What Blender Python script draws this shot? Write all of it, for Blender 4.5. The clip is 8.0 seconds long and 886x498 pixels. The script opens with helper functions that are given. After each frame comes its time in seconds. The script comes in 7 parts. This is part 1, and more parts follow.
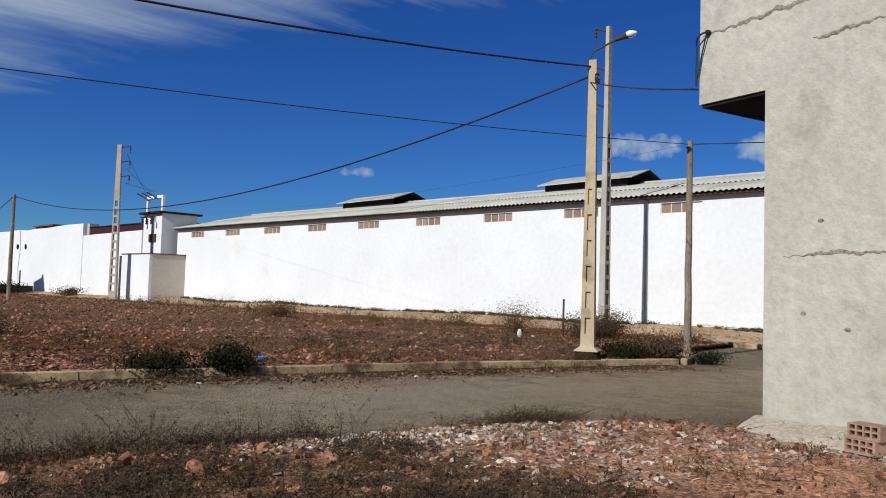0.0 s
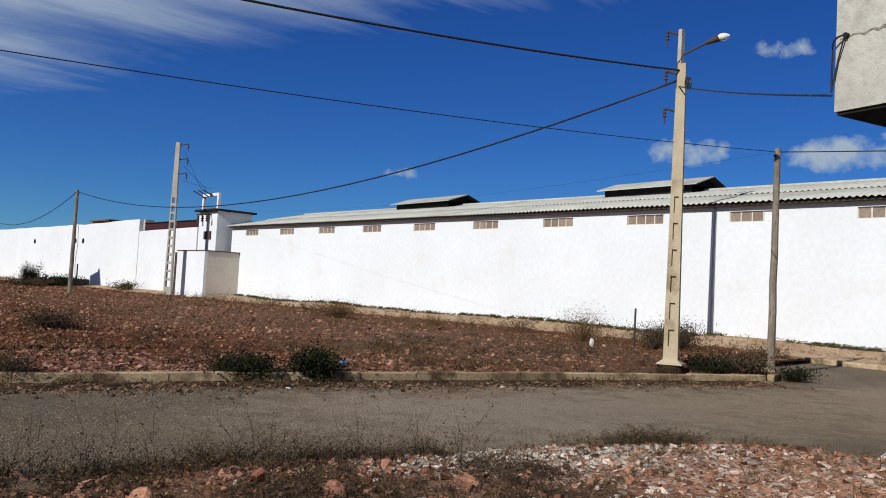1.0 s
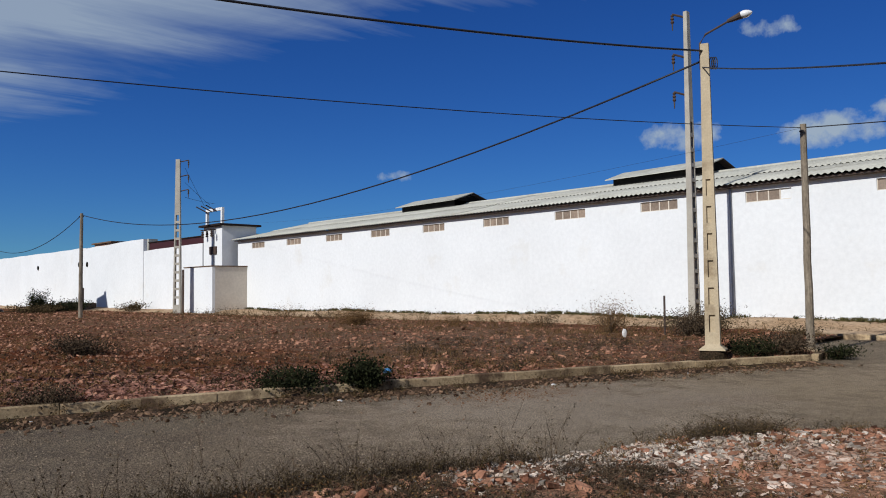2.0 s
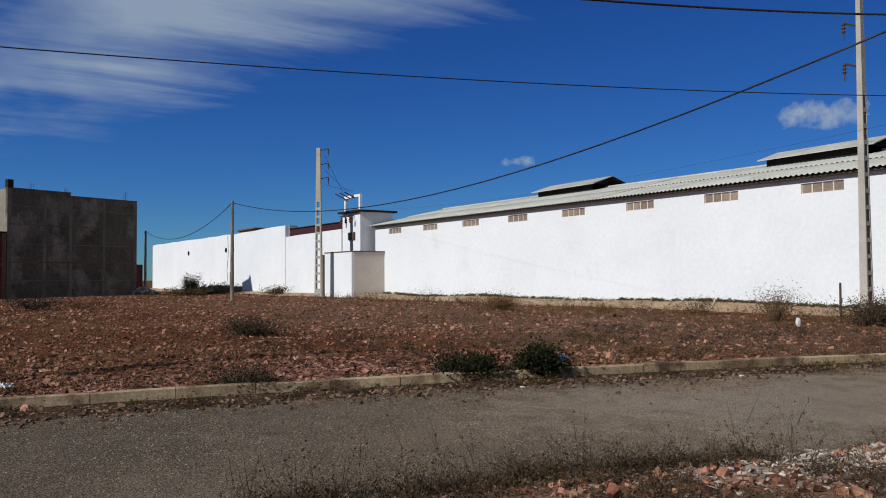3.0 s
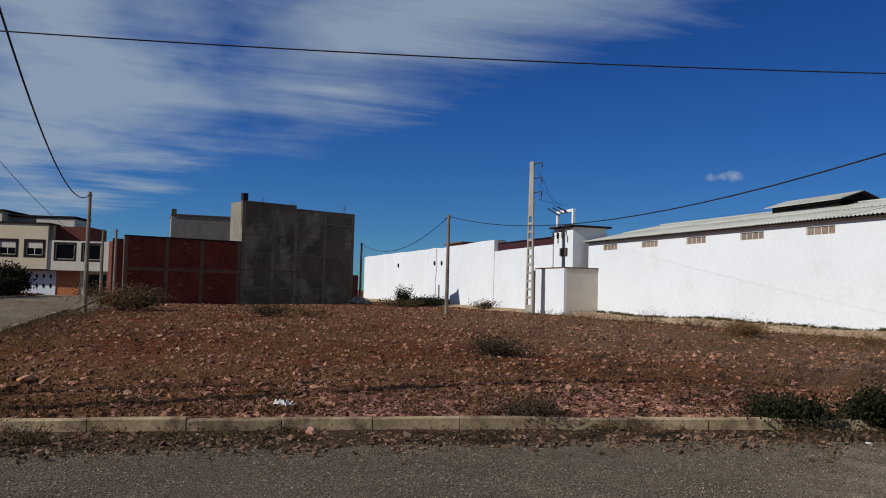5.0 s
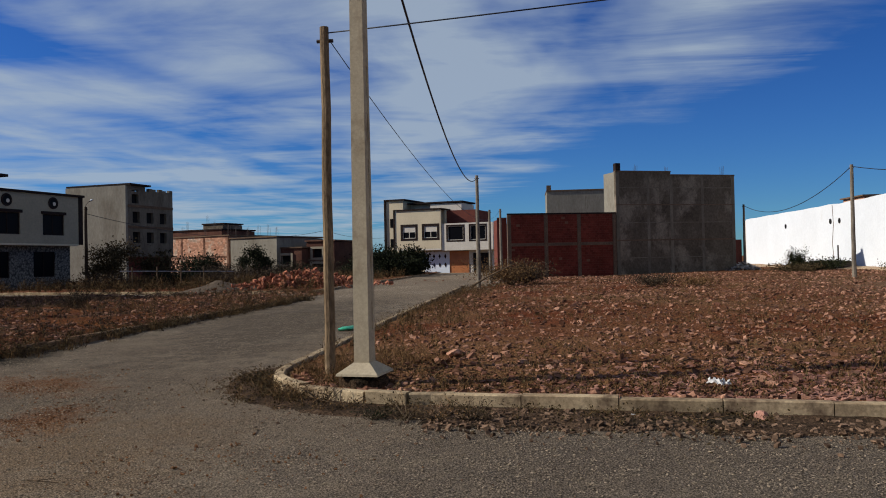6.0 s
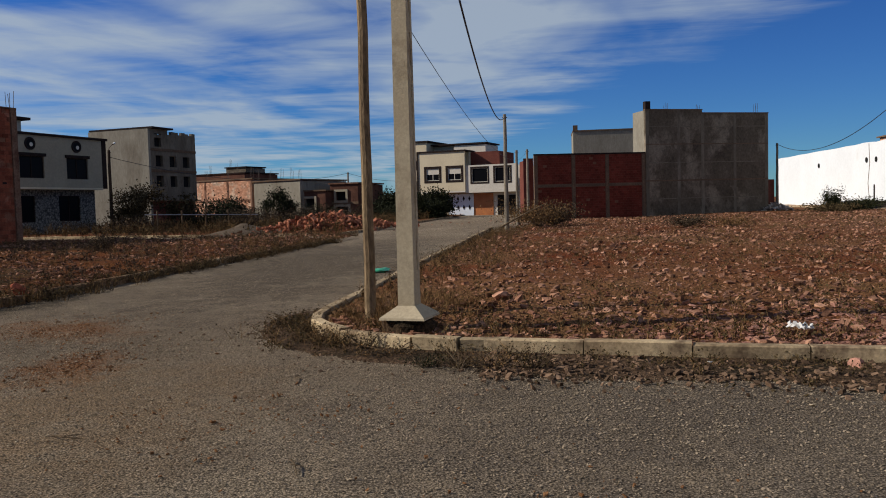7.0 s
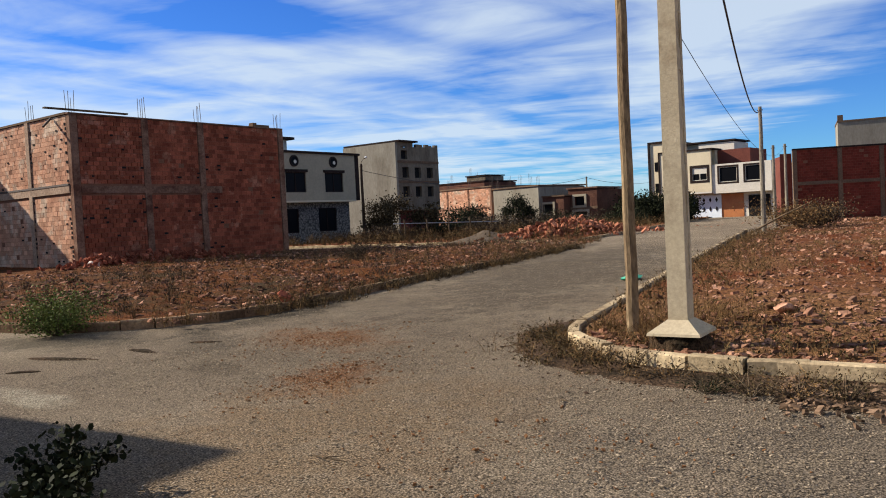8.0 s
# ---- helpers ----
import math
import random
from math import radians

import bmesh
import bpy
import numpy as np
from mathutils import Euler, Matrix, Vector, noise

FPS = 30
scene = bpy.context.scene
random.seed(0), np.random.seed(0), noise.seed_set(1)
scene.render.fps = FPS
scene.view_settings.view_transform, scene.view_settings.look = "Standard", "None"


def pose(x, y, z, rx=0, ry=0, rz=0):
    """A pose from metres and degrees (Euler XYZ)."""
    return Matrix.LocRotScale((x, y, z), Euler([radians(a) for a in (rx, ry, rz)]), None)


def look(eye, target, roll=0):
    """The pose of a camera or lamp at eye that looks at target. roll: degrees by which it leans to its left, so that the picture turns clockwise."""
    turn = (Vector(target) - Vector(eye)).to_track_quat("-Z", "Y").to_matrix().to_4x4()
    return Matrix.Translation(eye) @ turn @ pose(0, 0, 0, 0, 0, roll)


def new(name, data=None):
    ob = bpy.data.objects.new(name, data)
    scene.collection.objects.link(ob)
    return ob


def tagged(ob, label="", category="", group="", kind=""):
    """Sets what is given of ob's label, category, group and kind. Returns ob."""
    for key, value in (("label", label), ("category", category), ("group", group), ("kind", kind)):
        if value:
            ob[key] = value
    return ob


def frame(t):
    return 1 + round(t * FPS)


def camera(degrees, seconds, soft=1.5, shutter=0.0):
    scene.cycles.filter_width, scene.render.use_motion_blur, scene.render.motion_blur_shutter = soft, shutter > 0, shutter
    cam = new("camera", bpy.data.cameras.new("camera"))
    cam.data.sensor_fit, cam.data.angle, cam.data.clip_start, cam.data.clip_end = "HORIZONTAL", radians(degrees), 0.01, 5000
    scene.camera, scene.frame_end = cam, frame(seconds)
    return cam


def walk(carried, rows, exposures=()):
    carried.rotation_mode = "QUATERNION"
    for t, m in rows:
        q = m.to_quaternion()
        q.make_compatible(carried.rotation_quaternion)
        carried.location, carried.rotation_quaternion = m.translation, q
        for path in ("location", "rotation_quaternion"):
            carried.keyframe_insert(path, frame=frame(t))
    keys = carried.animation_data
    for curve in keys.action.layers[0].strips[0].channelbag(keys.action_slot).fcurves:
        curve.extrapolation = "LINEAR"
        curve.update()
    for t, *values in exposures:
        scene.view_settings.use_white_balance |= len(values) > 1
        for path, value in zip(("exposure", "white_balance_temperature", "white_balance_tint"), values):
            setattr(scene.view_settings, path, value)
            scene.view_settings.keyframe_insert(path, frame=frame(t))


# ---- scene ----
# camera: seconds, eye, pitch, roll, yaw
cam = camera(57.8, 8.0, 1.0)
ROWS = [
    (0.0, 0.000, 0.000, 1.473, 3.02, -1.67, 44.16),
    (0.5, -0.407, -0.140, 1.523, 2.98, -1.76, 44.72),
    (1.0, -0.819, -0.319, 1.532, 3.04, -3.11, 47.05),
    (1.5, -1.165, -0.450, 1.543, 3.08, -2.48, 46.48),
    (1.7, -1.301, -0.508, 1.542, 3.22, 0.04, 46.42),
    (2.8, -2.066, -0.952, 1.517, 1.76, -0.37, 50.06),
    (3.0, -2.235, -1.069, 1.525, 2.10, 0.35, 55.97),
    (3.2, -2.436, -1.167, 1.543, 2.96, 0.80, 66.05),
    (3.5, -2.706, -1.234, 1.541, 2.91, 0.22, 70.24),
    (3.8, -2.970, -1.183, 1.561, 3.56, -0.37, 56.28),
    (4.0, -3.159, -1.145, 1.574, 4.00, -0.98, 46.12),
    (4.2, -3.338, -1.145, 1.584, 4.25, -1.84, 42.20),
    (5.3, -4.258, -1.763, 1.579, 1.83, -0.31, 80.19),
    (5.5, -4.408, -1.848, 1.568, 0.93, 0.63, 83.98),
    (5.7, -4.577, -1.923, 1.551, 0.75, 0.62, 89.92),
    (6.0, -4.825, -2.033, 1.569, 0.88, 1.19, 95.79),
    (6.5, -5.161, -2.207, 1.524, -1.23, 0.90, 91.96),
    (7.0, -5.541, -2.424, 1.486, -3.14, 1.51, 97.34),
    (7.5, -5.812, -2.678, 1.495, -2.13, 2.93, 113.38),
    (8.0, -6.172, -2.834, 1.480, -2.10, 2.89, 114.10),
]
EXPOSURES = [(0.0, -0.03, 6200, 10), (1.5, -0.08, 6150, 10), (3.0, -0.22, 6100, 10), (4.2, -0.10, 6150, 10), (5.3, -0.33, 6150, 10), (6.0, 0.0, 6400, 10), (6.5, 0.06, 6600, 10), (7.0, 0.04, 6650, 10), (7.5, 0.82, 6850, 10), (8.0, 0.87, 6850, 10)]
walk(cam, [(t, pose(x, y, z, 90 + pitch, roll, yaw)) for t, x, y, z, pitch, roll, yaw in ROWS], EXPOSURES)

# ---------------- light ----------------
SUN_EL = radians(31)
SUN_TO = Vector((0.115, -0.993, 0)).normalized() * math.cos(SUN_EL) + Vector((0, 0, math.sin(SUN_EL)))
sun = new("sun", bpy.data.lights.new("sun", "SUN"))
sun.data.energy, sun.data.angle, sun.data.color = 5.0, radians(0.5), (1.0, 0.955, 0.88)
sun.matrix_world = look((0, 0, 60), Vector((0, 0, 60)) - SUN_TO)


def nd(nt, kind, **kw):
    n = nt.nodes.new(kind)
    for k, v in kw.items():
        if k.startswith("i_"):
            n.inputs[k[2:].replace("_", " ")].default_value = v
        elif k == "blend_type":
            n.blend_type = v
        elif k == "data_type":
            n.data_type = v
        elif k == "operation":
            n.operation = v
    return n


def math_node(nt, op, a, b=None, clamp=False):
    n = nt.nodes.new("ShaderNodeMath")
    n.operation, n.use_clamp = op, clamp
    for i, v in enumerate((a, b)):
        if v is None:
            continue
        if isinstance(v, (int, float)):
            n.inputs[i].default_value = v
        else:
            nt.links.new(v, n.inputs[i])
    return n.outputs[0]


def sky_world():
    w = bpy.data.worlds.new("sky")
    scene.world = w
    w.use_nodes = True
    nt = w.node_tree
    nt.nodes.clear()
    L = nt.links.new
    out, bg = nt.nodes.new("ShaderNodeOutputWorld"), nt.nodes.new("ShaderNodeBackground")
    sky = nt.nodes.new("ShaderNodeTexSky")
    sky.sky_type, sky.sun_disc = "NISHITA", False
    sky.sun_elevation, sky.sun_rotation = SUN_EL, radians(175)
    sky.altitude, sky.air_density, sky.dust_density, sky.ozone_density = 800, 1.0, 0.1, 2.0
    co = nt.nodes.new("ShaderNodeTexCoord")
    sep = nt.nodes.new("ShaderNodeSeparateXYZ")
    L(co.outputs["Generated"], sep.inputs[0])
    x, y, z = sep.outputs
    zc = math_node(nt, "MAXIMUM", z, 0.035)
    u, v = math_node(nt, "DIVIDE", x, zc), math_node(nt, "DIVIDE", y, zc)
    # cirrus sheet: thick towards -x, its edge along one line
    edge = math_node(nt, "ADD", math_node(nt, "MULTIPLY", u, 0.22), 2.42)

    def streaks(su, sv, scale, detail, rough, seed):
        cb = nt.nodes.new("ShaderNodeCombineXYZ")
        L(math_node(nt, "MULTIPLY", u, su), cb.inputs[0])
        L(math_node(nt, "MULTIPLY", v, sv), cb.inputs[1])
        cb.inputs[2].default_value = seed
        n = nt.nodes.new("ShaderNodeTexNoise")
        n.inputs["Scale"].default_value, n.inputs["Detail"].default_value, n.inputs["Roughness"].default_value = scale, detail, rough
        n.inputs["Distortion"].default_value = 0.6
        L(cb.outputs[0], n.inputs["Vector"])
        return n.outputs[0]

    big = streaks(0.30, 0.62, 1.0, 4, 0.5, 3.1)
    fine = streaks(0.95, 0.75, 1.0, 6, 0.58, 8.4)
    comb = streaks(2.5, 0.42, 1.0, 6, 0.62, 5.7)
    wob = math_node(nt, "ADD", math_node(nt, "MULTIPLY", math_node(nt, "SUBTRACT", comb, 0.5), 1.5), math_node(nt, "MULTIPLY", math_node(nt, "SUBTRACT", fine, 0.5), 1.1))
    depth = math_node(nt, "SUBTRACT", edge, v)
    inside = math_node(nt, "MULTIPLY", math_node(nt, "ADD", depth, wob), 1.0, clamp=True)
    band = math_node(nt, "SUBTRACT", 1.0, math_node(nt, "MULTIPLY", math_node(nt, "ABSOLUTE", math_node(nt, "SUBTRACT", depth, 1.0)), 0.75), clamp=True)
    dens = math_node(nt, "ADD", math_node(nt, "MULTIPLY", big, 2.0), math_node(nt, "ADD", math_node(nt, "MULTIPLY", fine, 1.25), math_node(nt, "MULTIPLY", comb, 0.35)))
    dens = math_node(nt, "ADD", dens, math_node(nt, "MULTIPLY", band, 0.17))
    west = math_node(nt, "MULTIPLY", math_node(nt, "SUBTRACT", -0.8, v), 0.3, clamp=True)
    dens = math_node(nt, "ADD", dens, math_node(nt, "MULTIPLY", west, 0.09))
    dens = math_node(nt, "MULTIPLY", math_node(nt, "SUBTRACT", dens, 1.57), 1.7, clamp=True)
    cirrus = math_node(nt, "MULTIPLY", math_node(nt, "MULTIPLY", inside, dens), 0.78)
    # a few small cumulus puffs low over the warehouse
    pn = nt.nodes.new("ShaderNodeTexNoise")
    pn.inputs["Scale"].default_value, pn.inputs["Detail"].default_value, pn.inputs["Roughness"].default_value = 26.0, 6, 0.6
    L(co.outputs["Generated"], pn.inputs["Vector"])
    puff = pn.outputs[0]
    total = None
    for az, el, wa, we in ((59.4, 10.3, 2.8, 0.9), (69.5, 10.2, 3.2, 1.1), (73.8, 11.0, 2.6, 0.8), (39.5, 8.2, 1.2, 0.5), (75.2, 17.3, 2.0, 1.0), (65.4, 17.0, 1.6, 0.7)):
        a, e = radians(az), radians(el)
        c = (-math.cos(e) * math.cos(a), math.cos(e) * math.sin(a), math.sin(e))
        side = (math.sin(a), math.cos(a))
        along = math_node(nt, "ADD", math_node(nt, "MULTIPLY", math_node(nt, "SUBTRACT", x, c[0]), side[0] / radians(wa)), math_node(nt, "MULTIPLY", math_node(nt, "SUBTRACT", y, c[1]), side[1] / radians(wa)))
        up = math_node(nt, "DIVIDE", math_node(nt, "SUBTRACT", z, c[2]), radians(we))
        front = math_node(nt, "GREATER_THAN", math_node(nt, "ADD", math_node(nt, "MULTIPLY", x, c[0]), math_node(nt, "MULTIPLY", y, c[1])), 0.0)
        r = math_node(nt, "ADD", math_node(nt, "MULTIPLY", along, along), math_node(nt, "MULTIPLY", up, up))
        g = math_node(nt, "MULTIPLY", math_node(nt, "SUBTRACT", 1.0, math_node(nt, "MULTIPLY", r, 0.55), clamp=True), front)
        total = g if total is None else math_node(nt, "MAXIMUM", total, g)
    cum = math_node(nt, "MULTIPLY", math_node(nt, "SUBTRACT", math_node(nt, "ADD", total, math_node(nt, "MULTIPLY", puff, 3.2)), 1.98), 1.4, clamp=True)
    cum = math_node(nt, "MULTIPLY", math_node(nt, "MULTIPLY", cum, math_node(nt, "GREATER_THAN", total, 0.0)), 0.95)
    cover = math_node(nt, "MAXIMUM", cirrus, cum)
    fade = math_node(nt, "MULTIPLY", math_node(nt, "SUBTRACT", z, 0.005), 24.0, clamp=True)
    cover = math_node(nt, "MULTIPLY", cover, fade)
    mix = nt.nodes.new("ShaderNodeMix")
    mix.data_type = "RGBA"
    L(cover, mix.inputs[0])
    tint = nt.nodes.new("ShaderNodeHueSaturation")
    tint.inputs["Hue"].default_value, tint.inputs["Saturation"].default_value, tint.inputs["Value"].default_value = 0.512, 1.22, 0.88
    L(sky.outputs[0], tint.inputs["Color"])
    deep = nt.nodes.new("ShaderNodeMix")
    deep.data_type, deep.blend_type = "RGBA", "MULTIPLY"
    deep.inputs[0].default_value = 1.0
    deep.inputs[7].default_value = (0.46, 0.96, 1.62, 1)
    L(tint.outputs[0], deep.inputs[6])
    # the clear sky deepens away from the sun
    away = nt.nodes.new("ShaderNodeVectorMath")
    away.operation = "SCALE"
    L(deep.outputs[2], away.inputs[0])
    L(math_node(nt, "SUBTRACT", 1.06, math_node(nt, "MULTIPLY", math_node(nt, "MAXIMUM", y, 0.0), 0.22)), away.inputs["Scale"])
    L(away.outputs[0], mix.inputs[6])
    mix.inputs[7].default_value = (7.2, 8.6, 10.0, 1)
    L(mix.outputs[2], bg.inputs[0])
    bg.inputs[1].default_value = 0.053
    L(bg.outputs[0], out.inputs[0])


sky_world()

# ---------------- materials ----------------
def surface(name, c1, c2, rough=0.85, scale=0.6, fine=14.0, fine_amt=0.35, bump=0.15, bump_scale=30.0, metal=0.0, c3=None, c3_scale=0.25, c3_low=0.5, c3_high=0.62, per=None, per_amt=0.0, spec=0.3, stretch=1.0, stains=(), pits=0.0):
    """Two-scale colour (patches and grain), an optional third colour in stains, relief, and a change from piece to piece."""
    m = bpy.data.materials.new(name)
    m.use_nodes = True
    nt = m.node_tree
    L = nt.links.new
    b = nt.nodes["Principled BSDF"]
    b.inputs["Roughness"].default_value, b.inputs["Metallic"].default_value = rough, metal
    b.inputs["Specular IOR Level"].default_value = 0.04 if rough >= 0.85 and metal == 0.0 else spec
    geo = nt.nodes.new("ShaderNodeNewGeometry")
    pos = geo.outputs["Position"]
    if stretch != 1.0:
        vm = nt.nodes.new("ShaderNodeVectorMath")
        vm.operation = "MULTIPLY"
        vm.inputs[1].default_value = (1, 1, stretch)
        L(pos, vm.inputs[0])
        pos = vm.outputs[0]

    def noise_at(s, detail=4, r=0.6, off=0.0):
        n = nt.nodes.new("ShaderNodeTexNoise")
        n.inputs["Scale"].default_value, n.inputs["Detail"].default_value, n.inputs["Roughness"].default_value = s, detail, r
        if off:
            ad = nt.nodes.new("ShaderNodeVectorMath")
            ad.operation = "ADD"
            ad.inputs[1].default_value = (off, off * 0.7, off * 0.3)
            L(pos, ad.inputs[0])
            L(ad.outputs[0], n.inputs["Vector"])
        else:
            L(pos, n.inputs["Vector"])
        return n.outputs[0]

    def ramp(fac, lo, hi):
        mr = nt.nodes.new("ShaderNodeMapRange")
        mr.inputs[1].default_value, mr.inputs[2].default_value = lo, hi
        L(fac, mr.inputs[0])
        return mr.outputs[0]

    def mixed(fac, a, b2, mode="MIX"):
        mx = nt.nodes.new("ShaderNodeMix")
        mx.data_type, mx.blend_type = "RGBA", mode
        for sock, val in ((mx.inputs[0], fac), (mx.inputs[6], a), (mx.inputs[7], b2)):
            if isinstance(val, (int, float)):
                sock.default_value = val
            elif isinstance(val, tuple):
                sock.default_value = (*val, 1)
            else:
                L(val, sock)
        return mx.outputs[2]

    col = mixed(ramp(noise_at(scale), 0.35, 0.65), c1, c2)
    if c3:
        col = mixed(ramp(noise_at(c3_scale, 5, 0.65, 37.0), c3_low, c3_high), col, c3)
    if stains:
        sp = nt.nodes.new("ShaderNodeSeparateXYZ")
        L(pos, sp.inputs[0])
        rag = math_node(nt, "MULTIPLY", math_node(nt, "SUBTRACT", noise_at(2.6, 5, 0.65, 11.0), 0.5), 3.2)
        for x, y, rx, ry, turn, tone, amount in stains:
            c, s = math.cos(radians(turn)), math.sin(radians(turn))
            dx, dy = math_node(nt, "SUBTRACT", sp.outputs[0], x), math_node(nt, "SUBTRACT", sp.outputs[1], y)
            u = math_node(nt, "ADD", math_node(nt, "MULTIPLY", dx, c / rx), math_node(nt, "MULTIPLY", dy, s / rx))
            v = math_node(nt, "ADD", math_node(nt, "MULTIPLY", dx, -s / ry), math_node(nt, "MULTIPLY", dy, c / ry))
            d = math_node(nt, "SUBTRACT", 1.0, math_node(nt, "ADD", math_node(nt, "MULTIPLY", u, u), math_node(nt, "MULTIPLY", v, v)))
            f = math_node(nt, "ADD", d, rag, clamp=True)
            col = mixed(math_node(nt, "MULTIPLY", math_node(nt, "MULTIPLY", f, math_node(nt, "ADD", d, 0.8, clamp=True)), amount), col, tone)
    grain = ramp(noise_at(fine, 3, 0.7), 0.3, 0.7)
    g = nt.nodes.new("ShaderNodeMapRange")
    g.inputs[3].default_value, g.inputs[4].default_value = 1.0 - fine_amt, 1.0 + fine_amt
    L(grain, g.inputs[0])
    if per:
        src = nt.nodes.new("ShaderNodeObjectInfo").outputs["Random"] if per == "object" else geo.outputs["Random Per Island"]
        pr = nt.nodes.new("ShaderNodeMapRange")
        pr.inputs[3].default_value, pr.inputs[4].default_value = 1.0 - per_amt, 1.0 + per_amt
        L(src, pr.inputs[0])
        fac = math_node(nt, "MULTIPLY", g.outputs[0], pr.outputs[0])
    else:
        fac = g.outputs[0]
    if pits:
        vo = nt.nodes.new("ShaderNodeTexVoronoi")
        vo.inputs["Scale"].default_value = pits
        L(pos, vo.inputs["Vector"])
        hv = ramp(vo.outputs["Distance"], 0.15, 0.75)
        pm = nt.nodes.new("ShaderNodeMapRange")
        pm.inputs[3].default_value, pm.inputs[4].default_value = 1.4, 0.38
        L(hv, pm.inputs[0])
        fac = math_node(nt, "MULTIPLY", fac, pm.outputs[0])
    sc = nt.nodes.new("ShaderNodeVectorMath")
    sc.operation = "SCALE"
    L(col, sc.inputs[0])
    L(fac, sc.inputs["Scale"])
    L(sc.outputs[0], b.inputs["Base Color"])
    bp = nt.nodes.new("ShaderNodeBump")
    bp.inputs["Strength"].default_value, bp.inputs["Distance"].default_value = bump, 0.05
    L(noise_at(bump_scale, 4, 0.7), bp.inputs["Height"])
    L(bp.outputs[0], b.inputs["Normal"])
    return m


SOIL = surface("red_soil", (0.100, 0.027, 0.010), (0.128, 0.042, 0.016), 0.95, 0.5, 22.0, 0.9, 1.0, 16.0, c3=(0.150, 0.078, 0.035), c3_scale=0.16, c3_low=0.38, c3_high=0.64, stains=((-26.0, 15.5, 22.0, 9.0, 0, (0.145, 0.092, 0.058), 0.8), (-14.0, 14.0, 5.0, 6.0, 0, (0.135, 0.088, 0.058), 0.7), (-45.0, 18.0, 18.0, 9.0, 0, (0.16, 0.095, 0.052), 0.7)))
SOIL_NEAR = surface("pink_brown_soil", (0.24, 0.112, 0.064), (0.32, 0.180, 0.115), 0.95, 0.9, 26.0, 0.9, 1.0, 24.0, c3=(0.085, 0.056, 0.031), c3_scale=0.55, c3_low=0.5, c3_high=0.62, stains=((-3.2, 6.6, 2.0, 2.2, 0, (0.48, 0.255, 0.155), 0.85), (-3.2, 8.3, 2.2, 0.8, -14, (0.45, 0.37, 0.29), 0.9), (-5.4, 6.4, 1.4, 1.7, -20, (0.36, 0.275, 0.21), 0.8), (-6.3, 2.6, 0.8, 3.6, -14, (0.12, 0.072, 0.042), 0.8), (-4.6, 3.6, 1.0, 1.2, -14, (0.14, 0.08, 0.046), 0.6)))
VERGE = surface("sandy_verge_soil", (0.42, 0.30, 0.19), (0.32, 0.21, 0.12), 0.95, 0.6, 8.0, 0.4, 0.4, 14.0, c3=(0.16, 0.12, 0.06), c3_scale=0.5, c3_low=0.56, c3_high=0.7)
# the widest dark ovals only lower the brightness of whole road stretches
ASPHALT = surface("dusty_asphalt", (0.216, 0.163, 0.110), (0.272, 0.207, 0.141), 0.93, 0.35, 70.0, 0.75, 0.9, 60.0, c3=(0.345, 0.272, 0.186), c3_scale=0.22, c3_low=0.48, c3_high=0.75, pits=74.0, stains=((-28.0, -8.4, 15.0, 3.4, 2, (0.112, 0.088, 0.062), 0.8), (-17.5, -11.0, 3.0, 0.7, 0, (0.095, 0.075, 0.05), 0.8), (-14.3, -12.6, 0.8, 2.2, 10, (0.10, 0.082, 0.056), 0.7), (-6.6, 12.5, 3.0, 9.0, -18, (0.43, 0.33, 0.215), 1.0), (-4.5, 17.0, 3.0, 5.0, -18, (0.45, 0.35, 0.24), 1.0), (-12.75, -7.05, 1.2, 0.6, 20, (0.24, 0.105, 0.045), 0.9), (-15.1, -8.6, 1.6, 0.8, 60, (0.24, 0.12, 0.058), 0.85), (-11.0, -6.0, 2.4, 1.8, 0, (0.27, 0.175, 0.095), 0.6), (-14.6, -10.2, 1.6, 0.5, 40, (0.085, 0.07, 0.05), 0.6), (-11.4, -9.6, 1.0, 0.25, 75, (0.42, 0.36, 0.26), 0.8), (-9.4, 8.6, 0.7, 1.4, -10, (0.24, 0.13, 0.07), 0.6), (-7.2, 9.5, 0.6, 1.6, -25, (0.26, 0.16, 0.09), 0.5), (-10.5, 3.0, 0.5, 4.0, 12, (0.28, 0.23, 0.16), 0.4), (-8.3, 7.6, 2.6, 4.2, -14, (0.44, 0.35, 0.255), 0.85), (-10.8, -0.4, 2.7, 4.8, -6, (0.150, 0.119, 0.090), 0.65), (-13.0, -8.6, 0.9, 0.3, 60, (0.09, 0.07, 0.046), 0.5)))
KERB = surface("cream_concrete_kerb", (0.42, 0.318, 0.19), (0.30, 0.215, 0.125), 0.9, 1.6, 22.0, 0.3, 0.3, 40.0, c3=(0.11, 0.072, 0.045), c3_scale=1.4, c3_low=0.48, c3_high=0.62, per="object", per_amt=0.2)
STONE = surface("pink_rubble_stone", (0.32, 0.172, 0.108), (0.135, 0.058, 0.034), 0.92, 1.5, 30.0, 0.25, 0.3, 40.0, per="island", per_amt=0.7)
STONE_PALE = surface("pale_rubble_stone", (0.50, 0.44, 0.37), (0.24, 0.185, 0.135), 0.92, 2.0, 30.0, 0.25, 0.3, 40.0, per="island", per_amt=0.5)
WHITE = surface("white_painted_render", (0.665, 0.675, 0.67), (0.625, 0.633, 0.627), 0.85, 0.3, 5.0, 0.05, 0.08, 12.0, c3=(0.57, 0.55, 0.50), c3_scale=0.35, c3_low=0.6, c3_high=0.85)
CREAM = surface("cream_render", (0.60, 0.50, 0.34), (0.53, 0.44, 0.30), 0.85, 0.4, 6.0, 0.06, 0.1, 14.0)
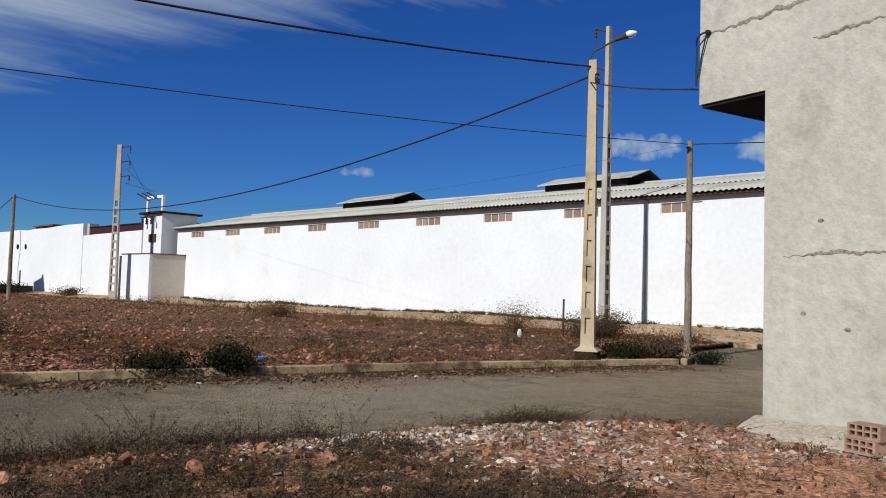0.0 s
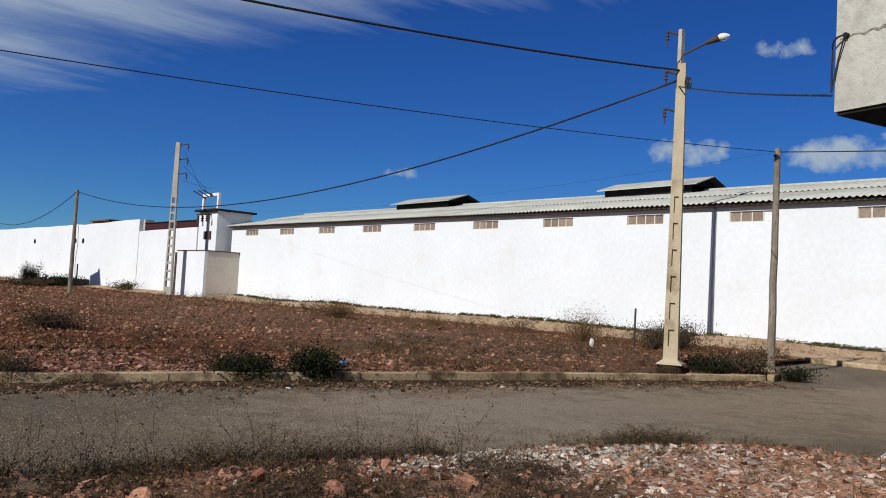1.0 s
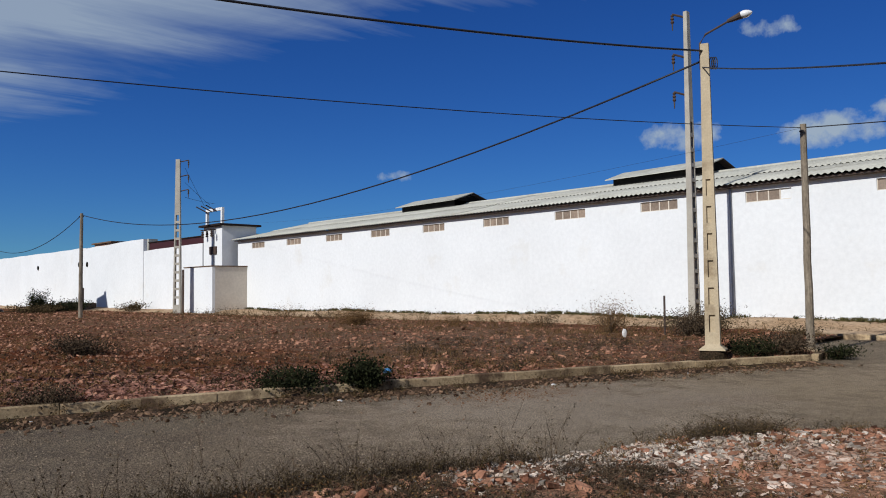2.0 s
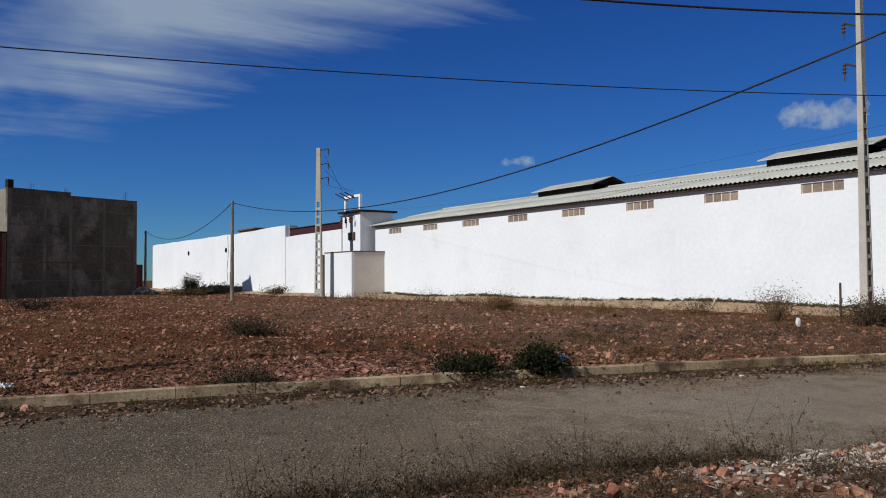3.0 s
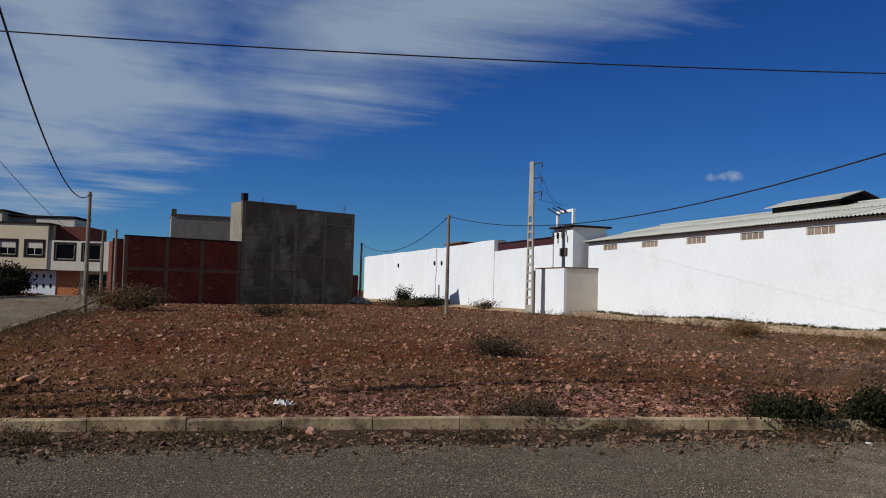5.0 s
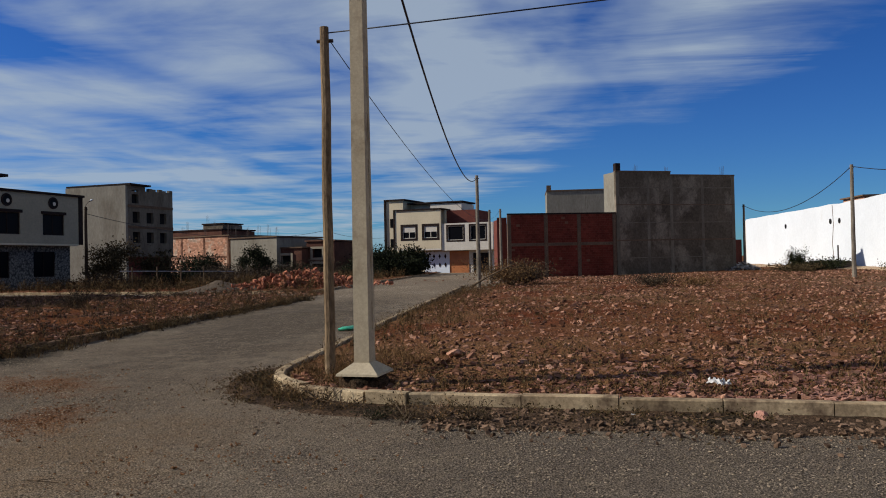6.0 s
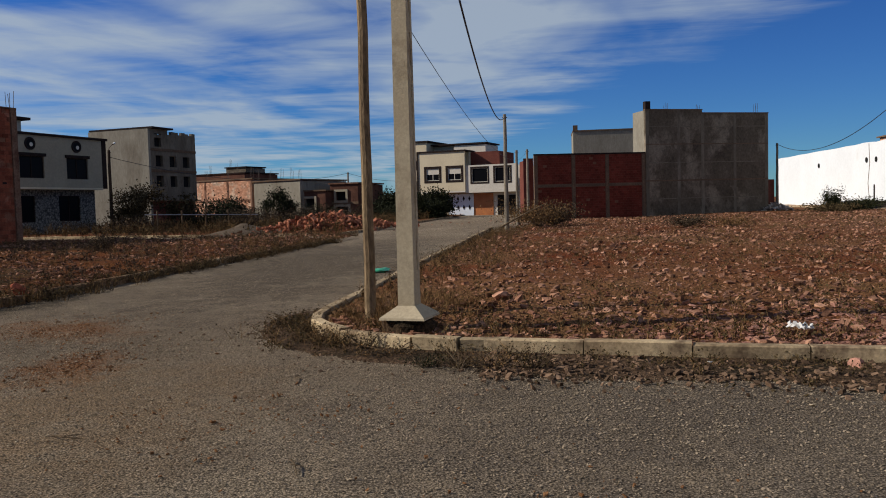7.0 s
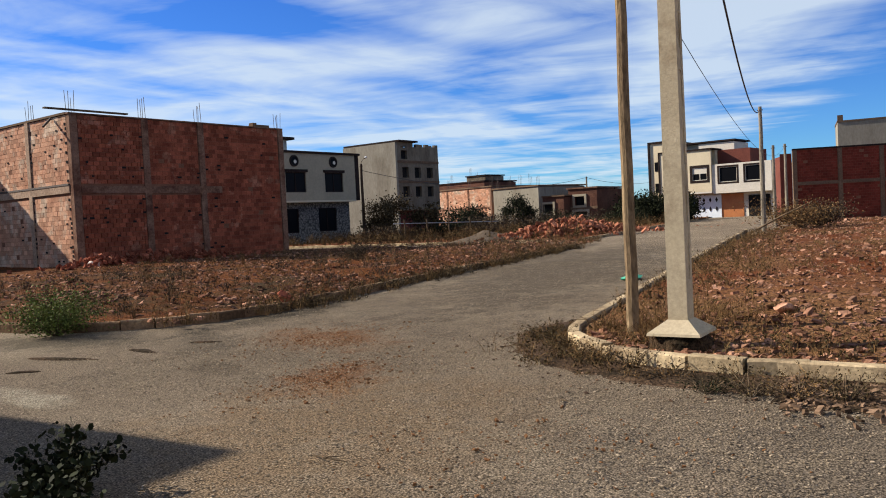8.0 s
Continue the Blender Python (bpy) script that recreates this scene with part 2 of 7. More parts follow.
OFFWHITE = surface("dull_white_render", (0.60, 0.54, 0.45), (0.52, 0.465, 0.385), 0.85, 0.4, 6.0, 0.08, 0.1, 14.0)
ROOF = surface("fibre_cement_roof", (0.43, 0.42, 0.36), (0.36, 0.35, 0.30), 0.85, 0.3, 4.0, 0.14, 0.1, 12.0, c3=(0.27, 0.255, 0.21), c3_scale=0.5, c3_low=0.52, c3_high=0.72)
# near-black for openings, recesses and undersides: their shade is in the colour
DARK = surface("shade_black", (0.014, 0.013, 0.013), (0.02, 0.019, 0.018), 0.95, 1.0, 8.0, 0.2, 0.05, spec=0.03)
PLASTER = surface("grey_cement_render", (0.45, 0.43, 0.36), (0.375, 0.355, 0.295), 0.9, 0.8, 9.0, 0.12, 0.4, 9.0, c3=(0.25, 0.225, 0.18), c3_scale=0.9, c3_low=0.58, c3_high=0.78)
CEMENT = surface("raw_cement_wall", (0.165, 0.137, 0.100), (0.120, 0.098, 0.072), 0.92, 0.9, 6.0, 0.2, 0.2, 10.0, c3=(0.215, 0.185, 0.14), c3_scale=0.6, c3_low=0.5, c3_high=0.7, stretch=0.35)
FRAME = surface("grey_concrete_frame", (0.155, 0.100, 0.064), (0.11, 0.072, 0.047), 0.92, 1.2, 10.0, 0.25, 0.2, 20.0)
# darker brick copy for the front, its shade put into the colour
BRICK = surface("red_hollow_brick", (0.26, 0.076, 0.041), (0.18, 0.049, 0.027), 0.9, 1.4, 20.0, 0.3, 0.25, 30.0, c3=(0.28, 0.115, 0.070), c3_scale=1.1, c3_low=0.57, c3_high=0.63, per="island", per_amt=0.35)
BRICK_DARK = surface("dark_red_brick", (0.165, 0.036, 0.023), (0.115, 0.026, 0.017), 0.9, 0.8, 16.0, 0.15, 0.15, 30.0, per="island", per_amt=0.2)
MORTAR = surface("sandy_mortar", (0.20, 0.095, 0.058), (0.15, 0.07, 0.042), 0.95, 1.5, 18.0, 0.2, 0.2, 30.0)
# paler brick copy for sunny walls, the sunlight put into the colour
BRICK_PALE = surface("pink_brick_sunlit_tone", (0.47, 0.255, 0.160), (0.38, 0.185, 0.112), 0.9, 1.0, 12.0, 0.18, 0.15, 30.0, c3=(0.46, 0.33, 0.235), c3_scale=0.9, c3_low=0.5, c3_high=0.6, per="island", per_amt=0.3)
POLE = surface("cream_concrete_pole", (0.45, 0.37, 0.25), (0.37, 0.30, 0.20), 0.88, 1.5, 30.0, 0.14, 0.15, 40.0, c3=(0.25, 0.19, 0.12), c3_scale=1.4, c3_low=0.55, c3_high=0.7)
POLE_GREY = surface("grey_concrete_pole", (0.40, 0.37, 0.31), (0.33, 0.30, 0.25), 0.88, 1.5, 30.0, 0.12, 0.15, 40.0)
WOOD = surface("weathered_pole_wood", (0.155, 0.108, 0.066), (0.072, 0.050, 0.031), 0.9, 3.2, 26.0, 0.45, 0.3, 35.0, stretch=0.3)
CABLE = surface("black_cable_sheath", (0.012, 0.012, 0.016), (0.02, 0.02, 0.024), 0.5, 2.0, 20.0, 0.1, 0.02)
STEEL = surface("galvanised_steel", (0.35, 0.35, 0.36), (0.27, 0.27, 0.28), 0.5, 3.0, 30.0, 0.15, 0.05, metal=0.7)
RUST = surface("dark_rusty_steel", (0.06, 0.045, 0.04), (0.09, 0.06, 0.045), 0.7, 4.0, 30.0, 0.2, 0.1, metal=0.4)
LAMPGLASS = surface("milky_lamp_bowl", (0.72, 0.72, 0.70), (0.62, 0.62, 0.60), 0.2, 4.0, 20.0, 0.05, 0.02, spec=0.6)
BROWN_PANE = surface("brown_dusty_pane", (0.19, 0.14, 0.10), (0.25, 0.19, 0.14), 0.45, 2.0, 12.0, 0.2, 0.05, spec=0.5, per="object", per_amt=0.2)
LEAF = surface("dark_green_leaf", (0.011, 0.0125, 0.004), (0.020, 0.023, 0.008), 0.8, 3.0, 30.0, 0.2, 0.05, spec=0.1, per="island", per_amt=0.5)
LEAF_LIGHT = surface("fresh_green_leaf", (0.115, 0.135, 0.030), (0.075, 0.095, 0.024), 0.8, 3.0, 30.0, 0.2, 0.05, spec=0.1, per="island", per_amt=0.6)
DRY = surface("dry_weed_stem", (0.17, 0.098, 0.042), (0.105, 0.060, 0.026), 0.9, 3.0, 30.0, 0.2, 0.05, spec=0.1, per="island", per_amt=0.5)
WEED = surface("brown_green_weed", (0.058, 0.042, 0.020), (0.075, 0.052, 0.025), 0.9, 2.0, 30.0, 0.2, 0.05, spec=0.1, per="island", per_amt=0.55)
GREY_RENDER = surface("pale_grey_render", (0.34, 0.29, 0.205), (0.285, 0.245, 0.175), 0.85, 0.5, 6.0, 0.1, 0.1, 14.0)
GREY_STONE = surface("grey_stone_cladding", (0.155, 0.14, 0.118), (0.215, 0.195, 0.165), 0.86, 3.0, 12.0, 0.3, 0.3, 12.0, pits=6.5)
CLADDING = surface("dark_red_sheet_cladding", (0.050, 0.012, 0.013), (0.040, 0.010, 0.011), 0.6, 1.0, 12.0, 0.1, 0.05)
DOOR_ORANGE = surface("varnished_orange_wood", (0.42, 0.145, 0.04), (0.34, 0.11, 0.03), 0.5, 1.2, 14.0, 0.2, 0.05, spec=0.5)
DOOR_WHITE = surface("pale_blue_white_metal", (0.66, 0.70, 0.74), (0.60, 0.64, 0.68), 0.5, 1.0, 8.0, 0.05, 0.02, spec=0.5)
TRIM_DARK = surface("dark_brown_trim", (0.022, 0.015, 0.013), (0.032, 0.022, 0.019), 0.88, 2.0, 14.0, 0.15, 0.05)
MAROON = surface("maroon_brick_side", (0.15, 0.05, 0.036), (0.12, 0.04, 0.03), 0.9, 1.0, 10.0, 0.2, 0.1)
PAPER = surface("white_plastic", (0.58, 0.56, 0.53), (0.46, 0.44, 0.41), 0.5, 6.0, 30.0, 0.15, 0.1)
BLUE = surface("blue_plastic", (0.05, 0.17, 0.35), (0.08, 0.24, 0.45), 0.4, 6.0, 30.0, 0.1, 0.1)
GREEN_PL = surface("green_plastic", (0.04, 0.30, 0.16), (0.06, 0.38, 0.2), 0.4, 6.0, 30.0, 0.1, 0.1)


def glass():
    m = bpy.data.materials.new("window_glass")
    m.use_nodes = True
    b = m.node_tree.nodes["Principled BSDF"]
    b.inputs["Base Color"].default_value = (0.005, 0.005, 0.006, 1)
    b.inputs["Roughness"].default_value, b.inputs["Specular IOR Level"].default_value = 0.3, 0.05
    return m


GLASS = glass()
BRICK_ONE = surface("red_hollow_brick_single", (0.26, 0.076, 0.041), (0.18, 0.049, 0.027), 0.9, 1.4, 20.0, 0.3, 0.25, 30.0, c3=(0.30, 0.125, 0.078), c3_scale=1.1, c3_low=0.57, c3_high=0.63, per="object", per_amt=0.35)
GRIT = surface("road_grit_stone", (0.32, 0.25, 0.17), (0.21, 0.16, 0.11), 0.9, 3.0, 30.0, 0.2, 0.2, 40.0, per="island", per_amt=0.4)
GRAVEL = surface("grey_brown_gravel", (0.13, 0.095, 0.065), (0.09, 0.066, 0.045), 0.95, 1.0, 10.0, 0.4, 0.6, 12.0)
# darker cement copy, with the shade of the front put into its colour
CEMENT_DARK = surface("cement_render_shaded_tone", (0.135, 0.108, 0.078), (0.082, 0.063, 0.044), 0.92, 0.55, 6.0, 0.3, 0.3, 10.0, c3=(0.205, 0.165, 0.12), c3_scale=0.33, c3_low=0.5, c3_high=0.6, stretch=0.8)
# paler cement copy, with sunlight put into its colour
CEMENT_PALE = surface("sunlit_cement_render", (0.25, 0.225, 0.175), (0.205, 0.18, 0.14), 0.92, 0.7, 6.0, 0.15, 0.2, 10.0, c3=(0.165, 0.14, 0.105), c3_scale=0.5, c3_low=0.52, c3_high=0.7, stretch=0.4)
SEAM = surface("rough_cement_seam", (0.30, 0.27, 0.21), (0.22, 0.195, 0.15), 0.95, 4.0, 30.0, 0.45, 0.8, 25.0)
BRICK_BEIGE = surface("beige_hollow_brick", (0.36, 0.235, 0.175), (0.28, 0.175, 0.125), 0.9, 4.0, 30.0, 0.2, 0.2, 40.0, per="object", per_amt=0.15)
LITTER = surface("dark_gutter_dirt", (0.066, 0.040, 0.023), (0.10, 0.062, 0.037), 0.95, 2.2, 34.0, 0.95, 1.0, 28.0, c3=(0.035, 0.025, 0.015), c3_scale=1.6, c3_low=0.48, c3_high=0.6)
SOIL_DARK = surface("dark_red_soil", (0.085, 0.026, 0.008), (0.118, 0.044, 0.014), 0.95, 0.7, 22.0, 0.9, 1.0, 16.0, c3=(0.045, 0.027, 0.012), c3_scale=0.4, c3_low=0.48, c3_high=0.62)
PEBBLE = surface("brown_gutter_pebble", (0.20, 0.125, 0.078), (0.09, 0.055, 0.034), 0.92, 2.0, 30.0, 0.25, 0.3, 40.0, per="island", per_amt=0.6)
GREY_WOOD = surface("bleached_pole_wood", (0.235, 0.195, 0.145), (0.135, 0.11, 0.082), 0.9, 3.2, 26.0, 0.35, 0.3, 35.0, stretch=0.3)
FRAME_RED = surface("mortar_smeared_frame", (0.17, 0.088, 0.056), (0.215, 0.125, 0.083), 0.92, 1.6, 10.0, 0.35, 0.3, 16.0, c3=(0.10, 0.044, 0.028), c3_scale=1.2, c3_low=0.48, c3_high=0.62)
BROWN_WALL = surface("brown_house_render", (0.125, 0.060, 0.040), (0.085, 0.040, 0.028), 0.9, 0.8, 8.0, 0.3, 0.2, 12.0)
KERB_DIRTY = surface("dusty_brown_kerb", (0.22, 0.135, 0.075), (0.13, 0.075, 0.042), 0.92, 1.1, 22.0, 0.4, 0.4, 30.0, c3=(0.34, 0.25, 0.15), c3_scale=0.8, c3_low=0.54, c3_high=0.64, per="object", per_amt=0.3)
GREEN_GRASS = surface("dusty_green_grass", (0.060, 0.062, 0.022), (0.085, 0.070, 0.030), 0.9, 2.0, 30.0, 0.2, 0.05, per="island", per_amt=0.5)
DEAD = surface("dead_dark_weed", (0.048, 0.034, 0.022), (0.080, 0.056, 0.035), 0.92, 3.0, 30.0, 0.2, 0.05, per="island", per_amt=0.6)
BROWN_POLE = surface("sunburnt_pole_wood", (0.25, 0.175, 0.10), (0.135, 0.092, 0.055), 0.9, 3.2, 26.0, 0.4, 0.35, 35.0, c3=(0.085, 0.058, 0.036), c3_scale=2.0, c3_low=0.55, c3_high=0.65, stretch=0.3)
DUST = surface("pale_cement_dust", (0.40, 0.345, 0.27), (0.33, 0.275, 0.205), 0.95, 1.2, 24.0, 0.3, 0.5, 22.0)
SHARD = surface("pale_pinkish_shard", (0.46, 0.37, 0.30), (0.27, 0.195, 0.145), 0.92, 2.2, 30.0, 0.25, 0.3, 40.0, per="island", per_amt=0.6)
# paler frame copy with the sun of the side wall in its tone
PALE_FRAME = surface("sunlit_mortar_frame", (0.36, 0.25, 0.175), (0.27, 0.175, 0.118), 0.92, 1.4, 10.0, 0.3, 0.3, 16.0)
DARK_WOOD = surface("dark_pole_wood", (0.060, 0.040, 0.026), (0.038, 0.026, 0.018), 0.9, 3.0, 26.0, 0.3, 0.3, 35.0, stretch=0.3)
BRICK_HEAP = surface("broken_orange_brick", (0.38, 0.155, 0.088), (0.23, 0.082, 0.046), 0.9, 1.6, 20.0, 0.25, 0.25, 30.0, per="island", per_amt=0.5)
TILE = surface("pink_tile_shard", (0.32, 0.165, 0.118), (0.13, 0.056, 0.038), 0.9, 2.0, 30.0, 0.25, 0.3, 40.0, per="island", per_amt=0.5)

# ---------------- building blocks ----------------
class MB:
    """Vertices and faces of one mesh."""

    def __init__(self):
        self.v, self.f = [], []

    def add(self, verts, faces):
        o = len(self.v)
        self.v += [tuple(p) for p in verts]
        self.f += [tuple(i + o for i in q) for q in faces]
        return self

    def box(self, x0, x1, y0, y1, z0, z1, c=0.0):
        """A box; c: chamfer of its long edges, taken along z."""
        if c <= 0:
            return self.add([(x0, y0, z0), (x1, y0, z0), (x1, y1, z0), (x0, y1, z0), (x0, y0, z1), (x1, y0, z1), (x1, y1, z1), (x0, y1, z1)],
                            [(0, 3, 2, 1), (4, 5, 6, 7), (0, 1, 5, 4), (1, 2, 6, 5), (2, 3, 7, 6), (3, 0, 4, 7)])
        ring = [(x0 + c, y0), (x1 - c, y0), (x1, y0 + c), (x1, y1 - c), (x1 - c, y1), (x0 + c, y1), (x0, y1 - c), (x0, y0 + c)]
        vs = [(x, y, z) for z in (z0, z1 - c) for x, y in ring]
        cx, cy = (x0 + x1) / 2, (y0 + y1) / 2
        vs += [(x + (c if x < cx else -c), y + (c if y < cy else -c), z1) for x, y in ring]
        fs = [(k * 8 + i, k * 8 + (i + 1) % 8, k * 8 + 8 + (i + 1) % 8, k * 8 + 8 + i) for k in (0, 1) for i in range(8)]
        return self.add(vs, fs + [tuple(range(7, -1, -1)), tuple(range(16, 24))])

    def tube(self, pts, r, n=8, r1=None, cap=True):
        """A round rod through points, from radius r to r1."""
        pts = [Vector(p) for p in pts]
        r1 = r if r1 is None else r1
        o = len(self.v)
        for i, p in enumerate(pts):
            d = (pts[min(i + 1, len(pts) - 1)] - pts[max(i - 1, 0)]).normalized()
            a = d.orthogonal().normalized() if abs(d.z) > 0.9 else d.cross(Vector((0, 0, 1))).normalized()
            b = d.cross(a)
            rr = r + (r1 - r) * i / max(1, len(pts) - 1)
            for k in range(n):
                t = 2 * math.pi * k / n
                self.v.append(tuple(p + a * rr * math.cos(t) + b * rr * math.sin(t)))
        for i in range(len(pts) - 1):
            for k in range(n):
                self.f.append((o + i * n + k, o + i * n + (k + 1) % n, o + (i + 1) * n + (k + 1) % n, o + (i + 1) * n + k))
        if cap:
            self.f.append(tuple(o + k for k in range(n - 1, -1, -1)))
            e = o + (len(pts) - 1) * n
            self.f.append(tuple(e + k for k in range(n)))
        return self

    def lathe(self, prof, n=10, at=(0, 0, 0)):
        """A turned form: (radius, z) rows round the z axis."""
        o = len(self.v)
        for r, z in prof:
            for k in range(n):
                t = 2 * math.pi * k / n
                self.v.append((at[0] + r * math.cos(t), at[1] + r * math.sin(t), at[2] + z))
        for i in range(len(prof) - 1):
            for k in range(n):
                self.f.append((o + i * n + k, o + i * n + (k + 1) % n, o + (i + 1) * n + (k + 1) % n, o + (i + 1) * n + k))
        self.f.append(tuple(o + k for k in range(n - 1, -1, -1)))
        self.f.append(tuple(o + (len(prof) - 1) * n + k for k in range(n)))
        return self

    def wall(self, L, H, T, holes=(), z0=0.0, x0=0.0, y0=0.0):
        """A wall along x with openings (xa, xb, za, zb) that go through it."""
        xs = sorted({x0, x0 + L, *[a for h in holes for a in h[:2]]})
        zs = sorted({z0, z0 + H, *[a for h in holes for a in h[2:]]})
        nx, nz, at = len(xs) - 1, len(zs) - 1, {}

        def solid(i, k):
            if not (0 <= i < nx and 0 <= k < nz):
                return False
            cx, cz = (xs[i] + xs[i + 1]) / 2, (zs[k] + zs[k + 1]) / 2
            return not any(a < cx < b and c < cz < d for a, b, c, d in holes)

        def vert(i, j, k):
            if (i, j, k) not in at:
                at[i, j, k] = len(self.v)
                self.v.append((xs[i], y0 + T * j, zs[k]))
            return at[i, j, k]
        for i in range(nx):
            for k in range(nz):
                if not solid(i, k):
                    continue
                c = [(i, k), (i + 1, k), (i + 1, k + 1), (i, k + 1)]
                self.f.append(tuple(vert(a, 0, b) for a, b in c))
                self.f.append(tuple(vert(a, 1, b) for a, b in c[::-1]))
                for (a, b), side in zip(zip(c, c[1:] + c[:1]), ((i, k - 1), (i + 1, k), (i, k + 1), (i - 1, k))):
                    if not solid(*side):
                        self.f.append((vert(a[0], 0, a[1]), vert(a[0], 1, a[1]), vert(b[0], 1, b[1]), vert(b[0], 0, b[1])))
        return self

    def mesh(self, name, mat, smooth=False):
        me = bpy.data.meshes.new(name)
        me.from_pydata(self.v, [], self.f)
        if smooth:
            me.polygons.foreach_set("use_smooth", [True] * len(me.polygons))
        me.materials.append(mat)
        return me


def part(name, mb, mat, parent, label="", smooth=False):
    ob = new(name, mb.mesh(name, mat, smooth))
    ob.parent = parent
    if label:
        ob["label"] = label
    return ob


def thing(name, label, category, x=0, y=0, z=0, rz=0, group="", kind=""):
    ob = new(name)
    ob.matrix_basis = pose(x, y, z, 0, 0, rz)
    ob.empty_display_size = 0.3
    return tagged(ob, label, category, group, kind)


def solo(name, mb, mat, label, category, group="", kind="", smooth=False, m=None):
    ob = new(name, mb.mesh(name, mat, smooth))
    if m is not None:
        ob.matrix_basis = m
    return tagged(ob, label, category, group, kind)


def arrays(name, verts, faces, mat, smooth=False):
    """A mesh from numpy arrays, all faces with the same number of corners."""
    me = bpy.data.meshes.new(name)
    n, k = faces.shape
    me.vertices.add(len(verts))
    me.vertices.foreach_set("co", np.ascontiguousarray(verts, dtype=np.float32).ravel())
    me.loops.add(n * k)
    me.loops.foreach_set("vertex_index", faces.ravel().astype(np.int32))
    me.polygons.add(n)
    me.polygons.foreach_set("loop_start", np.arange(0, n * k, k, dtype=np.int32))
    me.update(calc_edges=True)
    me.polygons.foreach_set("use_smooth", [smooth] * n)
    me.materials.append(mat)
    return me


rng = np.random.default_rng(7)


def lerp_table(table, s):
    return float(np.interp(s, [a for a, _ in table], [b for _, b in table]))


# ---------------- ground ----------------
LOT_EDGE = [(-3.0, -13.55), (1.7, -12.8), (5.6, -11.95), (9.2, -11.0), (13.0, -9.85), (16.4, -8.65), (17.2, -8.75), (18.3, -9.6), (19.0, -10.4), (24.3, -10.9)]
NEAR_EDGE = [(-30.0, -12.6), (-12.0, -10.1), (-6.8, -9.2), (-3.0, -8.6), (0.0, -7.75), (1.6, -7.45), (3.0, -7.1), (4.1, -6.8), (5.0, -6.5), (6.7, -6.1), (8.0, -5.5), (8.5, -5.0), (8.8, -3.7), (9.3, -2.6), (16.0, -2.0), (23.5, -1.0)]


def lot_edge(y):
    if y < -3.0:
        return -15.85 + math.sqrt(max(0.0, 2.3 ** 2 - (y + 3.0) ** 2))
    return lerp_table(LOT_EDGE, y)


def bumps(x, y, big=0.05, small=0.03):
    return big * noise.noise((x * 0.22, y * 0.22, 1.3)) + small * noise.noise((x * 1.7, y * 1.7, 4.1)) + 0.5 * small * noise.noise((x * 5.0, y * 5.0, 7.7))


def lot_z(x, y):
    t = max(0.0, lot_edge(max(y, -5.29)) - x)
    side = min(1.0, max(0.0, (y + 5.3) / 2.5))
    rise = min(1.0, t / 2.5) * side
    edge = min(1.0, t / 0.4) * min(1.0, max(0.0, (y + 5.3) / 0.4))
    fall = 0.20 * min(1.0, max(0.0, (t - 14.0) / 30.0)) * min(1.0, max(0.0, (13.0 - y) / 9.0))
    clods = 0.05 * abs(noise.noise((x * 3.1, y * 3.1, 2.2))) * min(1.0, t / 0.6)
    return 0.10 + 0.11 * rise - fall + clods + bumps(x, y) * (0.2 + 0.8 * edge)


def near_z(x, y):
    t = max(0.0, x - lerp_table(NEAR_EDGE, y))
    top = 0.09 + 0.06 * min(1.0, max(0.0, (y + 1.0) / 5.0))
    return -0.02 + top * min(1.0, t / 1.6) + bumps(x, y, 0.04, 0.03) * min(1.0, t / 0.5)


def verge_z(x, y):
    bank = 0.22 * min(1.0, max(0.0, (y - 26.6) / 1.0)) * (0.75 + 0.5 * noise.noise((x * 0.23, 3.3, 0.0)))
    return 0.10 + 0.10 * min(1.0, max(0.0, (y - 24.3) / 4.0)) + bank + bumps(x, y, 0.04, 0.05)


def left_x(y):
    return -15.2 + 0.12 * (y + 14.5)


def left_z(x, y):
    d = min(max(0.0, -11.4 - y), max(0.0, left_x(y) - x) + 0.01, 3.0)
    return 0.08 + 0.16 * min(1.0, d / 2.0) + (bumps(x, y) + 0.08 * abs(noise.noise((x * 2.1, y * 2.1, 6.0)))) * min(1.0, d / 0.4)


def grow(first, last, step, factor, biggest):
    s, out = first, [first]
    while s < last:
        s += step
        step = min(step * factor, biggest)
        out.append(min(s, last))
    return out


def sheet(name, rows, mat, label, category="ground"):
    """A ground sheet from rows of points of equal length."""
    n, k = len(rows), len(rows[0])
    v = np.array([p for r in rows for p in r])
    i, j = np.meshgrid(np.arange(n - 1), np.arange(k - 1), indexing="ij")
    a = (i * k + j).ravel()
    f = np.stack([a, a + 1, a + k + 1, a + k], 1)
    p0, p1, p2 = v[f[0, 0]], v[f[0, 1]], v[f[0, 3]]
    if np.cross(p1 - p0, p2 - p0)[2] < 0:
        f = f[:, ::-1]
    return tagged(new(name, arrays(name, v, f, mat, True)), label, category, kind="structure")


base = MB()
rings = [30, 90, 160, 300, 700, 1600, 4000]
base.v = [(0, 0, -0.06)] + [(r * math.cos(2 * math.pi * k / 48), r * math.sin(2 * math.pi * k / 48), -0.06 if r < 200 else -0.3) for r in rings for k in range(48)]
base.f = [(0, 1 + k, 1 + (k + 1) % 48) for k in range(48)] + [(1 + i * 48 + k, 1 + (i + 1) * 48 + k, 1 + (i + 1) * 48 + (k + 1) % 48, 1 + i * 48 + (k + 1) % 48) for i in range(len(rings) - 1) for k in range(48)]
solo("ground", base, SOIL, "dry reddish plain that reaches the horizon", "ground", kind="structure")

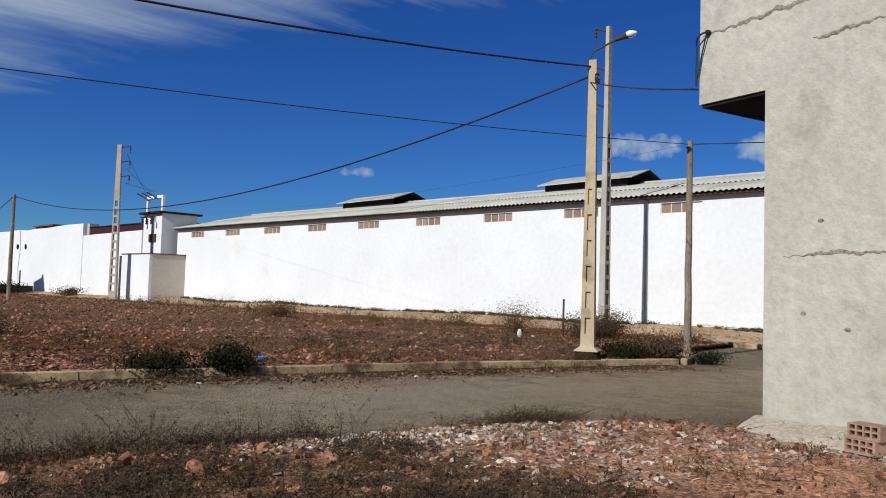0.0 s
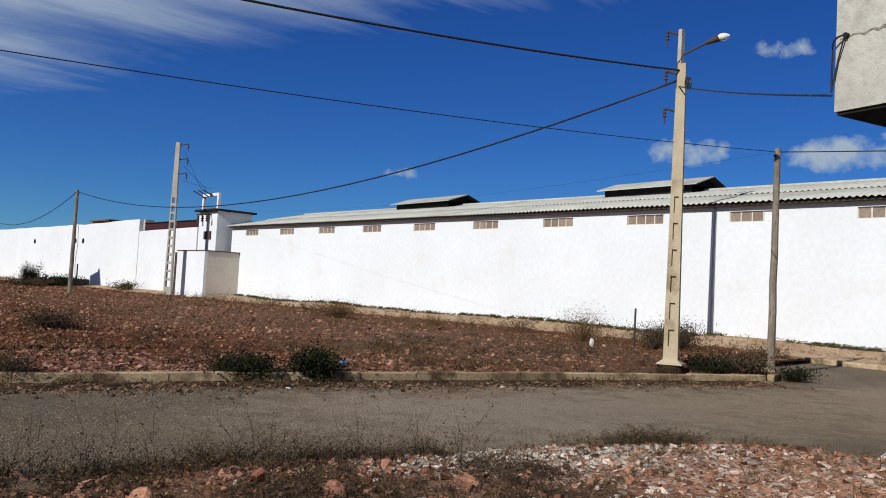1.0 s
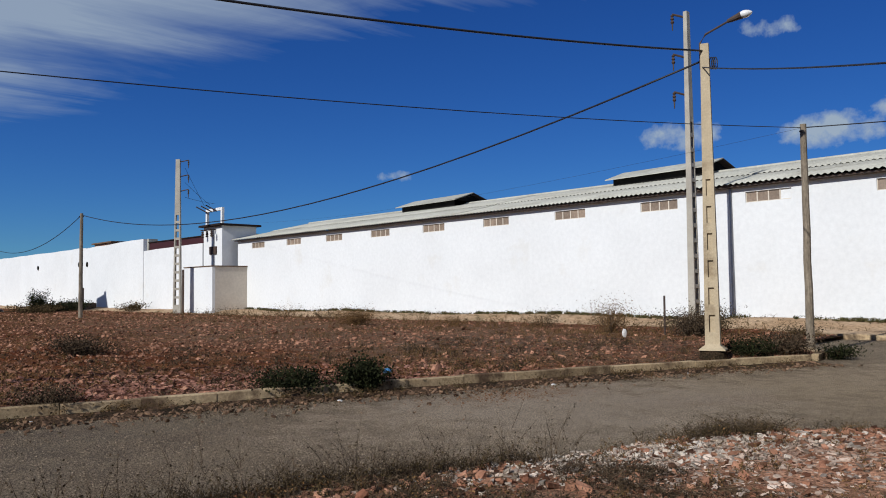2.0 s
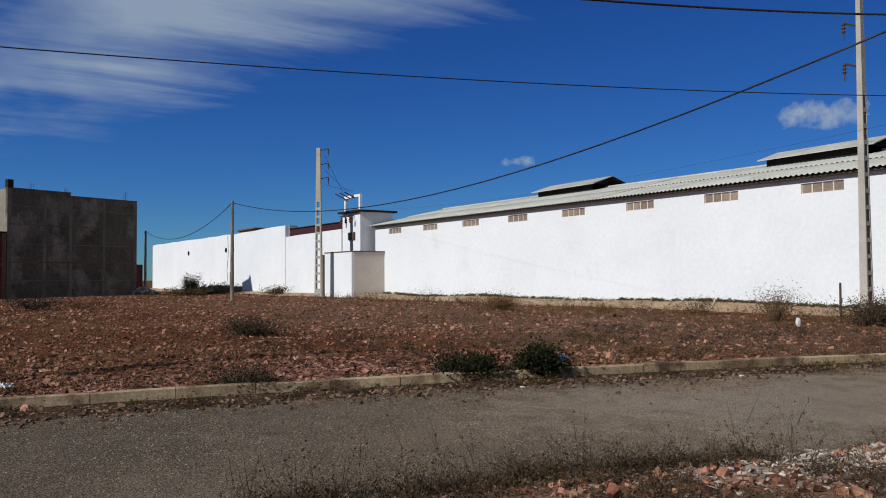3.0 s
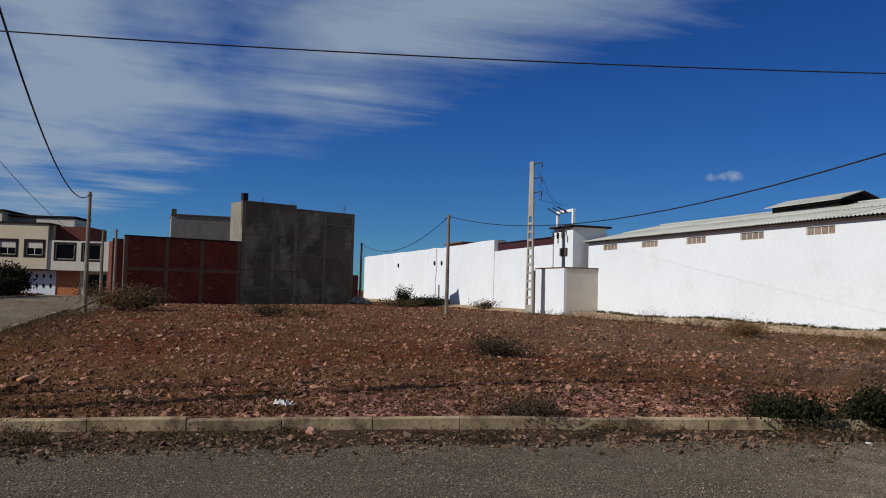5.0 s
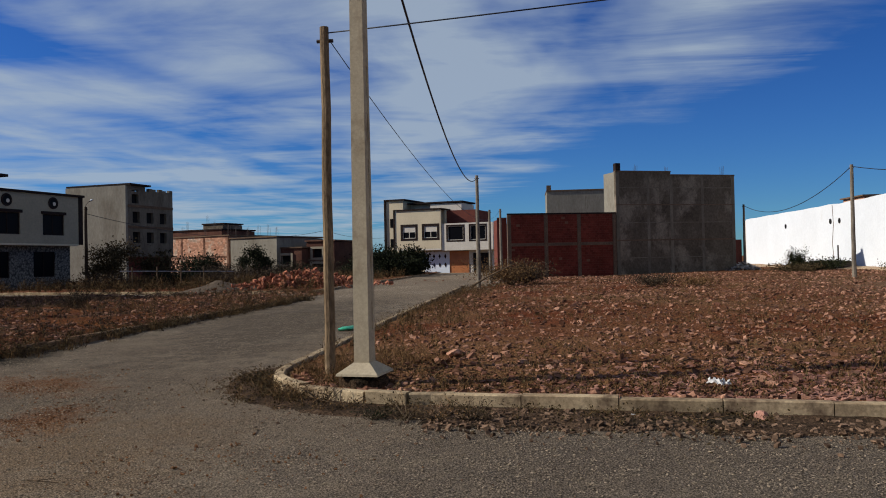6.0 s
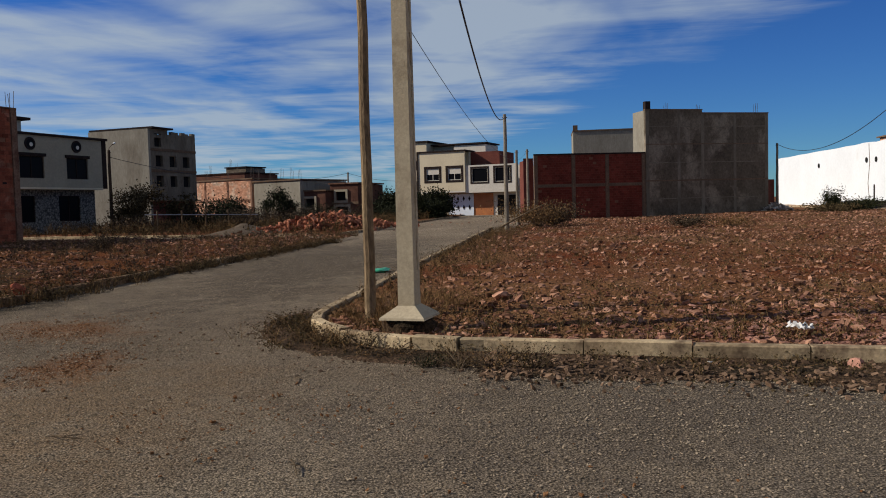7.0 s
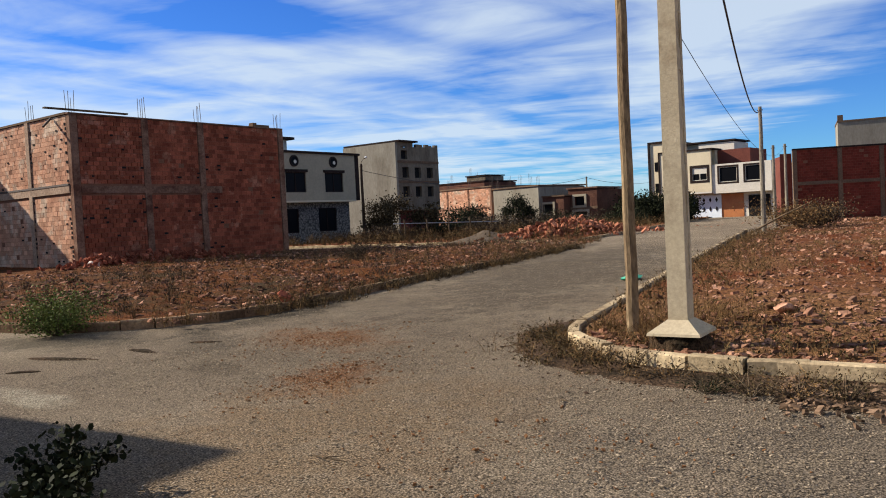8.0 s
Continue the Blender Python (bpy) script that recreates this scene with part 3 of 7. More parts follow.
road_rows = [[(x, y, 0.0 + 0.012 * noise.noise((x * 0.4, y * 0.4, 9.0)) + 0.004 * noise.noise((x * 2.2, y * 2.2, 2.0))) for x in np.linspace(-128, 14, 285)] for y in np.linspace(-75, 26, 203)]
sheet("road", road_rows, ASPHALT, "worn grey asphalt road with dust and loose grit", "road")

ys = [-5.295, -5.2] + list(np.arange(-5.0, 24.31, 0.14))
ts = grow(0.0, 160.0, 0.09, 1.022, 3.0)
sheet("ground_lot", [[(lot_edge(y) - t, y, lot_z(lot_edge(y) - t, y)) for t in ts] for y in ys], SOIL, "vacant lot of red-brown soil with rubble and dry weeds")
ys = grow(24.25, 30.4, 0.3, 1.0, 0.3)
sheet("ground_verge", [[(x, y, verge_z(x, y)) for x in np.arange(-125, 30, 0.8)] for y in ys], VERGE, "sandy verge with sparse grass along the warehouse")
ys = list(np.arange(-30.0, 23.6, 0.25))
ts = grow(0.0, 30.0, 0.12, 1.05, 1.2)
sheet("ground_near", [[(lerp_table(NEAR_EDGE, y) + t, y, near_z(lerp_table(NEAR_EDGE, y) + t, y)) for t in ts] for y in ys], SOIL_NEAR, "pinkish stony soil at the roadside with weeds")


def left_sheet():
    rows = []
    for y in grow(0.0, 60.0, 0.15, 1.04, 1.2):
        yy = -11.35 - y
        far = -39.3 + 0.22 * (yy + 12.0)
        if y < 3.4:
            near = left_x(yy) - 3.2 + math.sqrt(max(0.0, 3.2 ** 2 - max(0.0, 3.2 - y) ** 2))
        else:
            near = left_x(yy)
        rows.append([(near + (far - near) * k / 110, yy - 0.018 * max(0.0, -17 - (near + (far - near) * k / 110)) * max(0.0, 1 - y / 8), 0) for k in range(111)])
    return [[(x, y, left_z(x, y)) for x, y, _ in r] for r in rows]


sheet("ground_left_lot", left_sheet(), SOIL_DARK, "stony red soil plot with dry weeds beside the road")
rows = []
for y in grow(13.4, 110.0, 0.5, 1.05, 3.0):
    x0 = -47.0 - 0.28 * (y - 15.0)
    rows.append([(x0 - t, -y, 0.13 + bumps(x0 - t, -y) * min(1, t / 1.0)) for t in grow(0.0, 110.0, 0.4, 1.05, 4.0)])
sheet("ground_back_plots", rows, SOIL, "weedy building plots beyond the side street")


# ---------------- overhead poles ----------------
def vierendeel_pole(name, label, x, y, z, h, w0, w1, d0, d1, mat, first, pitch, rz, plinth=True, hole=0.62, recess=0.25, foot=1.0, core=0.42):
    """A tapered concrete pole whose web has a row of recessed panels."""
    t = thing(name, label, "utility pole", x, y, z, rz)
    n = int((h * 0.66 - first) / pitch)
    top = first + n * pitch

    def wd(s):
        return (w0 + (w1 - w0) * s / h) / 2, (d0 + (d1 - d0) * s / h) / 2

    def taper(a, b, lo, hi, deep):
        (wa, da), (wb, db) = wd(a), wd(b)
        da, db = da * deep, db * deep
        return MB().add([(wa * lo, -da, a), (wa * hi, -da, a), (wa * hi, da, a), (wa * lo, da, a), (wb * lo, -db, b), (wb * hi, -db, b), (wb * hi, db, b), (wb * lo, db, b)],
                        [(0, 3, 2, 1), (4, 5, 6, 7), (0, 1, 5, 4), (1, 2, 6, 5), (2, 3, 7, 6), (3, 0, 4, 7)])
    part("lower_shaft", taper(-0.4, first, -1, 1, 1), mat, t)
    part("upper_shaft", taper(top, h, -1, 1, 1), mat, t)
    part("flange", taper(first, top, -1, -core, 1), mat, t)
    part("flange", taper(first, top, core, 1, 1), mat, t)
    if recess:
        part("web", taper(first, top, -core, core, recess), mat, t)
    for k in range(n):
        part("rung", taper(first + k * pitch + pitch * hole, first + (k + 1) * pitch, -core, core, 0.96), mat, t)
    if plinth:
        p = MB()
        prof = [(0.12, -0.35), (0.13, -0.05), (0.345 * foot, -0.025), (0.335 * foot, 0.0), (0.135 * foot, 0.115)]
        o = 0
        for s, zz in prof:
            p.v += [(-s, -s * 0.9, zz), (s, -s * 0.9, zz), (s, s * 0.9, zz), (-s, s * 0.9, zz)]
        for i in range(4):
            for k in range(4):
                p.f.append((i * 4 + k, i * 4 + (k + 1) % 4, i * 4 + 4 + (k + 1) % 4, i * 4 + 4 + k))
        p.f += [(3, 2, 1, 0), (16, 17, 18, 19)]
        part("plinth", p, POLE, t, "chipped cream concrete footing")
        e, q = MB(), random.Random(int(abs(x) * 10))
        ring = [(math.cos(a) * foot * q.uniform(0.33, 0.41), math.sin(a) * foot * q.uniform(0.31, 0.38)) for a in np.linspace(0, 2 * math.pi, 19)[:-1]]
        e.v = [(px * 1.12, py * 1.12, -0.4) for px, py in ring] + [(px, py, -0.07 + q.uniform(-0.03, 0.03)) for px, py in ring] + [(px * 0.8, py * 0.8, -0.024) for px, py in ring]
        e.f = [(k * 18 + i, k * 18 + (i + 1) % 18, k * 18 + 18 + (i + 1) % 18, k * 18 + 18 + i) for k in (0, 1) for i in range(18)] + [tuple(range(36, 54))]
        part("footing_core", e, LITTER, t, "dark crumbled base of the footing")
    return t


def wood_pole(name, label, x, y, z, h, r0, r1, seed=0, mat=None):
    t = thing(name, label, "utility pole", x, y, z)
    m = MB()
    r = random.Random(seed)
    pts = [(0.009 * r.uniform(-1, 1), 0.009 * r.uniform(-1, 1), -0.4 + (h + 0.4) * k / 9) for k in range(10)]
    m.tube(pts, r0, 10, r1)
    part("trunk", m, mat or GREY_WOOD, t, smooth=False)
    c = MB().tube([(-0.02, -r1 - 0.05, h - 0.18), (-0.02, r1 + 0.05, h - 0.18)], 0.025, 6)
    part("hook", c, RUST, t)
    return t


CON1, CP = (-9.88, 14.72, 0.30), (-14.26, -3.95, 0.28)
con1 = vierendeel_pole("concrete_pole", "cream concrete pole with recessed panels and street lamp", *CON1, 6.35, 0.30, 0.165, 0.20, 0.13, POLE, 0.35, 0.56, 22, recess=0.4, foot=0.76)
cpole = vierendeel_pole("concrete_pole", "cream concrete pole on a chipped footing by the kerb", *CP, 6.6, 0.22, 0.145, 0.19, 0.145, POLE, 0.5, 0.56, -9, foot=0.84, recess=0.88)
tower = vierendeel_pole("concrete_power_pole", "tall grey concrete power pole with ladder-like web", -58.4, 25.4, 0.2, 11.4, 0.56, 0.30, 0.42, 0.24, POLE_GREY, 0.6, 0.62, 48, plinth=False, hole=0.72, recess=0, core=0.6)
st1 = vierendeel_pole("concrete_power_pole", "tall pale concrete power pole with ladder-like web", -16.6, 25.75, 0.1, 11.6, 0.42, 0.22, 0.27, 0.14, POLE_GREY, 0.5, 0.55, 92, plinth=False, hole=0.74, recess=0.12, core=0.68)
wood_pole("wooden_pole", "weathered wooden pole standing at the road corner", -9.38, 18.25, 0.0, 5.35, 0.10, 0.072, 1)
wood_pole("wooden_pole", "weathered brown wooden pole beside the concrete pole", -15.2, -4.6, 0.1, 4.6, 0.074, 0.060, 2, BROWN_POLE)
wood_pole("wooden_pole", "slim grey wooden pole in the vacant lot", -51.65, 16.25, 0.1, 6.4, 0.13, 0.09, 3)
wood_pole("wooden_pole", "slim grey wooden pole at the end of the lot", -51.7, -4.7, 0.1, 6.45, 0.14, 0.09, 4)
wood_pole("wooden_pole", "thin pole before the white house", -61.0, -4.4, 0.1, 5.0, 0.12, 0.08, 5)
wood_pole("wooden_pole", "thin pole before the white house", -66.5, -3.8, 0.1, 5.4, 0.12, 0.08, 6)
wood_pole("wooden_pole", "slim pole beside the grey cement house", -80.5, 18.0, 0.1, 6.1, 0.13, 0.09, 7)
wood_pole("wooden_pole", "slim pale pole beyond the rubble heap", -97.8, -25.45, 0.1, 5.5, 0.13, 0.09, 8)
wood_pole("wooden_pole", "dark wooden pole with lamp near the cladded house", -60.6, -33.9, 0.1, 6.0, 0.13, 0.09, 9, DARK_WOOD)


def street_lamp(parent, x, y, z, ang, reach, size=1.0):
    a = (math.cos(radians(ang)), math.sin(radians(ang)))
    s = size
    arm = MB().tube([(x, y, z - 0.5 * s), (x, y, z + 0.05 * s), (x + a[0] * 0.12 * s, y + a[1] * 0.12 * s, z + 0.22 * s), (x + a[0] * reach, y + a[1] * reach, z + 0.42 * s)], 0.022 * s, 7)
    part("lamp_arm", arm, RUST, parent)
    hd, bowl = MB(), MB()
    p = Vector((x + a[0] * reach, y + a[1] * reach, z + 0.42 * s))
    d = Vector((a[0], a[1], 0.28)).normalized()
    s *= 0.62
    hd.tube([p - d * 0.08 * s, p + d * 0.06 * s, p + d * 0.28 * s, p + d * 0.38 * s], 0.06 * s, 10, 0.135 * s)
    part("lamp_housing", hd, RUST, parent)
    q = p + d * 0.38 * s
    rows = []
    for i, r in enumerate((0.135, 0.165, 0.155, 0.115, 0.03)):
        rows.append((q + d * 0.09 * s * i - Vector((0, 0, 0.012 * s * i)), r * s))
    o = 0
    for c, r in rows:
        b = d.cross(Vector((0, 0, 1))).normalized()
        up = b.cross(d)
        bowl.v += [tuple(c + b * r * math.cos(2 * math.pi * k / 10) + up * r * 0.8 * math.sin(2 * math.pi * k / 10)) for k in range(10)]
    for i in range(4):
        for k in range(10):
            bowl.f.append((i * 10 + k, i * 10 + (k + 1) % 10, i * 10 + 10 + (k + 1) % 10, i * 10 + 10 + k))
    part("lamp_bowl", bowl, LAMPGLASS, parent, "milky lamp bowl", True)


def local_point(ob, p):
    return ob.matrix_basis.inverted() @ Vector(p)


street_lamp(con1, *local_point(con1, (-9.95, 14.66, 6.62)), 14 - 22, 0.62, 1.0)
lamp6 = bpy.data.objects["wooden_pole.008"]
street_lamp(lamp6, 0, 0, 6.0, 60, 0.5, 0.9)


def sag_cable(label, a, b, sag, r, skew=0.5, coil=False):
    a, b = Vector(a), Vector(b)
    pts = []
    for k in range(25):
        s = k / 24
        w = s ** (math.log(0.5) / math.log(skew)) if skew != 0.5 else s
        p = a.lerp(b, s)
        p.z -= sag * 4 * w * (1 - w)
        pts.append(p)
    solo("overhead_cable", MB().tube(pts, r, 6), CABLE, label, "cable", "cables between the poles", smooth=True)


C1T, CPT, WPT, W1T, W2T, P3T = (-9.9, 14.65, 6.5), (-14.26, -3.95, 6.75), (-15.2, -4.6, 4.62), (-9.38, 18.25, 5.27), (-51.65, 16.25, 6.4), (-51.7, -4.7, 6.4)
sag_cable("thick black cable strung between two concrete poles", C1T, (-14.26, -3.95, 5.9), 0.33, 0.021)
sag_cable("thick black cable sagging from lamp pole to lot pole", (-9.95, 14.7, 6.3), W2T, 1.74, 0.022)
sag_cable("thin black cable between two wooden poles", WPT, W1T, 0.27, 0.009)
sag_cable("thin cable from corner pole to the transformer building", W1T, (-58.5, 28.3, 7.0), 0.7, 0.003)
sag_cable("black cable from lamp pole to the cement house", (-9.9, 14.65, 6.15), (-4.40, 8.72, 3.93), 0.05, 0.014)
sag_cable("thin cable leaving the corner pole past the house", W1T, (14.0, 31.0, 6.2), 0.2, 0.014)
sag_cable("black cable sagging to the pole at the cement house", W2T, (-80.5, 18.0, 6.1), 1.4, 0.022)
sag_cable("thick black cable sagging to the far lot pole", CPT, P3T, 1.55, 0.022)
sag_cable("thin cable running to the pole before the white house", WPT, (-66.5, -3.8, 5.4), 1.5, 0.007)
sag_cable("cable from the lamp pole towards the far pole", (-60.6, -33.9, 5.6), (-97.8, -25.45, 5.5), 1.3, 0.02)
sag_cable("cable running on beyond the far pole", (-97.8, -25.45, 5.5), (-118, -21, 5.2), 0.5, 0.02)

for k, h in enumerate((11.0, 9.9, 8.8)):
    sag_cable("thin line from the power pole to the transformer portal", (-58.3, 25.9, h), (-59.6 + 0.9 * k, 28.1, 8.4), 0.05, 0.012)

# coil of spare cable at the lamp pole
coil = MB()
c0 = Vector((-9.55, 14.32, 6.10))
dirn = (Vector((-4.40, 8.72, 3.95)) - Vector((-9.9, 14.65, 6.25))).normalized()
for k in range(3):
    ctr = c0 + dirn * (0.10 + 0.16 * k)
    coil.tube([ctr + dirn * 0.14 * math.cos(t) + Vector((0, 0, 0.12 * math.sin(t))) for t in np.linspace(0, 2 * math.pi, 14)], 0.012, 5)
part("cable_coil", MB().add([con1.matrix_basis.inverted() @ Vector(p) for p in coil.v], coil.f), CABLE, con1, "loops of spare black cable")


def arm_set(t, heights, length, angle):
    for h in heights:
        w = Vector((math.cos(radians(angle)), math.sin(radians(angle)), 0)) * length
        part("cross_arm", MB().tube([(0, 0, h - 0.12), w + Vector((0, 0, h + 0.06))], 0.04, 6), RUST, t)
        ins = MB().lathe([(0.03, 0), (0.07, -0.05), (0.035, -0.1), (0.075, -0.17), (0.035, -0.22), (0.075, -0.29), (0.03, -0.36), (0.02, -0.6)], 8, (w.x, w.y, h + 0.05))
        part("insulator", ins, RUST, t, "string of dark insulators")


arm_set(st1, (11.5, 10.0, 8.6), 0.5, 118)
arm_set(tower, (11.3, 10.2, 9.1), 0.75, 5)

# ---------------- warehouse ----------------
WY, WX0, WX1 = 29.4, -56.7, 16.0
wh = thing("warehouse", "long white warehouse with corrugated roof and high windows", "warehouse", 0, WY, 0)
WIN = [(-54.6 + 4.78 * k, -54.6 + 4.78 * k + 1.8, 4.88, 5.30) for k in range(14)]
part("front_wall", MB().wall(WX1 - WX0, 5.75, 0.25, WIN, -0.2, WX0, 0.0), WHITE, wh, "bright white rendered wall")
gable = MB()
gable.add([(WX0, 0.25, -0.2), (WX0 + 0.25, 0.25, -0.2), (WX0 + 0.25, 13.5, -0.2), (WX0, 13.5, -0.2), (WX0, 0.25, 5.5), (WX0 + 0.25, 0.25, 5.5), (WX0 + 0.25, 13.5, 5.5), (WX0, 13.5, 5.5), (WX0, 6.6, 7.0), (WX0 + 0.25, 6.6, 7.0)],
          [(0, 1, 5, 4), (2, 3, 7, 6), (1, 2, 6, 9, 5), (3, 0, 4, 8, 7), (4, 5, 9, 8), (6, 7, 8, 9), (0, 3, 2, 1)])
part("end_wall", gable, WHITE, wh)
part("back_wall", MB().box(WX0 + 0.25, WX1, 13.25, 13.5, -0.2, 5.5), WHITE, wh)


def roof_sheet(x0, x1, y0, z0, y1, z1, lift):
    m = MB()
    n = int((x1 - x0) / 0.06)
    for i in range(n + 1):
        x = x0 + (x1 - x0) * i / n
        w = 0.035 * math.sin(2 * math.pi * x / 0.24)
        m.v += [(x, y0, z0 + w + lift), (x, y1, z1 + w + lift), (x, y0, z0 + w + lift - 0.012)]
    m.f = [(3 * i, 3 * i + 3, 3 * i + 4, 3 * i + 1) for i in range(n)] + [(3 * i + 2, 3 * i + 5, 3 * i + 3, 3 * i) for i in range(n)]
    return m


xs = np.linspace(WX0 - 0.3, WX1, 13)
for k in range(12):
    part("roof_sheet", roof_sheet(xs[k], xs[k + 1] + 0.1, -0.45, 5.62, 3.2, 6.42, 0.006 * (k % 2)), ROOF, wh, smooth=True)
    part("roof_sheet", roof_sheet(xs[k], xs[k + 1] + 0.1, 3.0, 6.43, 6.6, 7.22, 0.006 * (k % 2)), ROOF, wh, smooth=True)
part("roof_back", MB().add([(WX0 - 0.3, 6.6, 7.2), (WX1, 6.6, 7.2), (WX1, 13.9, 5.6), (WX0 - 0.3, 13.9, 5.6)], [(0, 1, 2, 3)]), ROOF, wh)
# dark tone of this gutter strip also holds the shade below the roof edge
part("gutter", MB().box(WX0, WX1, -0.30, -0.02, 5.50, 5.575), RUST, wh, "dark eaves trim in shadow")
part("ridge_cap", MB().tube([(WX0 - 0.3, 6.6, 7.24), (WX1, 6.6, 7.24)], 0.09, 8), ROOF, wh)
for a, b in ((-44.2, -38.6), (-26.7, -21.2), (-8.6, -2.6)):
    # a raised monitor: pale sloping sheets over a dark gap, its end a dark gable
    part("ridge_vent_roof", MB().add([(a, 5.2, 7.36), (b + 0.35, 5.2, 7.42), (b + 0.35, 6.9, 7.98), (a, 6.9, 7.90), (a, 5.2, 7.31), (b + 0.35, 5.2, 7.37), (b + 0.35, 6.9, 7.93), (a, 6.9, 7.85)],
                                     [(0, 1, 2, 3), (7, 6, 5, 4), (0, 4, 5, 1), (1, 5, 6, 2), (2, 6, 7, 3), (3, 7, 4, 0)]), ROOF, wh, "raised pale roof over a dark vent gap")
    # far slope, gap and gable end carry their shade as a dark colour
    part("ridge_vent_roof", MB().add([(a, 6.9, 7.88), (b + 0.35, 6.9, 7.96), (b + 0.35, 8.9, 7.35), (a, 8.9, 7.3), (a, 6.9, 7.84), (b + 0.35, 6.9, 7.92), (b + 0.35, 8.9, 7.31), (a, 8.9, 7.26)],
                                     [(0, 1, 2, 3), (7, 6, 5, 4), (0, 4, 5, 1), (1, 5, 6, 2), (2, 6, 7, 3), (3, 7, 4, 0)]), RUST, wh, "far slope of the vent roof, darkened for its shade")
    part("ridge_vent_side", MB().box(a + 0.25, b, 5.6, 6.8, 6.85, 7.42), DARK, wh, "vent gap, near-black for its shade")
    part("ridge_vent_end", MB().add([(b, 5.6, 6.9), (b, 8.7, 6.8), (b, 8.7, 7.28), (b, 6.9, 7.86), (b, 5.6, 7.42), (b - 0.1, 5.6, 6.9), (b - 0.1, 8.7, 6.8), (b - 0.1, 8.7, 7.28), (b - 0.1, 6.9, 7.86), (b - 0.1, 5.6, 7.42)],
                                    [(0, 1, 2, 3, 4), (9, 8, 7, 6, 5), (0, 5, 6, 1), (1, 6, 7, 2), (2, 7, 8, 3), (3, 8, 9, 4), (4, 9, 5, 0)]), DARK, wh, "gable end of the vent, shade put in its colour")
part("downpipe", MB().box(-17.02, -16.91, -0.11, -0.003, -0.1, 5.5, 0.03), STEEL, wh, "dull grey downpipe")
part("foundation_strip", MB().box(WX0, WX1, -0.05, -0.004, -0.2, 0.30), OFFWHITE, wh, "dusty base of the wall")
for k, (xa, xb, za, zb) in enumerate(WIN[:11]):
    wn = part("window", MB().box(xa, xb, 0.06, 0.11, za, za + 0.03).box(xa, xb, 0.06, 0.11, zb - 0.03, zb), OFFWHITE, wh)
    n = 4
    for j in range(n):
        p0 = xa + (xb - xa) * j / n
        pane = MB().box(p0 + 0.025, p0 + (xb - xa) / n - 0.025, 0.08, 0.10, za + 0.03, zb - 0.03)
        part("pane", pane, WHITE if (k == 8 and j == 3) else BROWN_PANE, wn)
    for j in range(n + 1):
        p0 = xa + (xb - xa) * j / n
        part("mullion", MB().box(max(xa, p0 - 0.025), min(xb, p0 + 0.025), 0.055, 0.115, za + 0.03, zb - 0.03), OFFWHITE, wn)

# ---------------- transformer building and long boundary wall ----------------
kiosk = thing("transformer_building", "white transformer tower with flat roof and insulators", "building", -60.3, 28.4, 0)
part("wall_block", MB().box(0, 3.0, 0, 2.9, 0, 6.75), WHITE, kiosk)
part("roof_slab", MB().box(-0.25, 3.3, -0.35, 3.2, 6.752, 6.90, 0.03), TRIM_DARK, kiosk, "thin dark flat roof slab")
port = MB().box(0.1, 0.32, 0.1, 0.3, 6.90, 7.95).box(2.55, 2.77, 0.1, 0.3, 6.90, 7.95).box(0.1, 2.77, 0.1, 0.3, 7.95, 8.17)
part("portal", port, WHITE, kiosk, "white concrete portal for the line")
part("meter_panel", MB().box(1.1, 2.2, -0.10, -0.002, 4.6, 5.2), RUST, kiosk, "dark equipment panel")
part("cable_duct", MB().box(1.62, 1.74, -0.06, -0.002, 3.5, 6.5), STEEL, kiosk)
for k in range(3):
    part("insulator", MB().lathe([(0.05, 0), (0.13, 0.08), (0.06, 0.16), (0.13, 0.26), (0.06, 0.34), (0.1, 0.42), (0.03, 0.5)], 8, (0.7 + 0.75 * k, -0.45, 5.9)), RUST, kiosk)
    part("insulator", MB().tube([(0.4 + 0.8 * k, 0.1, 7.9), (0.1 + 0.8 * k, -0.7, 8.35)], 0.05, 6), RUST, kiosk)
    part("bracket", MB().box(0.44 + 0.75 * k, 0.56 + 0.75 * k, -0.5, 0.0, 6.45, 6.52), RUST, kiosk)
annex = thing("kiosk_yard_wall", "low white box in front of the transformer tower", "wall", -60.2, 26.6, 0)
part("front_wall", MB().box(0.35, 4.9, 0, 0.22, -0.2, 3.55), WHITE, annex)
# sides duller than the white front: grazing-light shade is in the colour
part("side_wall", MB().box(4.68, 4.9, 0.22, 2.78, -0.2, 3.55), OFFWHITE, annex, "dim cream side, its shade put in the colour")
part("side_wall", MB().box(0.35, 0.57, 0.22, 2.78, -0.2, 3.55), OFFWHITE, annex)
part("cap_slab", MB().box(0.3, 4.97, -0.05, 2.8, 3.552, 3.62), FRAME, annex)
# added dark box in place of the gap's shadow; no post stands here
part("gate_post", MB().box(-0.1, 0.2, 0.02, 0.2, -0.2, 3.45), RUST, annex, "dark strip standing in for the shade of the gap")

lw = thing("boundary_wall", "long white rendered boundary wall with uneven top", "wall", 0, 28.3, 0)


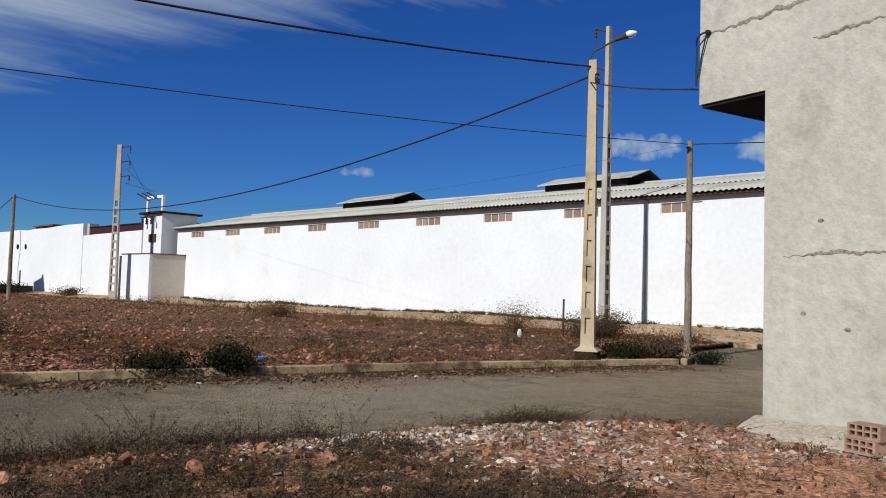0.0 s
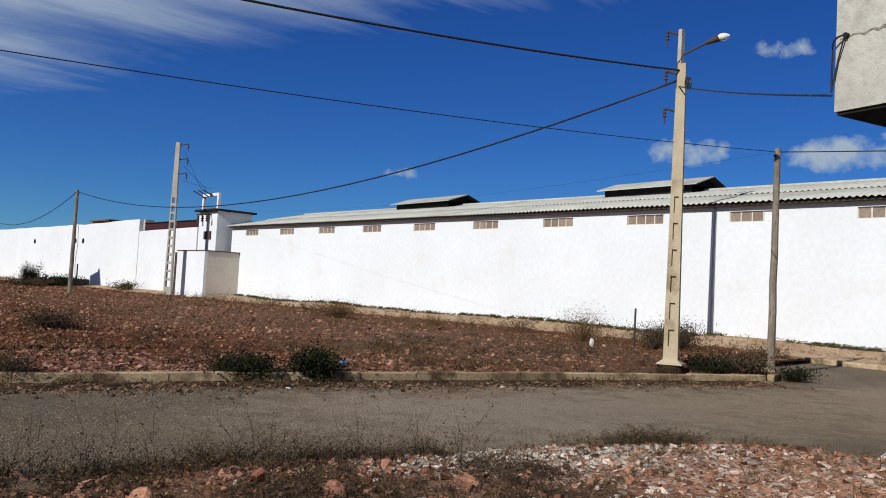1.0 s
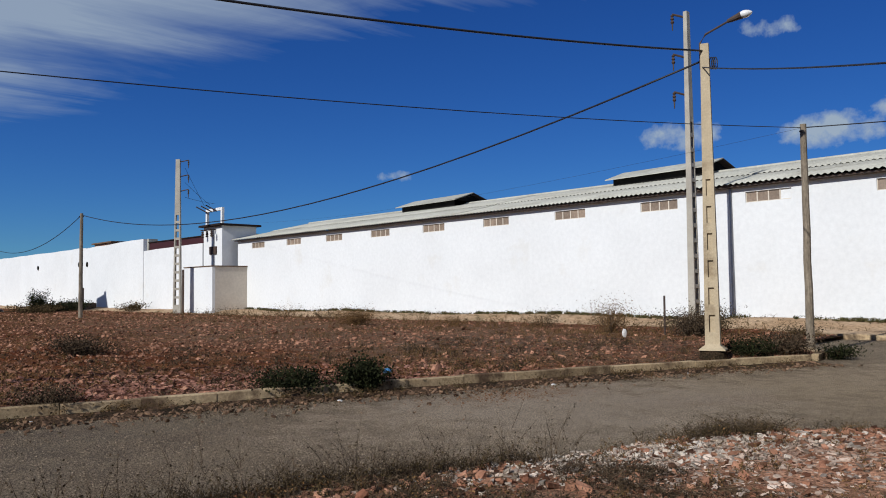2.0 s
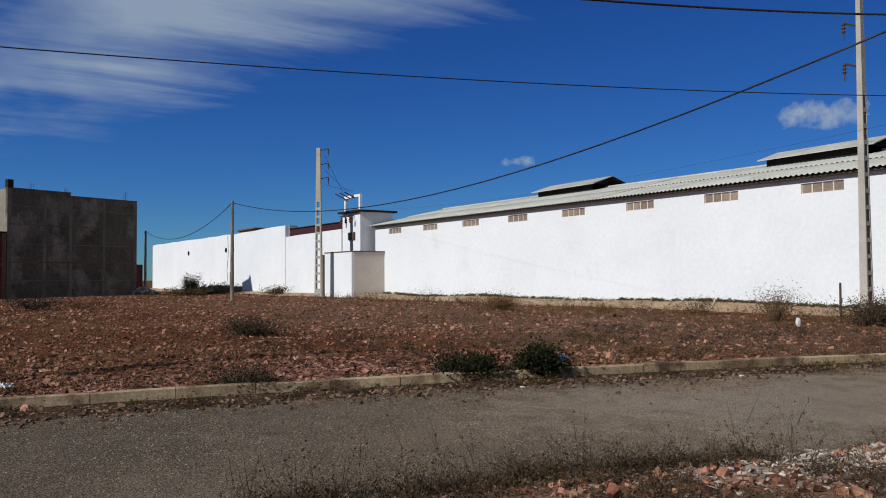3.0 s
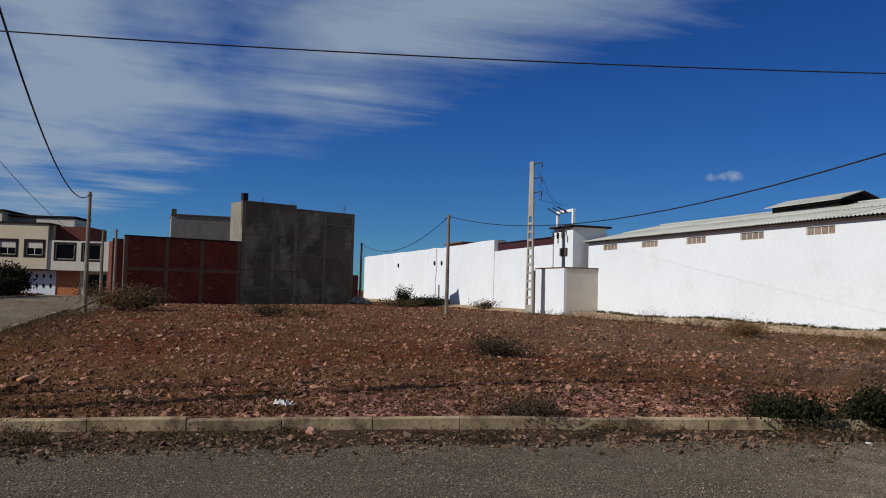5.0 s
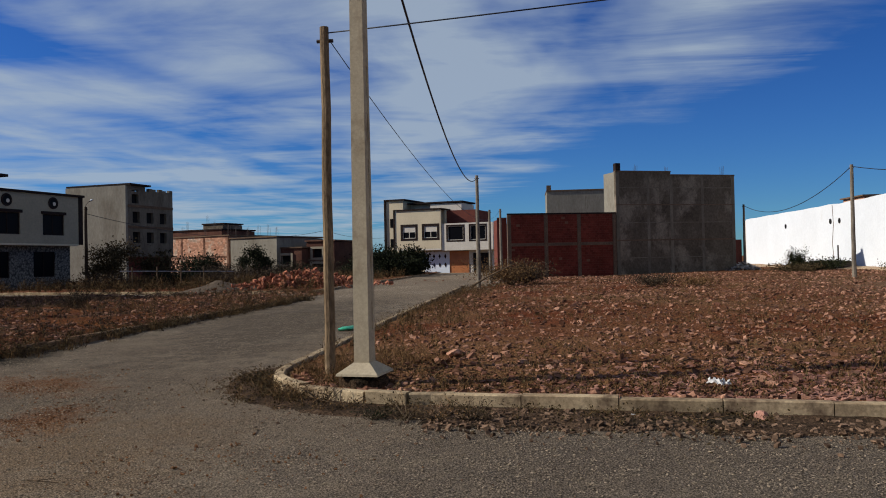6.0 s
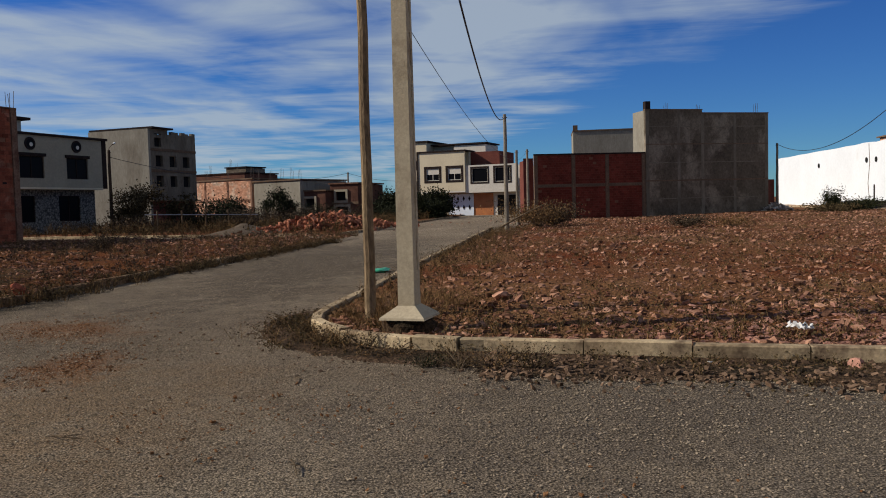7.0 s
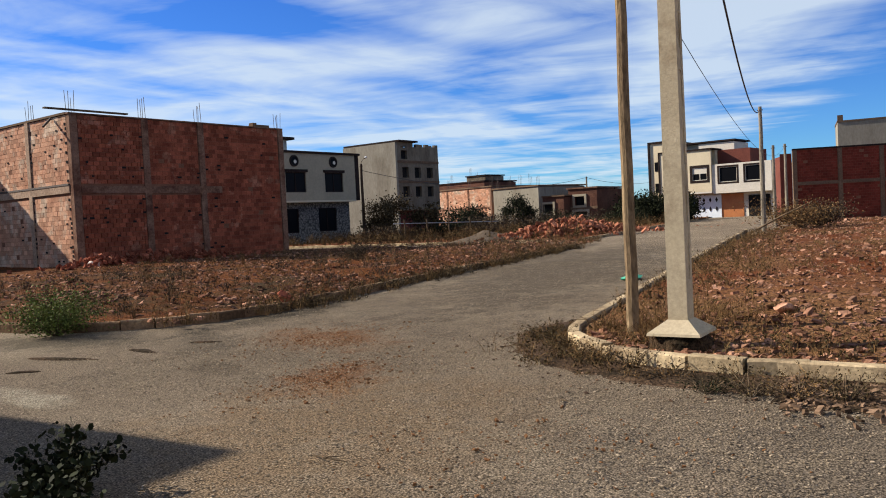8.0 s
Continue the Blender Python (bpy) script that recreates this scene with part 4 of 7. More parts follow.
def sloped_wall(x0, x1, za, zb, y0, t):
    m = MB()
    n = max(2, int(abs(x1 - x0) / 2.5))
    rr = random.Random(int(x1 * 10))
    for i in range(n + 1):
        x = x0 + (x1 - x0) * i / n
        z = za + (zb - za) * i / n + rr.uniform(-0.05, 0.05)
        m.v += [(x, y0, -0.5), (x, y0 + t, -0.5), (x, y0, z), (x, y0 + t, z)]
    for i in range(n):
        a, b = 4 * i, 4 * i + 4
        m.f += [(a, b, b + 2, a + 2), (b + 1, a + 1, a + 3, b + 3), (a + 2, b + 2, b + 3, a + 3)]
    m.f += [(1, 0, 2, 3), (4 * n, 4 * n + 1, 4 * n + 3, 4 * n + 2)]
    return m


part("wall_section", sloped_wall(-71.6, -60.32, 5.45, 5.55, 0, 0.25), WHITE, lw)
part("wall_section", sloped_wall(-86.0, -71.6, 6.35, 6.5, -0.02, 0.3), WHITE, lw)
part("wall_section", sloped_wall(-118.5, -86.0, 6.45, 6.4, 0, 0.25), WHITE, lw)
part("end_return", MB().box(-118.8, -118.5, 0, 9, -0.5, 6.3), OFFWHITE, lw)
part("pilaster", MB().box(-71.9, -71.58, -0.06, 0.3, -0.3, 6.5), WHITE, lw)
# black discs on the wall stand in for the shade in the vent holes
for x, z in ((-101.6, 4.8), (-87.9, 4.75), (-85.6, 4.7)):
    part("vent_hole", MB().lathe([(0.26, 0), (0.26, 0.05)], 12, (0, 0, 0)), DARK, lw).matrix_basis = pose(x, -0.03, z, 90)
part("crack", MB().tube([(-87.4, -0.01, 6.3), (-87.2, -0.01, 4.4), (-87.6, -0.01, 2.5), (-87.3, -0.01, 1.2)], 0.035, 5), FRAME, lw, "long crack with peeling paint")
solo("feed_trough", MB().box(-89.0, -81.0, 26.6, 27.6, -0.1, 0.85, 0.04).box(-81.6, -81.5, 26.5, 26.6, -0.1, 2.3), RUST, "dark metal trough standing at the white wall", "trough")

red_hall = thing("red_hall", "low hall with dark red cladding behind the wall", "building", -77.6, 31.0, 0)
part("cladding", MB().box(0.8, 16.0, 0, 8, 0, 6.5), CLADDING, red_hall)
part("pier", MB().box(0, 0.78, -0.1, 0.8, 0, 6.9), PLASTER, red_hall)
part("roof_edge", MB().box(0.7, 16.1, -0.1, 8.1, 6.502, 6.58), TRIM_DARK, red_hall)
hut = thing("brick_hut", "small brick rooftop room behind the white wall", "building", -97.0, 33.0, 0)
part("wall_block", MB().box(0, 5.5, 0, 4, 0, 7.4), BRICK_PALE, hut)
part("roof_slab", MB().box(-0.2, 5.8, -0.3, 4.2, 7.402, 7.55), FRAME, hut)
hut2 = thing("brick_hut", "low brick room behind the far end of the wall", "building", -110.0, 34.0, 0)
part("wall_block", MB().box(0, 9, 0, 4, 0, 7.0), BRICK_PALE, hut2)


# ---------------- houses ----------------
def rebar(parent, x, y, z, h=0.9, n=4, s=0.22):
    m = MB()
    rr = random.Random(int(x * 31 + y * 7))
    for k in range(n):
        px, py = x + s * (k % 2) - s / 2, y + s * (k // 2) - s / 2
        m.tube([(px, py, z - 0.05), (px + rr.uniform(-.05, .05), py + rr.uniform(-.05, .05), z + h * rr.uniform(0.7, 1.1))], 0.012, 4)
    part("rebar", m, RUST, parent, "bare reinforcing bars")


def bricks(name, parent, x0, x1, z0, z1, axis, at, mat, lw_=0.30, hh=0.20, seed=1, gap=0.011, joined=True):
    """Courses of hollow bricks on a wall face; axis x: face at y = at (outward -y); axis y: face at x = at (outward -x)."""
    rr = np.random.default_rng(seed)
    V, F = [], []
    rows = max(1, int(round((z1 - z0) / hh)))
    hh = (z1 - z0) / rows
    quad = np.array([(0, 1, 5, 4), (1, 2, 6, 5), (2, 3, 7, 6), (3, 0, 4, 7), (4, 5, 6, 7)])
    for r in range(rows):
        a = x0 - (lw_ / 2 if r % 2 else 0.0)
        while a < x1:
            b = a + lw_
            p, q = max(a, x0), min(b, x1)
            a = b
            if q - p < 0.05 or rr.random() < 0.012:
                continue
            za, zb = z0 + r * hh + gap / 2, z0 + (r + 1) * hh - gap / 2
            pr = 0.006 + 0.012 * rr.random()
            p, q = p + gap / 2, q - gap / 2
            base_ = [(p, 0, za), (q, 0, za), (q, 0, zb), (p, 0, zb), (p, -pr, za), (q, -pr, za), (q, -pr, zb), (p, -pr, zb)]
            if axis == "x":
                vs = [(x, at + d, z) for x, d, z in base_]
            else:
                vs = [(at + d, x, z) for x, d, z in base_]
            F.append(quad + len(V))
            V += vs
    f = np.concatenate(F)
    if axis == "y":
        f = f[:, ::-1]
    ob = new(name, arrays(name, np.array(V), f, mat))
    ob.parent = parent
    ob["kind"] = "stuff"
    return ob


# brick house under construction: two storeys, concrete frame
R2A = 166.9
r2 = thing("brick_house", "unfinished two-storey brick house with concrete frame", "house", -30.72, -30.75, 0.0, R2A)
L2, D2, H2 = 11.7, 12.0, 6.75
part("core_block", MB().box(0.03, L2 - 0.03, 0.03, D2, -0.3, H2 - 0.05), MORTAR, r2)
cols = [0.0, 3.35, 6.35, 11.4]
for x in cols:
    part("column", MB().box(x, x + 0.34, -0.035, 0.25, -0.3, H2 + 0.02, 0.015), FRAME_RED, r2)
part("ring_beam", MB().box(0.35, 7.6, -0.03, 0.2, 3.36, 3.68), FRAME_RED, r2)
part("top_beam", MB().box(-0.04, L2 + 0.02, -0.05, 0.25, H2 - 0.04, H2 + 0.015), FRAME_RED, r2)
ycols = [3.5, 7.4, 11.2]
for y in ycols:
    # side columns and ring beam use the sunlit tone, front ones the darker
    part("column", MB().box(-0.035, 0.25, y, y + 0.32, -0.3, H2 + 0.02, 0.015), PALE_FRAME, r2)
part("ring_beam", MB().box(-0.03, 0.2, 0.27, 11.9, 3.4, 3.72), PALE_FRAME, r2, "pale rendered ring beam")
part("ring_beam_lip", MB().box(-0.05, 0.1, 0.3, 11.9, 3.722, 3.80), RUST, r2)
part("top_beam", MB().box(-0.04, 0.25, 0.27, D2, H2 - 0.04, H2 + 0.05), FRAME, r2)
seed = 1
def single_bricks(parent, x0, x1, z0, z1, lw_=0.30, seed=3):
    """Bricks one by one on the front face, all on two shared meshes."""
    r = random.Random(seed)
    rows = int(round((z1 - z0) / 0.2))
    hh = (z1 - z0) / rows
    full = MB().box(-lw_ / 2 + 0.009, lw_ / 2 - 0.009, -0.03, 0.01, -hh / 2 + 0.009, hh / 2 - 0.009, 0.006).mesh("brick", BRICK_ONE)
    half = MB().box(-lw_ / 4 + 0.009, lw_ / 4 - 0.009, -0.03, 0.01, -hh / 2 + 0.009, hh / 2 - 0.009, 0.006).mesh("brick", BRICK_ONE)
    for k in range(rows):
        a = x0
        first = k % 2 == 1
        while a < x1 - 0.08:
            w = lw_ / 2 if first or x1 - a < lw_ * 0.99 else lw_
            first = False
            ob = new("brick", full if w == lw_ else half)
            ob.parent = parent
            ob.matrix_basis = pose(a + w / 2, 0.03 + r.uniform(-0.008, 0.010), z0 + (k + 0.5) * hh, 0, r.uniform(-0.6, 0.6), r.uniform(-0.8, 0.8))
            a += w


# front bricks take the shaded tone, side bricks the sunlit tone
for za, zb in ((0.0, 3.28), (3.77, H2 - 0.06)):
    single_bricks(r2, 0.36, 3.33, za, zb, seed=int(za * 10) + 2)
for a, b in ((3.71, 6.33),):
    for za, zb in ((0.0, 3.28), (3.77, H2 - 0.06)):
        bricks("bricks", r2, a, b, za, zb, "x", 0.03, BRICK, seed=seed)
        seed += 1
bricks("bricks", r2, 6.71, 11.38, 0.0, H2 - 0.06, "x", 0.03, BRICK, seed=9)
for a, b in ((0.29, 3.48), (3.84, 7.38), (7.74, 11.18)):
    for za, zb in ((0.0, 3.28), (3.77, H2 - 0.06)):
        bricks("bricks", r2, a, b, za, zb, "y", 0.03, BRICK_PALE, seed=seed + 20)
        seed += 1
for x, y in ((0.15, 0.12), (3.5, 0.12), (6.5, 0.12), (11.5, 0.12), (0.15, 3.6)):
    rebar(r2, x, y, H2 + 0.05, 0.85)
part("plank", MB().box(-1.1, 2.6, -0.25, -0.05, H2 + 0.07, H2 + 0.13), WOOD, r2, "board lying on the wall top")
part("water_spout", MB().tube([(-0.05, 1.4, H2 - 0.1), (-0.5, 1.2, H2 - 0.5)], 0.05, 6), RUST, r2)
part("chimney_stub", MB().box(10.3, 11.2, 0.4, 1.0, H2 + 0.06, H2 + 0.2).box(10.1, 10.35, 0.4, 0.7, H2 + 0.06, H2 + 0.28), FRAME, r2)

r_ = random.Random(12)
# flush black plates stand in for the shade in brick holes and notches
for k in range(64):
    x, z = (r_.choice((0.42, 3.25, 3.78, 6.25, 6.8, 7.4)) + r_.uniform(-0.03, 0.12), 0.1 + 0.2 * r_.randrange(1, 32)) if k < 26 else (r_.uniform(0.5, 11), 0.1 + 0.2 * r_.randrange(1, 32))
    w = r_.uniform(0.05, 0.11)
    if abs(z - 3.5) > 0.35:
        part("brick_hole", MB().box(x - w, x + w, -0.006, 0.02, z - 0.045, z + 0.04), DARK, r2)
for k in range(60):
    z = 0.1 + 0.2 * (k % 32) + 0.02
    y = (0.34 if k < 32 else 3.45) + (0.05 if k % 2 else 0.0) + r_.uniform(-0.02, 0.03)
    if abs(z - 3.5) > 0.35 and (k % 2 or r_.random() < 0.35):
        part("brick_hole", MB().box(-0.004, 0.02, y - 0.05, y + 0.05, z - 0.06, z + 0.05), DARK, r2)
for k in range(36):
    y, z = r_.uniform(0.5, 9), 0.1 + 0.2 * r_.randrange(1, 32)
    if abs(z - 3.5) > 0.35:
        part("brick_hole", MB().box(-0.004, 0.02, y - 0.07, y + 0.06, z - 0.04, z + 0.03), DARK, r2)

# neighbour whose shade falls on the brick house
nb = thing("plain_house", "plain rendered house beyond the brick house", "house", -20.0, -47.5, 0, R2A)
part("wall_block", MB().box(0, 14, 0, 10, -0.2, 8.95), PLASTER, nb)


def window_unit(parent, xa, xb, za, zb, y, frame_mat, border=0.0, border_mat=None, shutter=0.0, mid=True):
    w = part("window", MB().wall(xb - xa, zb - za, 0.07, [(xa + 0.07, xb - 0.07, za + 0.07, zb - 0.07)], za, xa, y + 0.03), frame_mat, parent)
    part("pane", MB().box(xa + 0.07, xb - 0.07, y + 0.06, y + 0.075, za + 0.07, zb - 0.07), GLASS, w)
    if mid:
        part("mullion", MB().box((xa + xb) / 2 - 0.04, (xa + xb) / 2 + 0.04, y + 0.025, y + 0.055, za + 0.07, zb - 0.07), frame_mat, w)
    if shutter:
        part("shutter", MB().box(xa + 0.07, xb - 0.07, y + 0.028, y + 0.05, zb - 0.07 - shutter, zb - 0.07), OFFWHITE, w, "half-lowered white shutter")
    if border:
        b = MB().wall(xb - xa + 2 * border, zb - za + 2 * border, 0.10, [(xa, xb, za, zb)], za - border, xa - border, y - 0.10 + 0.02)
        part("surround", b, border_mat, w, "dark raised surround")
    return w


# house with stone-clad ground floor and oriel storey
h2 = thing("stone_clad_house", "grey house with stone-clad ground floor and two windows", "house", -57.4, -39.55, 0.0, R2A)
LH = 8.75
gh = [(0.6, 2.9, 1.0, 2.95), (5.1, 7.2, 1.0, 2.95)]
part("ground_wall", MB().wall(LH, 3.6, 0.25, gh, -0.2, 0, 0.9), GREY_STONE, h2, "blue-grey stone cladding")
uh = [(0.9, 3.05, 4.2, 5.8), (5.15, 7.25, 4.2, 5.8)]
uw = MB().wall(LH - 0.1, 3.75, 0.22, uh, 3.55, 0.1, 0.0)
part("upper_wall", uw, GREY_RENDER, h2, "pale grey upper storey")
part("upper_side", MB().box(LH, LH + 0.45, -0.03, 9, 3.5, 7.3), TRIM_DARK, h2)
part("upper_side", MB().box(-1.0, 0.098, 0.12, 9, -0.2, 7.3), TRIM_DARK, h2)
part("slab", MB().box(0.1, LH, 0.0, 1.2, 3.402, 3.548), CREAM, h2)
part("cornice", MB().box(-1.1, LH + 0.55, -0.15, 9.1, 7.302, 7.48), TRIM_DARK, h2, "dark flat cornice")
# black block behind the panes stands in for unlit rooms
part("core", MB().box(0.15, LH - 0.1, 1.16, 9, -0.2, 3.4).box(0.1, LH, 0.6, 9, 3.55, 7.3), DARK, h2)
part("roof_room", MB().box(-0.5, 2.3, 1.2, 6, 7.48, 8.45), PLASTER, h2)
part("roof_room_slab", MB().box(-0.8, 2.8, 0.8, 6.2, 8.452, 8.65), TRIM_DARK, h2)
for a, b, c, d in gh:
    window_unit(h2, a, b, c, d, 0.95, TRIM_DARK)
for a, b, c, d in uh:
    window_unit(h2, a, b, c, d, 0.06, TRIM_DARK, shutter=0.0)
    part("lintel", MB().box(a - 0.15, b + 0.15, -0.10, -0.003, d, d + 0.22), TRIM_DARK, h2)
for x in (1.85, 6.15):
    o = part("round_window", MB().lathe([(0.46, 0), (0.46, 0.08), (0.34, 0.08), (0.34, 0.03)], 18), TRIM_DARK, h2, "round dark-framed window")
    o.matrix_basis = pose(x, 0.0, 6.68, 90)
    part("pane", MB().lathe([(0.33, 0), (0.33, 0.045)], 18), GLASS, o)
    # pale disc on the pane paints the bright reflection in the glass
    part("shutter", MB().lathe([(0.15, 0.046), (0.15, 0.06)], 12, (0.1, -0.06, 0)), OFFWHITE, o, "pale disc painted as the glass reflection")
rebar(h2, 1.8, 3.0, 8.65, 0.9, 2)

# raw cement apartment block
g2 = thing("cement_apartment_block", "unfinished grey cement block with empty window holes", "house", -80.3, -40.8, -0.5, R2A)
LG = 6.9
gw = []
for zf in (4.55, 6.55):
    gw += [(0.7 + 2.05 * k, 1.75 + 2.05 * k, zf, zf + 1.1) for k in range(3)]
gw.append((0.6, 1.6, 8.5, 9.4))
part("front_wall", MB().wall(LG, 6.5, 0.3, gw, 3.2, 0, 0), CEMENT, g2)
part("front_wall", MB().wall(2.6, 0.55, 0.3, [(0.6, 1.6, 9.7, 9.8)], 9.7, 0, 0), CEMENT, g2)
crest = MB()
rr = random.Random(5)
for k in range(8):
    a = 2.6 + (LG - 2.6) * k / 8
    crest.box(a, a + (LG - 2.6) / 8, 0, 0.3, 9.7, 9.7 + 0.1 + 0.35 * abs(math.sin(k * 1.1)))
part("broken_parapet", crest, CEMENT, g2, "ragged unfinished parapet")
part("roof_lip", MB().box(-0.1, 3.0, -0.4, 7.5, 10.25, 10.42), TRIM_DARK, g2)
part("body", MB().box(0, LG, 2.2, 7.4, 3.2, 9.2).box(0.02, 2.5, 1.2, 7.4, 9.2, 10.25), CEMENT, g2)
# side takes the sunlit cement copy, the front keeps the darker one
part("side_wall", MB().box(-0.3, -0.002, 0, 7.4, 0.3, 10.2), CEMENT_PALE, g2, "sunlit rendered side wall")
# solid near-black block stands in for the shade inside the empty rooms
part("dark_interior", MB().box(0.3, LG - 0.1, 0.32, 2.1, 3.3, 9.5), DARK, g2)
part("floor_band", MB().box(0, LG, -0.06, -0.002, 6.0, 6.25), FRAME, g2)
part("floor_band", MB().box(0, LG, -0.06, -0.002, 8.1, 8.35), FRAME, g2)
# dark maroon here also holds the shade under the slab
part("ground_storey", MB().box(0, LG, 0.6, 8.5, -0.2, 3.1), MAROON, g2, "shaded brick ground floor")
part("slab", MB().box(-0.3, LG, -0.5, 8.5, 3.1, 3.2), FRAME, g2)
for x in (0.0, 3.3, 6.5):
    part("column", MB().box(x, x + 0.3, 0.2, 0.5, -0.2, 3.1), FRAME, g2)

# low houses beyond the plots, all facing the sun
def low_house(name, label, x, y, rz, L, H, D, mat, roof=FRAME, bars=(), openings=(), band=None, surround=None):
    t = thing(name, label, "house", x, y, 0, rz)
    part("front_wall", MB().wall(L, H + 0.2, 0.25, openings, -0.2, 0, 0), mat, t)
    part("body", MB().box(0, L, 0.9, D, -0.2, H - 0.05), mat, t)
    part("side_wall", MB().box(0, 0.25, 0.25, 0.9, -0.2, H - 0.05), mat, t)
    part("side_wall", MB().box(L - 0.25, L, 0.25, 0.9, -0.2, H - 0.05), mat, t)
    part("roof_slab", MB().box(-0.15, L + 0.15, -0.15, D + 0.15, H + 0.002, H + 0.16), roof, t)
    for a, b, c, d in openings:
        # black block in the opening stands in for the shade inside
        part("opening", MB().box(a + 0.05, b - 0.05, 0.3, 0.85, c + 0.05, d - 0.05), DARK, t)
        if surround:
            part("window_surround", MB().wall(b - a + 0.5, d - c + 0.5, 0.12, [(a, b, c, d)], c - 0.25, a - 0.25, -0.123), surround, t, "raised pale window surround")
    if band:
        part("floor_band", MB().box(-0.05, L + 0.05, -0.08, -0.003, band, band + 0.3), FRAME, t)
    for b in bars:
        rebar(t, b, 0.4, H + 0.15, 1.3)
    return t


bw = low_house("brick_house", "low sunlit pink brick house with raw columns", -102.12, -47.9, 64, 12.4, 5.1, 9, BRICK_PALE, FRAME, (0.5, 4.0, 8.0, 12.0), (), None)
for k in range(4):
    part("column", MB().box(0.02 + 4.03 * k, 0.28 + 4.03 * k, -0.06, -0.003, -0.1, 5.05), FRAME_RED, bw)
part("floor_band", MB().box(0.3, 12.4, -0.05, -0.003, 2.55, 2.75), FRAME_RED, bw)
for k in range(3):
    bricks("bricks", bw, 0.30 + 4.03 * k, 4.0 + 4.03 * k, 2.77, 5.0, "x", -0.004, BRICK_PALE, seed=140 + k)
low_house("cement_house", "low grey cement house with bare rods on top", -96.55, -36.5, 64, 7.35, 4.7, 8, CEMENT_PALE, FRAME, (0.4, 2.4, 4.2, 5.8, 7.0), ((1.4, 2.4, 0.2, 2.5), (4.0, 6.2, 0.2, 2.5)))
low_house("flat_house", "dark flat-roofed house behind the brick house", -115.4, -53.4, 70, 10.6, 6.55, 7, BROWN_WALL, TRIM_DARK, (1.0, 4.0, 9.0))
low_house("roof_room", "small dark upper room behind the brick house", -114.0, -47.0, 70, 3.6, 7.4, 4, CEMENT_DARK, TRIM_DARK, (0.5,))
low_house("brick_villa", "small brown house with pale window surround", -94.02, -30.18, 78, 3.25, 3.4, 7, BROWN_WALL, FRAME, (), ((0.6, 1.9, 1.6, 2.6),), None, GREY_RENDER)
low_house("brick_villa", "small brown two-storey house with framed windows", -94.95, -26.9, 78, 3.5, 4.15, 7, BROWN_WALL, FRAME_RED, (), ((0.8, 2.0, 2.3, 3.3), (0.7, 2.3, 0.0, 1.6)), 1.85, GREY_RENDER)
low_house("brick_villa", "small dark brick outbuilding by the far road", -99.7, -24.7, 78, 1.6, 3.0, 5, BRICK_DARK)

# shaded red brick house and tall cement house behind the lot
rd = thing("brick_house", "two-storey dark red brick house in shade", "house", -72.9, -3.4, 0.0, 103.3)
def skewed(x0, x1, y0, y1, z0, z1, back):
    """A block whose one end leans in towards the back."""
    return MB().add([(x0, y0, z0), (x1, y0, z0), (x1, y1, z0), (x0 + back, y1, z0), (x0, y0, z1), (x1, y0, z1), (x1, y1, z1), (x0 + back, y1, z1)],
                    [(0, 3, 2, 1), (4, 5, 6, 7), (0, 1, 5, 4), (1, 2, 6, 5), (2, 3, 7, 6), (3, 0, 4, 7)])


part("core_block", skewed(0.02, 9.55, 0.03, 9, -0.3, 5.38, 2.6), MORTAR, rd)
part("roof_slab", skewed(-0.05, 9.56, -0.05, 9.02, 5.382, 5.5, 2.6), TRIM_DARK, rd)
for x in (0.0, 3.2, 6.1, 9.25):
    part("column", MB().box(x, x + 0.3, -0.03, 0.2, -0.3, 5.38), FRAME, rd)
part("ring_beam", MB().box(0.31, 9.24, -0.025, 0.2, 2.72, 2.95), FRAME, rd)
for k, (a, b) in enumerate(((0.32, 3.18), (3.52, 6.08), (6.42, 9.23))):
    for za, zb in ((-0.1, 2.7), (2.97, 5.36)):
        bricks("bricks", rd, a, b, za, zb, "x", 0.03, BRICK_DARK, seed=60 + k + int(za))
# darker maroon instead of the house brick, so the set-back strip looks shaded
part("side_brick", skewed(-0.75, 0.1, 0.75, 6.5, -0.2, 5.2, 1.9), MAROON, rd)

gy = thing("cement_house", "tall grey cement-rendered house with a stepped top", "house", -75.2, 5.95, 0.0, 110.4)
# one render in two tones: shaded copy in front, sunlit copy at the side
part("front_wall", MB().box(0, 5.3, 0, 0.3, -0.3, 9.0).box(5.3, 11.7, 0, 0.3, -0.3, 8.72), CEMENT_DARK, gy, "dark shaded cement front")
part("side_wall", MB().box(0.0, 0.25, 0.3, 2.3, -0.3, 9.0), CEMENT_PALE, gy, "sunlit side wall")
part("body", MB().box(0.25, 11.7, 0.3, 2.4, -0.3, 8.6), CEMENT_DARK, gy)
for z, h in ((3.0, 0.12), (6.1, 0.08)):
    part("floor_band", MB().box(0.02, 11.68, -0.03, -0.002, z, z + h), FRAME, gy)
for x, w, top in ((0.02, 0.3, 8.98), (2.95, 0.26, 8.98), (5.2, 0.28, 8.7), (8.3, 0.26, 8.7), (11.38, 0.3, 8.7)):
    part("column_line", MB().box(x, x + w, -0.012, -0.002, -0.2, top), CEMENT, gy, "paler line of a column under the render")
for z in (1.5, 4.55, 7.6):
    part("lift_line", MB().box(0.33, 11.36, -0.008, -0.0015, z, z + 0.07), CEMENT, gy)
part("chimney", MB().box(0.05, 0.5, 0.05, 0.5, 9.0, 9.75), TRIM_DARK, gy)
part("coping", MB().box(-0.03, 5.33, -0.03, 0.33, 9.002, 9.1).box(5.33, 11.73, -0.03, 0.33, 8.722, 8.82), FRAME, gy)
